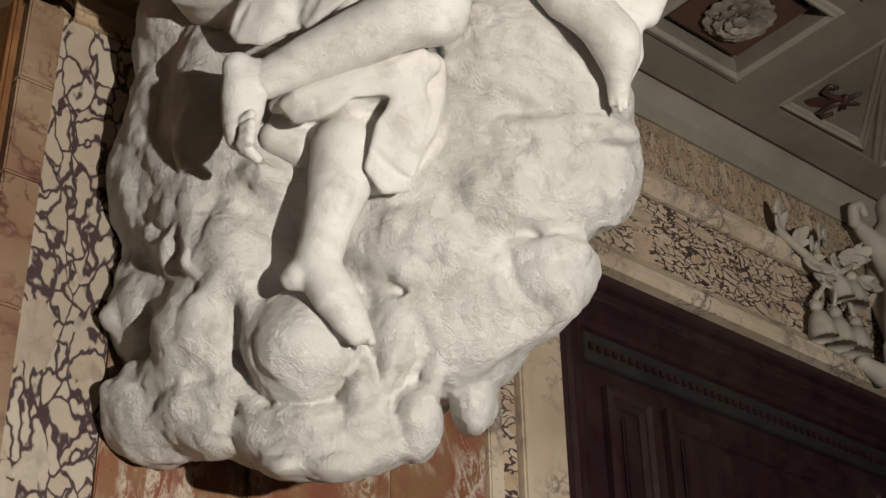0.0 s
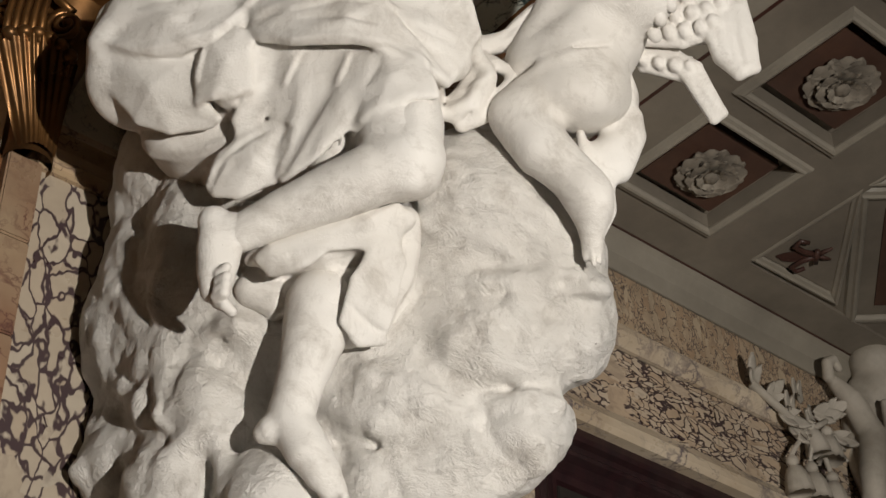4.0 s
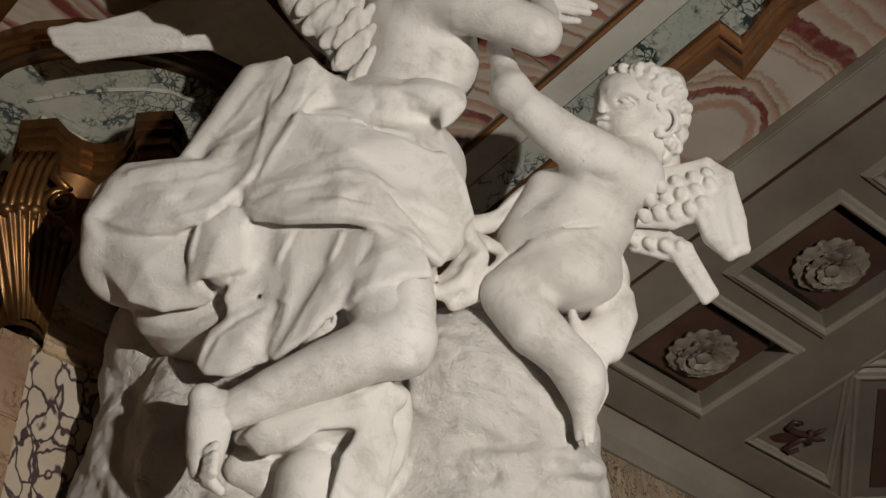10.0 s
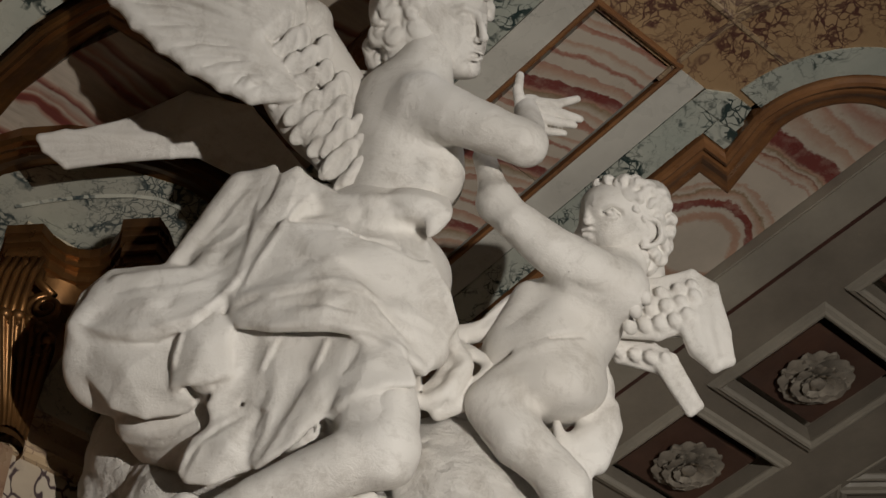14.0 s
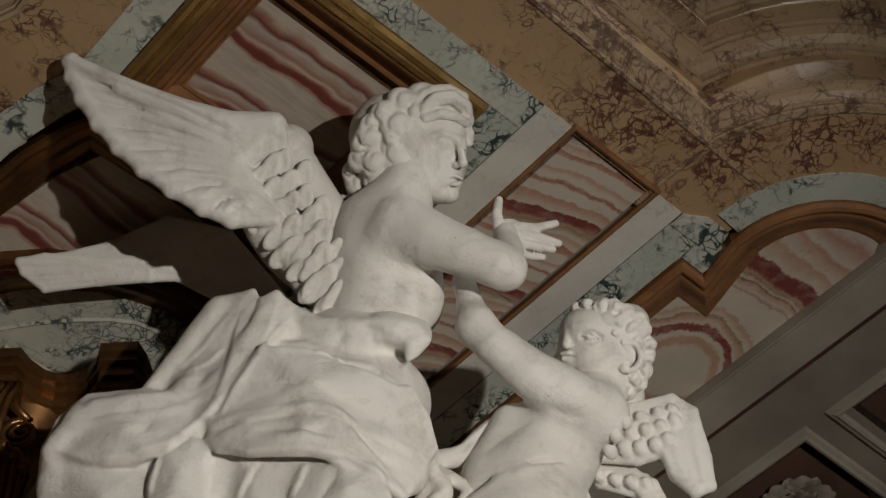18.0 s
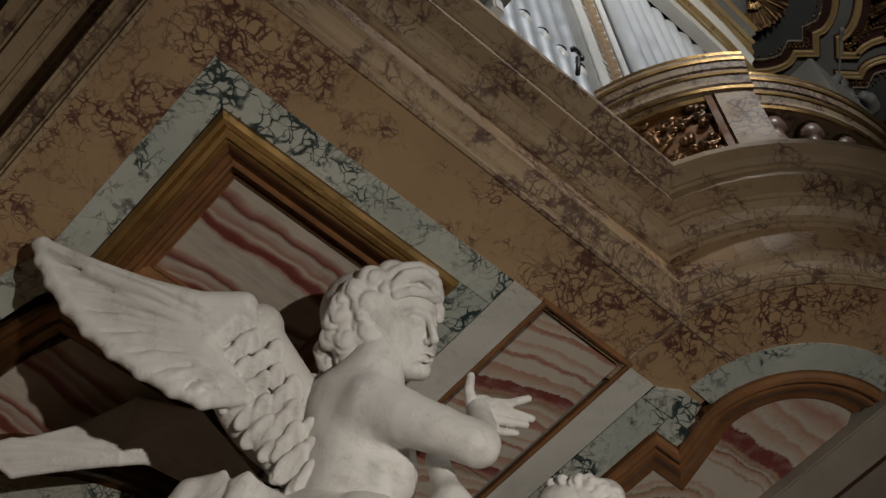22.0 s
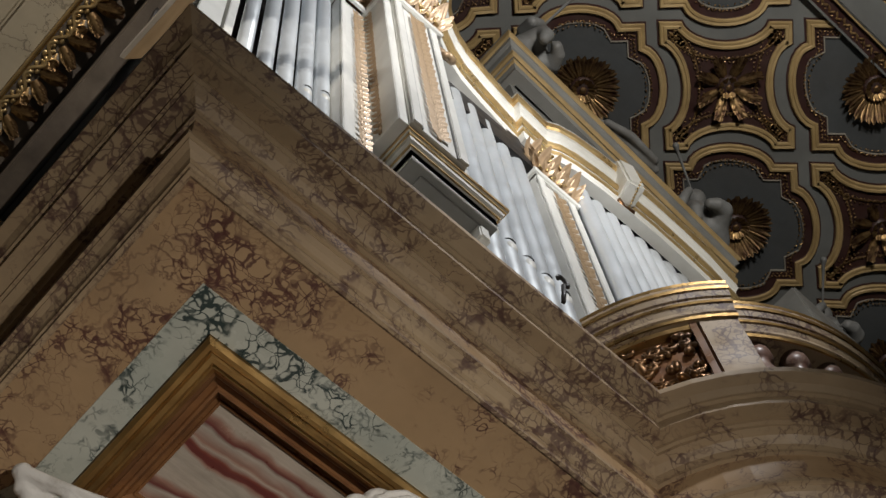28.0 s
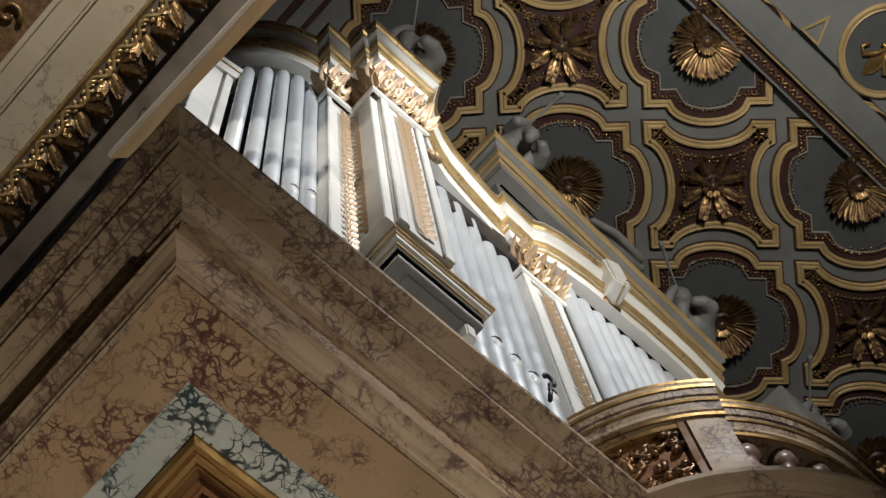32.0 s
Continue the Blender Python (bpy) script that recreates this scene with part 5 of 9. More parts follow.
def coffer(bulge, i, j):
    cx, cy = coffer_place(i, j)
    wide = HX + 0.036 * i
    edge = coffer_outline(cx, cy, bulge, 0, wide)
    part("groove", sweep(edge, [(0.012, V0 + 0.01), (0.012, V0 - 0.004), (0.0, V0 - 0.004), (0.0, V0 + 0.01)], True), WINE, vault, "dark groove round the coffer")
    part("gilded_edge", sweep(edge, [(0.0, V0 + 0.01), (0.0, V0 - 0.022), (-0.006, V0 - 0.030), (-0.024, V0 - 0.026), (-0.030, V0 - 0.032), (-0.044, V0 - 0.032), (-0.050, V0 - 0.024), (-0.050, V0 + 0.01)], True), OCHRE, vault, "matt gilded coffer edge")
    part("wine_band", sweep(edge, [(-0.049, V0 - 0.020), (-0.054, V0 - 0.008), (-0.112, V0 - 0.008), (-0.114, V0 - 0.002)], True), WINE, vault, "dark wine band with gilded beading")
    part("pale_line", sweep(edge, [(-0.110, V0 - 0.006), (-0.111, V0 - 0.016), (-0.118, V0 - 0.016), (-0.120, V0 + 0.01)], True), FLOWER_GOLD if bulge < 0 else GREY_TRIM, vault, "thin pale line")
    part("deep_ground", slab(coffer_outline(cx, cy, bulge, 0.06, wide), V0 - 0.003, V0 + 0.01), VAULT_DEEP if bulge > 0 else WINE, vault)
    bm = bmesh.new()
    ring_beads(bm, coffer_outline(cx, cy, bulge, 0.105, wide), V0 - 0.014, 0.026, 0.013)
    ring_beads(bm, coffer_outline(cx, cy, bulge, 0.135, wide), V0 - 0.013, 0.03, 0.010)
    tagged(part("beading", bm, FLOWER_GOLD, vault, "gilded beading"), kind="stuff")
    vault_flower(cx, cy, 0.285 if bulge > 0 else 0.255, bulge > 0)


for i in range(-2, 5):
    for j in range(0, 5):
        if i % 2 == j % 2 and i + j < 7:
            coffer(0.235 if i % 2 == 0 else -0.235, i, j)
for x0, x1, low, mat in ((0.70, 0.86, 0.05, VAULT), (0.862, 0.91, 0.02, WINE), (0.912, 1.00, 0.06, VAULT), (1.002, 1.04, 0.02, WINE)):
    part("rib_band", box(x0, -0.3, V0 - low, x1, 4.2, V0 + 0.01, 0.002), mat, vault, "vault rib along the arch")
# raised rib between the coffers and the next bay
part("rib", box(-2, -0.70, V0 - 0.10, 8, -0.505, V0 + 0.02, 0.008), VAULT, vault)
part("rib_gilding", box(-2, -0.503, V0 - 0.085, 8, -0.490, V0 + 0.02), OCHRE, vault, "matt gilded rib edge")
part("rib_band", box(-2, -0.488, V0 - 0.05, 8, -0.395, V0 + 0.02), WINE, vault, "dark wine rib band")
part("rib_gilding", box(-2, -0.393, V0 - 0.06, 8, -0.378, V0 + 0.02), VAULT, vault, "blue-grey rib edge")
bm = bmesh.new()
for i in range(150):
    m = Matrix.Translation((1.0 + 0.035 * i, -0.438 + random.uniform(-0.008, 0.008), V0 - 0.055)) @ Matrix.Rotation(radians(40 if i % 2 else -40) + random.uniform(-0.2, 0.2), 4, "Z")
    egg(bm, (0, 0, 0), (0.024, 0.010, 0.010), m, 6, 4)
    egg(bm, (0.016, 0.02, 0), (0.010, 0.007, 0.008), m, 5, 4)
part("rib_beading", bm, FLOWER_GOLD, vault, "gilded rib beading")
part("flat_band", box(-2, -1.9, V0 - 0.04, 8, -0.74, V0 + 0.02), VAULT, vault, "plain blue-grey band")
for x in (2.93, 3.93, 4.93):
    ring = arc(x, -1.02, 0.315, 0, 350, 35)
    part("gilded_ring", sweep(ring, [(0, V0 - 0.03), (0, V0 - 0.055), (-0.012, V0 - 0.066), (-0.026, V0 - 0.064), (-0.034, V0 - 0.056), (-0.046, V0 - 0.06), (-0.056, V0 - 0.03)], True), OCHRE, vault, "matt gilded ring")
    part("deep_ground", slab(arc(x, -1.02, 0.262, 0, 350, 35), V0 - 0.046, V0), VAULT_DEEP, vault)
    tagged(lily(x, -1.02, 0.26, 90, GOLD, V0 - 0.05), "gilded lily flower in a ring", "ornament", "vault lilies")
    tri = [(x - 0.50, -0.76), (x - 0.38, -0.76), (x - 0.44, -0.90)]
    part("gilded_triangle", sweep(tri, [(0, V0 - 0.03), (0, V0 - 0.052), (-0.014, V0 - 0.054), (-0.018, V0 - 0.03)], True), OCHRE, vault, "small gilded triangle")

# ---- marble arch with gilded carving beside the loft ----
arch = thing("transept_arch", "ivory marble arch soffit with carved gilded borders", "arch", "structure")
A0 = EYE_Z + 6.4
part("soffit", box(-0.165, 0.2, A0, 0.127, 4.2, A0 + 0.3), IVORY, arch, "ivory marble soffit")
part("reveal_wall", box(0.325, 0.2, A0 + 0.05, 0.42, 4.2, A0 + 0.3), STAINED, arch, "dull stained marble reveal")
part("stone_rail", box(0.333, 0.3, 7.60, 0.42, 2.6, 7.74, 0.006), STAINED, arch, "dull stone rail")
part("stone_rail", box(0.35, 0.3, 7.735, 0.40, 2.6, A0 + 0.06), BLACK, arch)
for x, w, drop in ((-0.150, 0.010, 0.010), (-0.052, 0.006, 0.008), (-0.040, 0.008, 0.014)):
    part("fluted_line", box(x, 0.2, A0 - drop, x + w, 4.2, A0 + 0.02, 0.003), IVORY, arch)
part("gilded_line", box(0.129, 0.2, A0 - 0.022, 0.142, 4.2, A0 + 0.02, 0.005), BRIGHT_GOLD, arch, "thin gilded bead")
part("gilded_line", box(0.143, 0.2, A0 - 0.010, 0.152, 4.2, A0 + 0.02, 0.003), GOLD, arch, "thin gilded bead")
part("border_ground", box(0.153, 0.2, A0 - 0.004, 0.324, 4.2, A0 + 0.2), STAINED, arch, "dull stone ground of the gilded border")
bm = bmesh.new()
for k in range(30):
    y = 0.45 + 0.086 * k
    way = 1 if k % 2 else -1
    tube(bm, [(0.180 + way * 0.022 * math.sin(0.62 * q), y + 0.012 * q, A0 - 0.012 - 0.006 * math.sin(0.31 * q)) for q in range(11)], 0.0095, 7, 0.007)
    tube(bm, [(0.180 - way * 0.016 * math.cos(0.8 * q) * (1 - q / 12), y + 0.04 + 0.018 * math.sin(0.8 * q), A0 - 0.014) for q in range(8)], 0.0085, 7, 0.005)
    egg(bm, (0.180 + way * 0.012, y + 0.075, A0 - 0.012), (0.012, 0.016, 0.012), u=7, v=5)
bmesh.ops.recalc_face_normals(bm, faces=bm.faces)
part("interlaced_chain", bm, BRIGHT_GOLD, arch, "gilded interlaced chain moulding", True)
for k in range(13):
    y = 0.52 + 0.205 * k + random.uniform(-0.02, 0.02)
    face = Matrix.Scale(-1, 4, (0, 0, 1))
    for turn, dy, size in ((-28, 0.0, 0.145), (22, 0.05, 0.12), (-70, -0.02, 0.09), (68, 0.09, 0.085)):
        piece("frond", frond_mesh(size, round(size * 0.8, 3), 4), arch, Matrix.Translation((0.208, y + dy, A0 - 0.006)) @ Matrix.Rotation(radians(turn), 4, "Z") @ face @ Matrix.Rotation(radians(-14), 4, "Y"))
    bm = bmesh.new()
    egg(bm, (0.222, y + 0.115, A0 - 0.004), (0.026, 0.042, 0.018), Matrix.Rotation(0.4, 4, "Z"), 12, 8)
    part("shield_boss", bm, GREY_TRIM, arch, "grey marble boss", True)
part("relief_ground", box(-1.2, 0.2, A0 + 0.004, -0.166, 4.2, A0 + 0.3), SPECKLED, arch, "speckled gilded stucco ground")
for k in range(5):
    x, y = -0.315, 0.85 + 0.46 * k
    bm = bmesh.new()
    for q in range(9):
        petal(bm, Matrix.Translation((x - 0.02, y, A0 + 0.002)) @ Matrix.Rotation(radians(-64 + 16 * q + 60), 4, "Z") @ Matrix.Scale(-1, 4, (0, 0, 1)), 0.125, 0.017, 0.03, 0.9)
    for side in (-1, 1):
        tube(bm, [(x + 0.05 + 0.055 * math.cos(0.6 * q) * (1 - q / 15), y + side * (0.10 + 0.055 * math.sin(0.6 * q) * (1 - q / 15)), A0 - 0.012) for q in range(12)], 0.014, 8, 0.008)
    egg(bm, (x - 0.02, y, A0 - 0.01), (0.024, 0.024, 0.02), u=10, v=6)
    bmesh.ops.recalc_face_normals(bm, faces=bm.faces)
    part("shell", bm, FLOWER_GOLD, arch, "browned gilded shell with scrolls", True)

# ---- the statue: solid forms blended into one carved mass ----
FORMS, FOLDS = {}, {}
CELL = {"cloud": 0.0075, "drape": 0.0048, "flesh": 0.007, "putto": 0.0065, "foot": 0.005, "footlow": 0.006, "head": 0.0042,
        "hair": 0.0042, "hand": 0.0045, "wing": 0.0042, "phead": 0.0042, "pwing": 0.0055}


def chain(group, k, *points):
    FORMS.setdefault(group, []).append(("chain", 1, k, points))


def cut(group, k, *points):
    FORMS.setdefault(group, []).append(("chain", -1, k, points))


def blob(group, k, centre, radii, turn):
    turned = Euler([radians(a) for a in turn]).to_matrix()
    FORMS.setdefault(group, []).append(("blob", 1, k, (centre, radii, np.array(turned))))


def plate(group, k, thick, *points):
    """A thin sheet: triangles that fan out from the first point."""
    for a, b in zip(points[1:-1], points[2:]):
        FORMS.setdefault(group, []).append(("plate", 1, k, (thick, points[0], a, b)))


def fold(group, depth, width, lean, *points):
    """A crease along a line; lean raises the cloth on one side of it and drops it on the other."""
    FOLDS.setdefault(group, []).append((depth, width, lean, np.array(points)))


INTO = np.array((0.55, 0.70, 0.46))     # from the nave towards the pier


def press(field, low, cell, shape, depth, width, lean, pts):
    pad = 5 * width
    i0 = np.maximum(((pts.min(0) - pad - low) / cell).astype(int), 0)
    i1 = np.minimum(((pts.max(0) + pad - low) / cell).astype(int) + 2, shape)
    if (i1 <= i0).any():
        return
    where = tuple(slice(a, b) for a, b in zip(i0, i1))
    x, y, z = np.meshgrid(*[(low[i] + cell * np.arange(i0[i], i1[i])).astype(np.float32) for i in range(3)], indexing="ij", sparse=True)
    run = np.concatenate([[0], np.cumsum(np.linalg.norm(np.diff(pts, axis=0), axis=1))])
    best, side, along = None, None, None
    for i, (a, b) in enumerate(zip(pts[:-1], pts[1:])):
        ab = b - a
        n = np.cross(ab, INTO)
        n = n / np.linalg.norm(n)
        px, py, pz = x - a[0], y - a[1], z - a[2]
        s = np.clip((px * ab[0] + py * ab[1] + pz * ab[2]) / (ab @ ab), 0, 1)
        d = np.sqrt((px - s * ab[0]) ** 2 + (py - s * ab[1]) ** 2 + (pz - s * ab[2]) ** 2)
        q = px * n[0] + py * n[1] + pz * n[2] + 0 * d
        t = (run[i] + s * (run[i + 1] - run[i])) / run[-1]
        if best is None:
            best, side, along = d, q, t
        else:
            nearer = d < best
            best, side, along = np.where(nearer, d, best), np.where(nearer, q, side), np.where(nearer, t, along)
    fade = np.minimum(1, 4 * np.minimum(along, 1 - along) + 0.12)
    if lean:
        up = np.clip(0.5 + lean * side / (4.5 * cell), 0, 1)
        shape_of = -up * np.exp(-best / width) + (1 - up) * 0.7 * np.exp(-best / (0.45 * width))
    else:
        shape_of = np.exp(-best / width)
    field[where] += depth * fade * shape_of


def smooth_noise(shape, cell, size, seed):
    """Soft random relief on a grid: values on a coarse lattice, eased between its points."""
    rng = np.random.RandomState(seed)
    coarse = [int(n * cell / size) + 3 for n in shape]
    field = rng.uniform(-1, 1, coarse).astype(np.float32)
    for axis, n in enumerate(shape):
        at = np.arange(n) * cell / size
        low = at.astype(int)
        part_way = at - low
        ease = (part_way * part_way * (3 - 2 * part_way)).astype(np.float32)
        ease = ease.reshape([-1 if a == axis else 1 for a in range(3)])
        field = np.take(field, low, axis) * (1 - ease) + np.take(field, low + 1, axis) * ease
    return field


def far_of(kind, data, x, y, z):
    """The distance of grid points from one form."""
    if kind == "blob":
        centre, radii, turned = data
        px, py, pz = x - centre[0], y - centre[1], z - centre[2]
        q = [turned[0, i] * px + turned[1, i] * py + turned[2, i] * pz for i in range(3)]
        near = np.sqrt(sum((c / r) ** 2 for c, r in zip(q, radii)))
        slope = np.sqrt(sum((c / (r * r)) ** 2 for c, r in zip(q, radii))) + 1e-6
        return near * (near - 1) / slope
    if kind == "plate":
        thick, a, b, c = data[0], *[np.array(p) for p in data[1:]]
        ba, cb, ac = b - a, c - b, a - c
        nor = np.cross(ba, ac)
        pa, pb, pc = [(x - p[0], y - p[1], z - p[2]) for p in (a, b, c)]
        dot = lambda p, v: p[0] * v[0] + p[1] * v[1] + p[2] * v[2]
        inside = np.sign(dot(pa, np.cross(ba, nor))) + np.sign(dot(pb, np.cross(cb, nor))) + np.sign(dot(pc, np.cross(ac, nor))) >= 2
        near = None
        for p, e in ((pa, ba), (pb, cb), (pc, ac)):
            s = np.clip(dot(p, e) / (e @ e), 0, 1)
            d = (p[0] - s * e[0]) ** 2 + (p[1] - s * e[1]) ** 2 + (p[2] - s * e[2]) ** 2
            near = d if near is None else np.minimum(near, d)
        return np.sqrt(np.where(inside, dot(pa, nor) ** 2 / (nor @ nor), near)) - thick
    best = None
    for a, b in zip(data[:-1], data[1:]):
        ab = np.array(b[:3]) - np.array(a[:3])
        px, py, pz = x - a[0], y - a[1], z - a[2]
        s = np.clip((px * ab[0] + py * ab[1] + pz * ab[2]) / (ab @ ab + 1e-9), 0, 1)
        d = np.sqrt((px - s * ab[0]) ** 2 + (py - s * ab[1]) ** 2 + (pz - s * ab[2]) ** 2) - (a[3] + (b[3] - a[3]) * s)
        best = d if best is None else np.minimum(best, d)
    return best


def reach(kind, data):
    if kind == "blob":
        centre, radii, turned = data
        half = np.sqrt(((turned * np.array(radii)) ** 2).sum(1))
        return np.array(centre) - half, np.array(centre) + half
    if kind == "plate":
        pts = np.array(data[1:])
        return pts.min(0) - data[0], pts.max(0) + data[0]
    pts = np.array(data)
    return (pts[:, :3] - pts[:, 3:]).min(0), (pts[:, :3] + pts[:, 3:]).max(0)


def carve(group):
    """Vertices and quads of the surface of one group of forms."""
    cell, forms = CELL[group], FORMS[group]
    spans = [reach(kind, data) for kind, _, _, data in forms]
    low = np.min([s[0] for s in spans], 0) - 5 * cell
    high = np.max([s[1] for s in spans], 0) + 5 * cell
    shape = np.ceil((high - low) / cell).astype(int)
    field = np.full(shape, 0.2, np.float32)
    axes = [(low[i] + cell * np.arange(shape[i])).astype(np.float32) for i in range(3)]
    for (kind, sign, k, data), (lo, hi) in zip(forms, spans):
        pad = 2 * k + 4 * cell
        i0 = np.maximum(((lo - pad - low) / cell).astype(int), 0)
        i1 = np.minimum(((hi + pad - low) / cell).astype(int) + 2, shape)
        where = tuple(slice(a, b) for a, b in zip(i0, i1))
        x, y, z = np.meshgrid(*[axes[i][i0[i]:i1[i]] for i in range(3)], indexing="ij", sparse=True)
        d, old = far_of(kind, data, x, y, z), field[where]
        if sign < 0:
            d = -d
            h = np.clip(0.5 - 0.5 * (old - d) / k, 0, 1)
            field[where] = old + (d - old) * h + k * h * (1 - h)
        else:
            h = np.clip(0.5 + 0.5 * (old - d) / k, 0, 1)
            field[where] = old + (d - old) * h - k * h * (1 - h)
    if group == "cloud":
        billow = np.abs(smooth_noise(shape, cell, 0.21, 3))
        swell = np.abs(smooth_noise(shape, cell, 0.10, 4))
        field += 0.012 - 0.026 * np.minimum(billow, 0.4) - 0.012 * np.minimum(swell, 0.5) + 0.005 * smooth_noise(shape, cell, 0.05, 5) + 0.003 * smooth_noise(shape, cell, 0.022, 8)
    elif group in ("drape", "flesh", "putto"):
        fold_noise = np.abs(smooth_noise(shape, cell, 0.13, 6))
        field += (0.001 - 0.003 * np.minimum(fold_noise, 0.4) if group == "drape" else 0.002 * smooth_noise(shape, cell, 0.08, 6)) + 0.0012 * smooth_noise(shape, cell, 0.03, 7)
    for _ in range(9 if group == "drape" else 0):
        for axis in range(3):
            field = 0.5 * field + 0.25 * (np.roll(field, 1, axis) + np.roll(field, -1, axis))
    for depth, width, lean, pts in FOLDS.get(group, ()):
        press(field, low, cell, shape, depth * (1.5 if group == "wing" else 1.0), width, lean, pts)
    inside = field < 0
    corner = [(a, b, c) for a in (0, 1) for b in (0, 1) for c in (0, 1)]
    cut_at = lambda arr, o: arr[o[0]:shape[0] - 1 + o[0], o[1]:shape[1] - 1 + o[1], o[2]:shape[2] - 1 + o[2]]
    count = sum(cut_at(inside, o).astype(np.int8) for o in corner)
    cells = np.argwhere((count > 0) & (count < 8))
    number = np.full(np.array(shape) - 1, -1, np.int32)
    number[tuple(cells.T)] = np.arange(len(cells))
    total, hits = np.zeros((len(cells), 3), np.float32), np.zeros(len(cells), np.float32)
    value = {o: field[cells[:, 0] + o[0], cells[:, 1] + o[1], cells[:, 2] + o[2]] for o in corner}
    for a in corner:
        for axis in range(3):
            if a[axis]:
                continue
            b = tuple(1 if i == axis else a[i] for i in range(3))
            crosses = (value[a] < 0) != (value[b] < 0)
            s = np.where(crosses, value[a] / np.where(crosses, value[a] - value[b], 1), 0)
            for i in range(3):
                total[:, i] += np.where(crosses, s if i == axis else a[i], 0)
            hits += crosses
    verts = low + cell * (cells + total / hits[:, None])
    faces = []
    for axis in range(3):
        u, v = (axis + 1) % 3, (axis + 2) % 3
        a = [slice(None)] * 3
        b = [slice(None)] * 3
        a[axis], b[axis] = slice(0, -1), slice(1, None)
        start = inside[tuple(a)]
        change = start != inside[tuple(b)]
        edge = np.argwhere(change)
        edge = edge[(edge[:, u] > 0) & (edge[:, v] > 0) & (edge[:, u] < shape[u] - 1) & (edge[:, v] < shape[v] - 1)]
        quad = []
        for du, dv in ((1, 1), (0, 1), (0, 0), (1, 0)):
            at = edge.copy()
            at[:, u] -= du
            at[:, v] -= dv
            quad.append(number[tuple(at.T)])
        quad = np.stack(quad, 1)
        outward = start[tuple(edge.T)]
        quad[~outward] = quad[~outward][:, ::-1]
        faces.append(quad)
    return verts, np.concatenate(faces)


blob("cloud", .07, (.375, .654, 1.125), (.552, .581, .5), (122, -1, -36))
blob("cloud", .07, (.183, .556, 1.226), (.431, .474, .4), (125, -2, -36))
blob("cloud", .07, (.435, .369, 1.08), (.424, .467, .4), (123, 1, -39))
blob("cloud", .07, (-.125, .808, 1.719), (.147, .256, .28), (129, -5, -32))
blob("cloud", .07, (-.063, .977, 1.291), (.164, .249, .3), (124, -5, -31))
blob("cloud", .07, (-.038, 1.033, .892), (.122, .187, .26), (119, -4, -30))
blob("cloud", .07, (-.075, .692, 1.383), (.132, .294, .3), (127, -4, -33))
blob("cloud", .07, (-.026, .789, 1.038), (.144, .231, .3), (122, -4, -32))
blob("cloud", .07, (.491, .105, 1.058), (.256, .213, .3), (124, 2, -41))
blob("cloud", .07, (.426, .037, 1.363), (.276, .276, .34), (128, 2, -41))
blob("cloud", .07, (.6, -.034, 1.23), (.173, .244, .3), (126, 4, -43))
blob("cloud", .07, (.687, -.049, 1.076), (.105, .135, .24), (124, 4, -44))
blob("cloud", .07, (.49, .348, .719), (.208, .181, .3), (118, 1, -40))
blob("cloud", .07, (.349, .267, .871), (.211, .169, .26), (121, 1, -39))
blob("cloud", .03, (-.012, .982, .575), (.159, .139, .24), (115, -4, -30))
blob("cloud", .03, (.007, .837, .55), (.113, .12, .24), (116, -3, -31))
blob("cloud", .03, (.049, .74, .558), (.084, .098, .22), (116, -3, -32))
blob("cloud", .03, (-.032, .591, .85), (.136, .157, .2), (121, -3, -33))
blob("cloud", .03, (-.038, .712, .683), (.142, .142, .2), (118, -3, -32))
blob("cloud", .03, (.211, .558, .432), (.177, .122, .24), (115, -1, -35))
blob("cloud", .03, (.313, .457, .416), (.097, .103, .2), (115, 0, -37))
blob("cloud", .03, (.375, .363, .438), (.072, .105, .16), (115, 0, -38))
blob("cloud", .02, (.541, .329, .529), (.063, .099, .14), (116, 1, -40))
blob("cloud", .03, (.575, .083, .799), (.151, .129, .22), (122, -14, -53))
blob("cloud", .03, (.451, .187, .752), (.154, .098, .2), (120, 2, -41))
blob("cloud", .03, (.591, .17, .726), (.125, .077, .2), (121, -19, -55))
blob("cloud", .03, (.294, .34, .634), (.083, .153, .18), (118, 0, -38))
blob("cloud", .03, (.236, .403, .482), (.069, .111, .16), (116, 0, -37))
blob("cloud", .03, (.11, .664, .435), (.084, .084, .2), (115, -2, -33))
blob("cloud", .03, (.036, .763, .466), (.077, .07, .2), (115, -3, -32))
blob("cloud", .03, (.199, .465, .312), (.097, .05, .15), (114, -1, -36))
blob("cloud", .03, (.127, .555, .324), (.083, .044, .15), (114, -1, -34))
blob("cloud", .012, (.104, .464, .593), (.157, .157, .24), (118, -1, -35))
chain("cloud", .03, (.232, .027, 1.107, .037), (.326, -.081, 1.053, .043), (.448, -.179, 1.051, .043), (.623, -.2, 1.1, .032))
blob("cloud", .03, (.547, -.222, 1.071), (.065, .037, .08), (127, 13, -39))
chain("cloud", .03, (.166, -.081, 1.29, .038), (.252, -.175, 1.236, .044), (.409, -.212, 1.2, .038))
chain("cloud", .03, (.188, -.145, 1.323, .029), (.319, -.23, 1.262, .032), (.467, -.251, 1.168, .029))
chain("cloud", .03, (.179, -.04, 1.195, .029), (.284, -.134, 1.152, .038), (.4, -.172, 1.113, .029))
chain("cloud", .03, (.394, -.129, .995, .04), (.475, -.118, .916, .043), (.611, -.059, .915, .037))
chain("cloud", .03, (.295, -.002, .902, .037), (.409, -.062, .867, .042), (.542, -.042, .862, .037))
chain("cloud", .03, (.54, -.183, 1.028, .032), (.585, -.18, .945, .037), (.635, -.116, .913, .031))
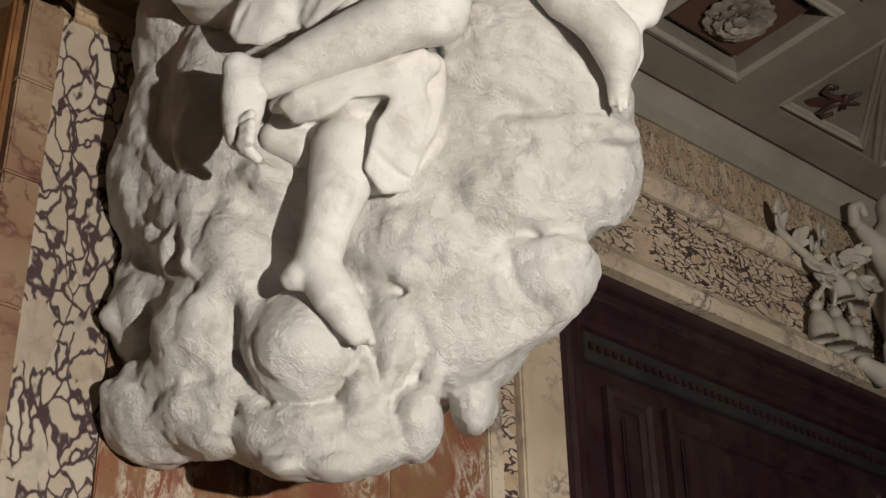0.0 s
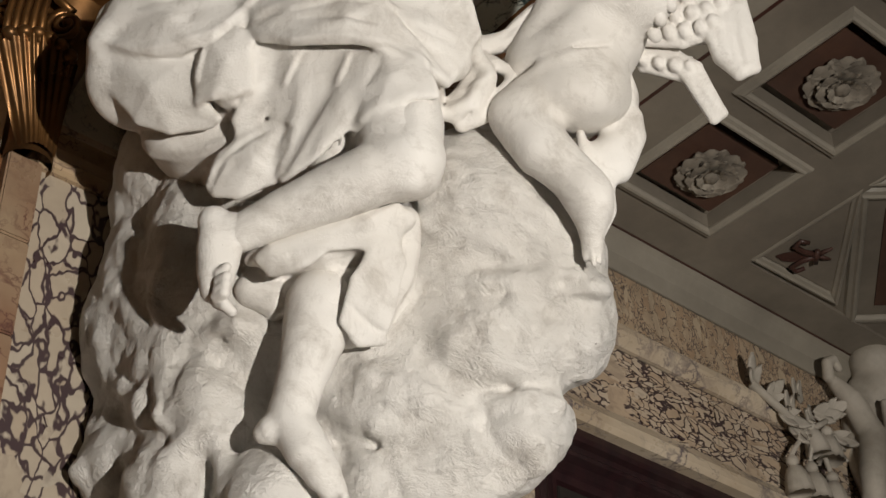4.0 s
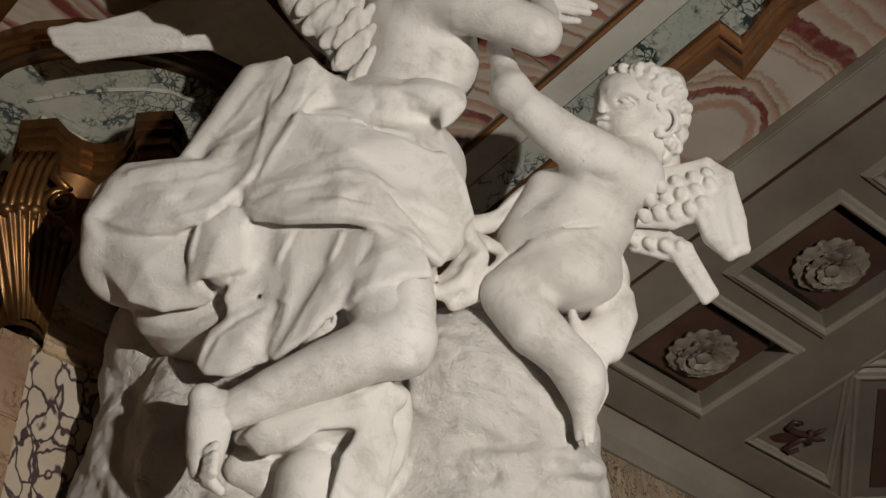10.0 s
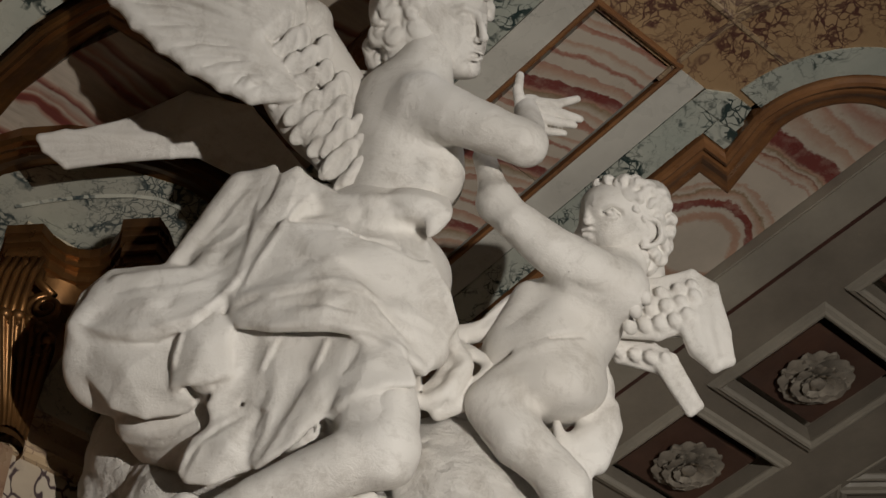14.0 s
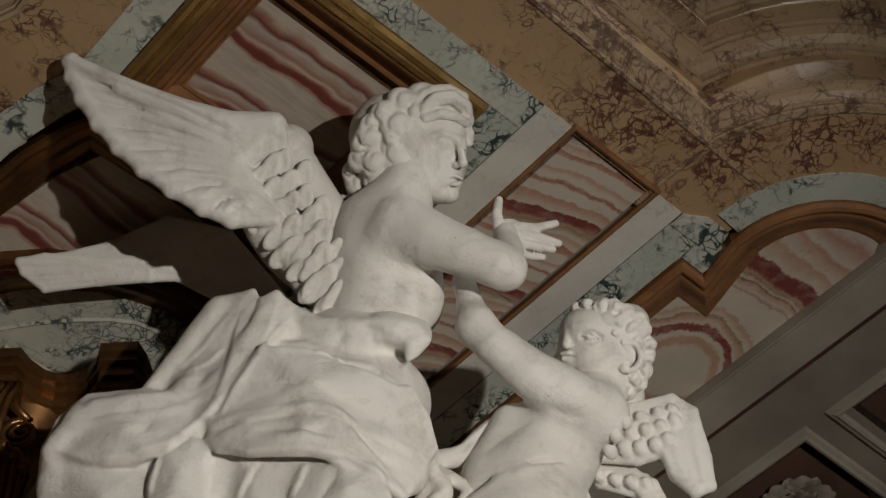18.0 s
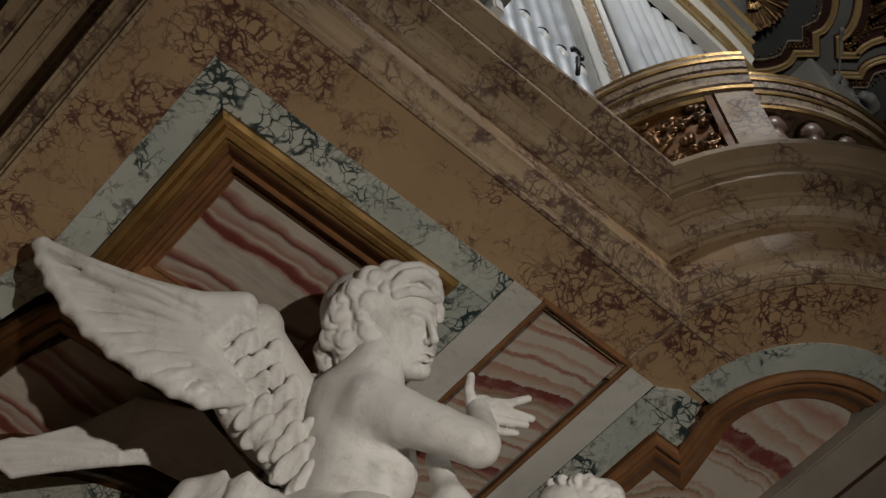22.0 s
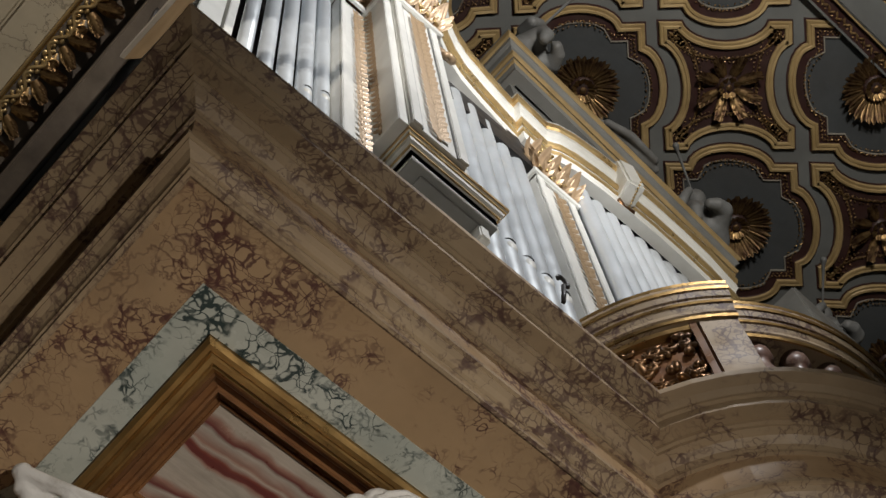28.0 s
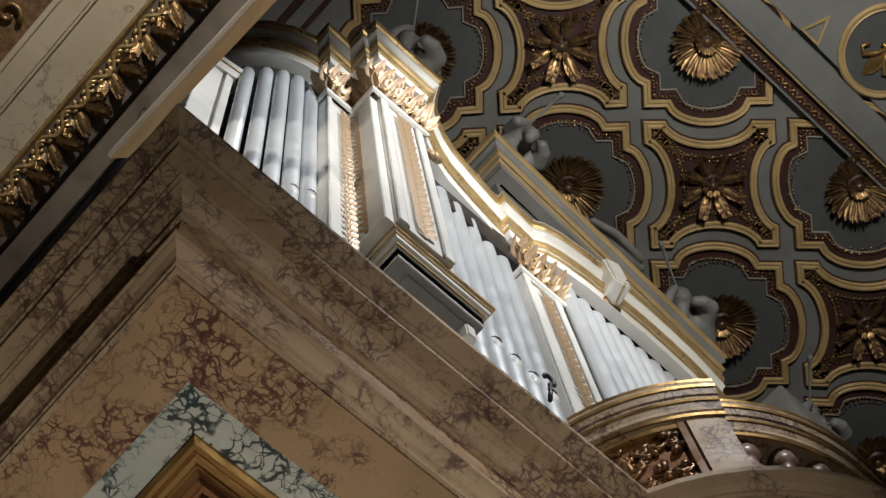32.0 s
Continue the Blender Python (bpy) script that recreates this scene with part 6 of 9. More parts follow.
chain("cloud", .03, (.138, .279, .831, .034), (.201, .175, .722, .042), (.305, .127, .689, .042), (.379, .061, .742, .031))
chain("cloud", .03, (.155, .161, .83, .028), (.252, .082, .762, .034), (.368, .048, .748, .025))
chain("cloud", .03, (-.163, .592, .904, .029), (-.169, .577, .801, .029), (-.135, .547, .725, .023))
chain("cloud", .03, (-.176, .979, .821, .035), (-.12, .837, .829, .04), (-.141, .585, .684, .031))
chain("cloud", .03, (-.025, .553, .636, .023), (-.018, .579, .522, .025), (.023, .545, .428, .022))
chain("cloud", .03, (.215, .237, .533, .022), (.298, .368, .487, .028), (.174, .362, .357, .03))
chain("cloud", .03, (.335, .233, .539, .03), (.339, .262, .458, .03))
chain("cloud", .03, (.047, .509, .316, .022), (.111, .412, .314, .028), (.195, .345, .342, .025))
chain("cloud", .03, (.145, .359, .805, .023), (.192, .323, .657, .022), (.22, .256, .512, .019), (.233, .306, .444, .019))
chain("cloud", .03, (.429, .148, .565, .033), (.501, .1, .616, .039), (.555, -.012, .666, .036))
chain("cloud", .03, (-.132, .901, .632, .034), (-.119, .658, .553, .037), (-.045, .593, .566, .031))
chain("cloud", .03, (-.229, .855, 1.157, .029), (-.155, .877, 1.068, .035), (-.18, .688, .893, .029))
chain("cloud", .03, (-.176, .926, 1.577, .03), (-.239, .801, 1.293, .036), (-.208, .677, 1.126, .026))
chain("cloud", .03, (.418, .038, .787, .028), (.454, -.047, .776, .034), (.553, -.086, .778, .028))
chain("cloud", .03, (.385, .047, .73, .022), (.409, .058, .646, .028), (.409, .125, .581, .025))
chain("cloud", .03, (.226, .207, .649, .028), (.3, .167, .626, .031), (.359, .106, .635, .025))
chain("cloud", .03, (-.171, .943, .587, .029), (-.124, .815, .551, .031), (-.071, .647, .486, .028))
chain("cloud", .03, (.005, .873, .434, .02), (.011, .661, .376, .022))
chain("cloud", .03, (-.228, .512, 1.207, .03), (-.214, .581, 1.124, .032))
chain("cloud", .03, (-.194, .668, .913, .023), (-.139, .72, .837, .029), (-.133, .605, .736, .023))
chain("cloud", .03, (-.044, .434, .771, .02), (-.084, .471, .725, .023), (-.05, .465, .638, .02))
blob("cloud", .03, (-.146, .761, 1.691), (.128, .181, .24), (130, -5, -33))
blob("cloud", .03, (-.129, .89, 1.422), (.107, .207, .24), (126, -6, -31))
blob("cloud", .03, (-.226, .851, 1.621), (.038, .075, .1), (129, -6, -31))
blob("cloud", .03, (-.066, .629, 1.38), (.147, .221, .22), (127, -4, -33))
blob("cloud", .03, (-.039, .438, 1.042), (.089, .061, .15), (124, -3, -34))
chain("cloud", .012, (-.137, .456, 1.01, .02), (-.112, .351, .978, .026), (.003, .318, .979, .02))
blob("drape", .035, (.061, .188, 1.739), (.3, .255, .34), (133, -1, -38))
blob("drape", .035, (.05, .074, 1.891), (.289, .183, .34), (135, -1, -38))
blob("drape", .035, (-.003, .355, 1.564), (.238, .223, .3), (130, -3, -36))
blob("drape", .035, (-.162, .412, 1.662), (.227, .196, .26), (132, -4, -34))
blob("drape", .035, (.111, .242, 1.469), (.22, .176, .28), (130, -1, -37))
chain("drape", .012, (-.158, .249, 1.104, .023), (-.121, .157, 1.119, .038), (-.055, .058, 1.119, .044), (.015, -.01, 1.121, .044), (.08, -.074, 1.15, .032))
blob("drape", .012, (.007, .142, 1.155), (.189, .052, .12), (128, -11, -44))
chain("drape", .008, (-.125, .324, 1.136, .012), (-.07, .276, 1.116, .023), (-.009, .238, 1.105, .023), (-.037, .104, 1.076, .023), (.021, .042, 1.097, .017), (.116, .026, 1.147, .014))
chain("drape", .012, (-.007, .17, 1.138, .064), (.052, .15, 1.047, .078), (.075, .15, .971, .077))
chain("drape", .012, (.127, -.016, 1.2, .044), (.127, .04, 1.071, .058), (.118, .106, .949, .037))
blob("drape", .012, (.142, .127, 1.04), (.072, .115, .1), (128, 20, -23))
chain("drape", .008, (.151, -.039, 1.161, .013), (.191, .046, 1.052, .017), (.191, .1, .935, .014))
chain("drape", .006, (.098, .113, .891, .01), (.165, .053, .888, .01))
chain("drape", .008, (.059, -.077, 1.128, .015), (.112, 0, 1.059, .017), (.105, .101, .924, .013))
chain("drape", .012, (-.098, .332, 1.082, .046), (-.043, .283, 1.044, .046))
chain("drape", .008, (-.036, .26, 1.087, .017), (-.039, .31, 1.008, .017))
chain("drape", .01, (.008, .093, 1.047, .014), (.068, .078, 1.049, .014), (.089, -.007, 1.079, .014))
blob("drape", .02, (.009, .08, 1.626), (.18, .165, .26), (135, -16, -52))
blob("drape", .02, (-.1, .191, 1.642), (.166, .166, .22), (133, -3, -36))
blob("drape", .02, (-.197, .258, 1.696), (.122, .137, .2), (134, -4, -35))
blob("drape", .02, (.057, -.079, 1.581), (.123, .127, .24), (133, 0, -39))
blob("drape", .02, (-.128, .347, 1.508), (.117, .128, .2), (132, 15, -18))
blob("drape", .02, (-.272, .441, 1.563), (.115, .055, .13), (131, -5, -33))
chain("drape", .015, (-.083, -.098, 1.615, .027), (-.113, -.012, 1.448, .03), (-.1, .192, 1.352, .024))
chain("drape", .02, (-.081, -.169, 1.547, .027), (-.069, -.051, 1.445, .033), (-.082, .13, 1.359, .027))
chain("drape", .015, (-.145, -.021, 1.635, .03), (-.147, .004, 1.479, .03), (-.121, .177, 1.37, .024))
chain("drape", .02, (-.219, .084, 1.69, .037), (-.224, .087, 1.534, .033), (-.216, .171, 1.498, .027))
chain("drape", .008, (-.156, .1, 1.467, .012), (-.148, .15, 1.394, .013), (-.12, .208, 1.342, .012))
chain("drape", .008, (-.208, .36, 1.385, .015), (-.214, .209, 1.476, .018), (-.159, .096, 1.468, .014))
chain("drape", .008, (-.068, -.096, 1.453, .012), (-.041, -.199, 1.414, .013), (.088, -.191, 1.467, .013))
chain("drape", .008, (-.064, -.046, 1.413, .01), (-.068, -.12, 1.436, .012), (-.053, -.213, 1.426, .011))
chain("drape", .008, (-.355, .52, 1.619, .018), (-.334, .364, 1.502, .023), (-.277, .275, 1.49, .018))
chain("drape", .01, (-.344, .472, 1.504, .018), (-.286, .376, 1.465, .021), (-.249, .256, 1.439, .017))
chain("drape", .008, (-.361, .158, 1.668, .037), (-.336, .162, 1.583, .043), (-.321, .16, 1.517, .037))
chain("drape", .01, (-.39, .173, 1.661, .015), (-.329, .262, 1.62, .015), (-.326, .27, 1.555, .015))
chain("drape", .01, (-.276, .129, 1.71, .022), (-.267, .144, 1.57, .02), (-.241, .211, 1.532, .015))
chain("drape", .008, (-.32, .148, 1.491, .015), (-.249, .229, 1.52, .018), (-.258, .263, 1.488, .015))
blob("drape", .03, (-.444, .41, 1.691), (.143, .155, .08), (134, 12, -15))
blob("drape", .03, (-.372, .345, 1.644), (.146, .12, .08), (133, -6, -33))
blob("drape", .03, (-.507, .453, 1.76), (.075, .104, .08), (134, -7, -32))
chain("drape", .008, (-.579, .439, 1.743, .01), (-.511, .441, 1.617, .014), (-.406, .428, 1.562, .017), (-.325, .325, 1.504, .017), (-.292, .257, 1.515, .015))
chain("drape", .045, (-.587, .4, 1.723, .022), (-.534, .332, 1.79, .066), (-.458, .226, 1.788, .072), (-.379, .126, 1.77, .065), (-.332, .06, 1.749, .047))
chain("drape", .008, (-.591, .405, 1.709, .013), (-.509, .35, 1.697, .022), (-.418, .27, 1.693, .025), (-.34, .123, 1.718, .02))
chain("drape", .008, (-.559, .265, 1.801, .019), (-.454, .124, 1.791, .019), (-.353, .034, 1.778, .016))
chain("drape", .01, (-.419, .22, 1.722, .016), (-.384, .064, 1.749, .019), (-.249, .179, 2.006, .014))
blob("drape", .01, (-.344, .073, 2.013), (.071, .174, .1), (143, 20, -6))
chain("drape", .015, (-.452, .18, 1.865, .019), (-.402, .066, 1.964, .048), (-.37, -.011, 2.073, .054), (-.339, -.058, 2.095, .038))
chain("drape", .005, (-.34, .021, 1.722, .022), (-.329, -.053, 1.844, .034), (-.311, -.121, 1.98, .038), (-.288, -.148, 2.049, .032))
chain("drape", .008, (-.409, -.017, 2.026, .016), (-.398, .066, 1.921, .016), (-.448, .171, 1.861, .013))
chain("drape", .008, (-.372, -.066, 2.08, .013), (-.386, -.014, 1.998, .014))
blob("drape", .04, (-.05, -.086, 1.932), (.262, .142, .26), (138, 3, -34))
blob("drape", .05, (.068, -.176, 1.869), (.138, .138, .24), (141, 21, -17))
blob("drape", .05, (-.149, -.012, 1.903), (.17, .132, .2), (137, -2, -38))
chain("drape", .04, (-.3, .059, 1.676, .037), (-.24, -.048, 1.658, .049), (-.16, -.136, 1.638, .055), (-.088, -.211, 1.617, .058), (-.011, -.255, 1.591, .067), (.079, -.271, 1.543, .054))
chain("drape", .008, (-.319, .05, 1.717, .014), (-.233, -.032, 1.751, .017), (-.165, -.14, 1.734, .018), (-.08, -.2, 1.727, .02), (-.057, -.287, 1.587, .018), (-.006, -.281, 1.533, .015))
chain("drape", .01, (.023, -.306, 1.656, .046), (.08, -.306, 1.609, .042), (.119, -.294, 1.602, .033))
chain("drape", .008, (.015, -.256, 1.515, .036), (.063, -.266, 1.496, .033), (.088, -.281, 1.51, .024))
chain("drape", .008, (-.299, .044, 1.64, .012), (-.187, .025, 1.676, .012), (-.141, -.114, 1.593, .012), (-.054, -.215, 1.55, .014), (.012, -.248, 1.488, .014))
chain("drape", .008, (-.292, -.1, 1.902, .016), (-.21, -.191, 1.9, .017), (-.091, -.283, 1.814, .017), (.037, -.326, 1.731, .012))
chain("drape", .008, (.037, -.339, 1.768, .014), (.166, -.249, 1.797, .015), (.116, -.331, 1.613, .014))
chain("drape", .008, (-.119, -.272, 1.793, .011), (-.003, -.315, 1.706, .012), (.059, -.33, 1.598, .012))
chain("drape", .01, (-.32, -.001, 1.739, .016), (-.314, -.083, 1.851, .017), (-.293, -.103, 1.894, .013))
blob("drape", .01, (-.033, -.19, 2.055), (.164, .117, .22), (139, 0, -39))
blob("drape", .01, (-.146, -.102, 2.086), (.141, .071, .16), (140, -2, -38))
chain("drape", .01, (-.301, -.133, 1.953, .032), (-.206, -.159, 1.978, .035), (-.17, -.238, 1.933, .028))
chain("drape", .01, (-.269, -.162, 2.041, .025), (-.197, -.222, 1.962, .028), (-.139, -.296, 1.938, .031), (-.051, -.331, 1.927, .028), (.026, -.324, 1.954, .019))
chain("drape", .025, (.132, -.173, 1.456, .021), (.173, -.238, 1.473, .027), (.186, -.292, 1.542, .024), (.161, -.291, 1.589, .018))
chain("drape", .01, (.151, -.197, 1.5, .024), (.175, -.262, 1.578, .024))
chain("drape", .025, (.187, -.176, 1.446, .021), (.23, -.239, 1.466, .021), (.249, -.312, 1.545, .021))
chain("drape", .01, (.183, -.259, 1.669, .03), (.248, -.323, 1.682, .03), (.287, -.377, 1.774, .015))
chain("drape", .01, (.261, -.322, 1.714, .033), (.292, -.373, 1.781, .024), (.346, -.445, 1.843, .012))
chain("drape", .01, (.187, -.273, 1.619, .021), (.235, -.307, 1.582, .021), (.252, -.331, 1.553, .012))
chain("drape", .03, (-.058, -.07, 1.562, .121), (-.011, -.141, 1.371, .104), (.006, -.167, 1.277, .086))
chain("flesh", .03, (-.004, -.144, 1.344, .086), (.016, -.168, 1.255, .088))
chain("flesh", .03, (.016, -.167, 1.237, .082), (-.042, -.103, 1.211, .079), (-.101, .001, 1.184, .073), (-.169, .092, 1.15, .059), (-.234, .176, 1.106, .047))
blob("flesh", .03, (.052, -.154, 1.35), (.065, .111, .14), (132, 0, -40))
blob("flesh", .03, (.008, -.107, 1.367), (.092, .074, .14), (132, 0, -39))
blob("flesh", .03, (.054, -.117, 1.226), (.069, .041, .12), (130, 0, -39))
blob("flesh", .03, (.053, -.176, 1.392), (.051, .089, .12), (132, 1, -40))
chain("flesh", .03, (-.066, -.036, 1.491, .09), (-.035, .049, 1.382, .089))
chain("flesh", .02, (.015, .176, .999, .095), (.006, .195, .904, .08), (-.004, .226, .8, .061), (-.012, .246, .726, .057))
blob("flesh", .02, (.057, .173, .964), (.057, .057, .1), (125, -1, -37))
chain("flesh", .05, (-.031, -.249, 2.05, .138), (-.057, -.316, 2.166, .136), (-.084, -.374, 2.269, .137))
blob("flesh", .05, (-.085, -.388, 2.307), (.147, .099, .18), (143, 0, -41))
blob("flesh", .05, (-.1, -.28, 2.27), (.099, .151, .16), (142, 0, -40))
blob("flesh", .05, (.021, -.348, 2.123), (.071, .118, .16), (141, 1, -41))
blob("flesh", .05, (-.058, -.306, 2.2), (.127, .158, .18), (142, 0, -40))
chain("flesh", .05, (-.124, -.492, 2.192, .09), (-.07, -.557, 2.12, .077), (-.005, -.618, 2.059, .067), (.062, -.664, 2.013, .057), (.084, -.669, 2.01, .054))
chain("flesh", .05, (.09, -.66, 2.041, .051), (.126, -.653, 2.141, .042), (.133, -.643, 2.235, .035))
chain("flesh", .05, (-.165, -.409, 2.295, .08), (-.126, -.486, 2.329, .074))
chain("flesh", .05, (-.127, -.525, 2.397, .071), (-.115, -.461, 2.34, .084))
blob("flesh", .05, (.05, -.411, 2.136), (.038, .095, .1), (141, 2, -42))
blob("drape", .006, (-.016, -.338, 1.98), (.103, .053, .12), (140, 7, -33))
chain("drape", .008, (-.157, -.305, 1.931, .013), (-.086, -.385, 1.927, .014), (-.018, -.421, 1.916, .014), (.092, -.366, 2.067, .013))
chain("drape", .008, (-.132, -.299, 1.904, .014), (-.051, -.367, 1.892, .014), (.027, -.392, 1.913, .014))
chain("drape", .006, (-.009, -.398, 1.885, .025), (.008, -.348, 1.839, .009))
chain("drape", .006, (.016, -.416, 1.9, .025), (.015, -.377, 1.863, .014))
cut("drape", .008, (-.296, .015, 1.724, .004), (-.217, -.076, 1.737, .004), (-.14, -.171, 1.725, .004), (-.096, -.259, 1.649, .004), (-.069, -.294, 1.581, .004))
cut("drape", .008, (-.271, -.135, 1.894, .004), (-.19, -.228, 1.859, .004), (-.077, -.304, 1.808, .004), (.046, -.342, 1.758, .004), (.147, -.299, 1.809, .004))
cut("drape", .008, (-.291, .061, 1.641, .004), (-.182, .011, 1.649, .004), (-.128, -.163, 1.541, .004), (-.041, -.239, 1.499, .004), (.103, -.202, 1.52, .004))
cut("drape", .008, (-.577, .416, 1.706, .004), (-.497, .338, 1.668, .004), (-.432, .273, 1.656, .004), (-.391, .149, 1.644, .004), (-.332, .057, 1.663, .004))
cut("drape", .008, (-.477, .128, 1.791, .004), (-.416, .078, 1.748, .004), (-.357, .007, 1.73, .004))
cut("drape", .008, (-.328, -.004, 1.724, .004), (-.315, -.097, 1.843, .004), (-.289, -.162, 2.003, .004))
cut("drape", .008, (-.094, -.129, 1.316, .004), (-.138, -.09, 1.431, .004), (-.078, -.193, 1.551, .004))
cut("drape", .008, (-.106, .11, 1.359, .004), (-.136, .005, 1.422, .004), (-.146, -.142, 1.506, .004))
cut("drape", .008, (-.13, .173, 1.349, .004), (-.143, .043, 1.426, .004), (-.173, -.082, 1.535, .004))
cut("drape", .008, (-.024, -.241, 1.519, .004), (-.051, -.228, 1.423, .004), (-.084, -.204, 1.344, .004))
cut("drape", .008, (.072, -.312, 1.725, .004), (.1, -.342, 1.613, .004), (.138, -.309, 1.58, .004))
cut("drape", .008, (-.316, .243, 1.565, .004), (-.296, .136, 1.508, .004), (-.235, .072, 1.51, .004))
cut("drape", .008, (-.215, .337, 1.376, .004), (-.221, .207, 1.441, .004), (-.167, .086, 1.467, .004))
cut("drape", .008, (-.367, .496, 1.589, .004), (-.334, .36, 1.483, .004), (-.274, .265, 1.481, .004))
cut("drape", .008, (-.127, .203, 1.335, .004), (-.149, .128, 1.389, .004), (-.162, .078, 1.444, .004))
cut("drape", .008, (.082, -.209, 1.48, .004), (-.048, -.23, 1.407, .004), (-.109, -.171, 1.375, .004))
cut("drape", .008, (.142, -.232, 1.54, .004), (.128, -.2, 1.474, .004), (.131, -.173, 1.436, .004))
cut("drape", .008, (-.293, -.104, 1.87, .004), (-.228, -.192, 1.862, .004), (-.121, -.274, 1.789, .004))
cut("drape", .008, (-.12, .303, 1.109, .004), (-.1, .134, 1.072, .004), (-.029, .045, 1.08, .004), (.063, -.062, 1.104, .004))
cut("drape", .008, (.082, -.093, 1.13, .004), (.117, .006, 1.03, .004), (.111, .108, .914, .004))
cut("drape", .008, (-.047, .11, 1.014, .004), (-.072, .166, .966, .004), (-.074, .205, .903, .004))
plate("drape", .005, .012, (-.46, .304, 1.555), (-.583, .447, 1.754), (-.51, .34, 1.664), (-.434, .245, 1.633), (-.394, .19, 1.639), (-.367, .223, 1.533), (-.307, .2, 1.46), (-.307, .231, 1.454), (-.378, .322, 1.453), (-.442, .392, 1.501), (-.513, .432, 1.617), (-.583, .447, 1.754))
plate("drape", .005, .012, (-.494, .187, 1.697), (-.588, .438, 1.754), (-.592, .388, 1.822), (-.563, .298, 1.865), (-.463, .168, 1.843), (-.382, .076, 1.777), (-.34, .036, 1.7), (-.356, .062, 1.664), (-.421, .164, 1.625), (-.481, .263, 1.629), (-.544, .36, 1.682), (-.588, .438, 1.754))
plate("drape", .005, .012, (-.359, .108, 1.555), (-.396, .125, 1.631), (-.356, .066, 1.645), (-.325, .049, 1.617), (-.284, .089, 1.501), (-.314, .117, 1.484), (-.355, .163, 1.477), (-.372, .213, 1.486), (-.392, .183, 1.574), (-.396, .125, 1.631))
plate("drape", .005, .012, (-.222, .158, 1.337), (-.266, .304, 1.318), (-.274, .248, 1.388), (-.237, .158, 1.429), (-.189, .08, 1.443), (-.164, .072, 1.426), (-.171, .117, 1.356), (-.157, .152, 1.291), (-.213, .236, 1.266), (-.251, .29, 1.289), (-.266, .304, 1.318))
plate("drape", .005, .012, (-.196, -.009, 1.465), (-.248, -.01, 1.594), (-.149, -.124, 1.546), (-.147, -.065, 1.453), (-.156, .056, 1.339), (-.16, .127, 1.29), (-.172, .12, 1.326), (-.172, .065, 1.401), (-.218, .093, 1.46), (-.231, .045, 1.518), (-.248, -.01, 1.594))
plate("drape", .005, .012, (-.139, -.096, 1.395), (-.149, -.124, 1.546), (-.108, -.209, 1.528), (-.111, -.179, 1.457), (-.111, -.123, 1.368), (-.111, -.064, 1.298), (-.141, .013, 1.286), (-.161, .124, 1.271), (-.159, .032, 1.337), (-.147, -.07, 1.45), (-.149, -.124, 1.546))
plate("drape", .005, .012, (-.086, -.229, 1.418), (-.107, -.208, 1.525), (-.042, -.281, 1.472), (-.008, -.295, 1.417), (.013, -.292, 1.363), (-.051, -.251, 1.359), (-.093, -.192, 1.348), (-.105, -.131, 1.334), (-.099, -.104, 1.324), (-.115, -.15, 1.411), (-.107, -.208, 1.525))
plate("drape", .005, .012, (-.244, .054, 1.551), (-.313, .062, 1.635), (-.248, -.009, 1.604), (-.23, -.012, 1.578), (-.227, .049, 1.506), (-.231, .106, 1.462), (-.26, .187, 1.42), (-.281, .178, 1.451), (-.278, .098, 1.512), (-.313, .062, 1.635))
plate("drape", .005, .012, (-.216, -.244, 1.707), (-.313, -.141, 1.857), (-.204, -.246, 1.825), (-.105, -.32, 1.748), (-.003, -.37, 1.722), (.059, -.37, 1.656), (.104, -.348, 1.597), (.071, -.294, 1.482), (.061, -.266, 1.447), (-.064, -.268, 1.51), (-.135, -.261, 1.607), (-.204, -.21, 1.65), (-.278, -.107, 1.651), (-.33, -.012, 1.668), (-.335, .032, 1.651), (-.333, -.069, 1.784), (-.313, -.141, 1.857))
plate("drape", .005, .012, (-.209, -.201, 1.563), (-.33, .026, 1.63), (-.299, -.076, 1.636), (-.215, -.205, 1.643), (-.153, -.263, 1.616), (-.078, -.285, 1.539), (.049, -.28, 1.443), (-.007, -.273, 1.45), (-.125, -.23, 1.497), (-.195, -.165, 1.515), (-.264, -.076, 1.542), (-.317, .019, 1.595), (-.33, .026, 1.63))
plate("drape", .005, .012, (-.384, -.008, 1.934), (-.401, .015, 2.041), (-.397, -.021, 2.081), (-.344, -.124, 2.097), (-.329, -.128, 2.043), (-.341, -.072, 1.927), (-.35, -.023, 1.85), (-.405, .119, 1.838), (-.451, .204, 1.878), (-.432, .116, 1.951), (-.401, .015, 2.041))
plate("drape", .005, .012, (-.336, -.088, 1.869), (-.308, -.185, 2.066), (-.263, -.192, 2.014), (-.294, -.153, 1.927), (-.33, -.064, 1.791), (-.347, .019, 1.681), (-.386, .07, 1.77), (-.354, -.027, 1.862), (-.338, -.084, 1.938), (-.337, -.129, 2.036), (-.308, -.185, 2.066))
plate("drape", .005, .012, (-.163, .142, 1.074), (-.17, .205, 1.073), (-.153, .158, 1.106), (-.091, .055, 1.107), (-.014, -.049, 1.112), (.043, -.101, 1.164), (.056, -.061, 1.115), (.017, -.031, 1.071), (-.071, .034, 1.052), (-.105, .126, 1.018), (-.136, .191, 1.032), (-.17, .205, 1.073))
plate("drape", .005, .012, (.04, .021, .975), (.06, -.055, 1.094), (.103, -.046, 1.05), (.118, .019, .941), (.124, .062, .866), (.069, .102, .861), (.007, .089, .898), (-.006, .028, .993), (.02, -.028, 1.058), (.06, -.055, 1.094))
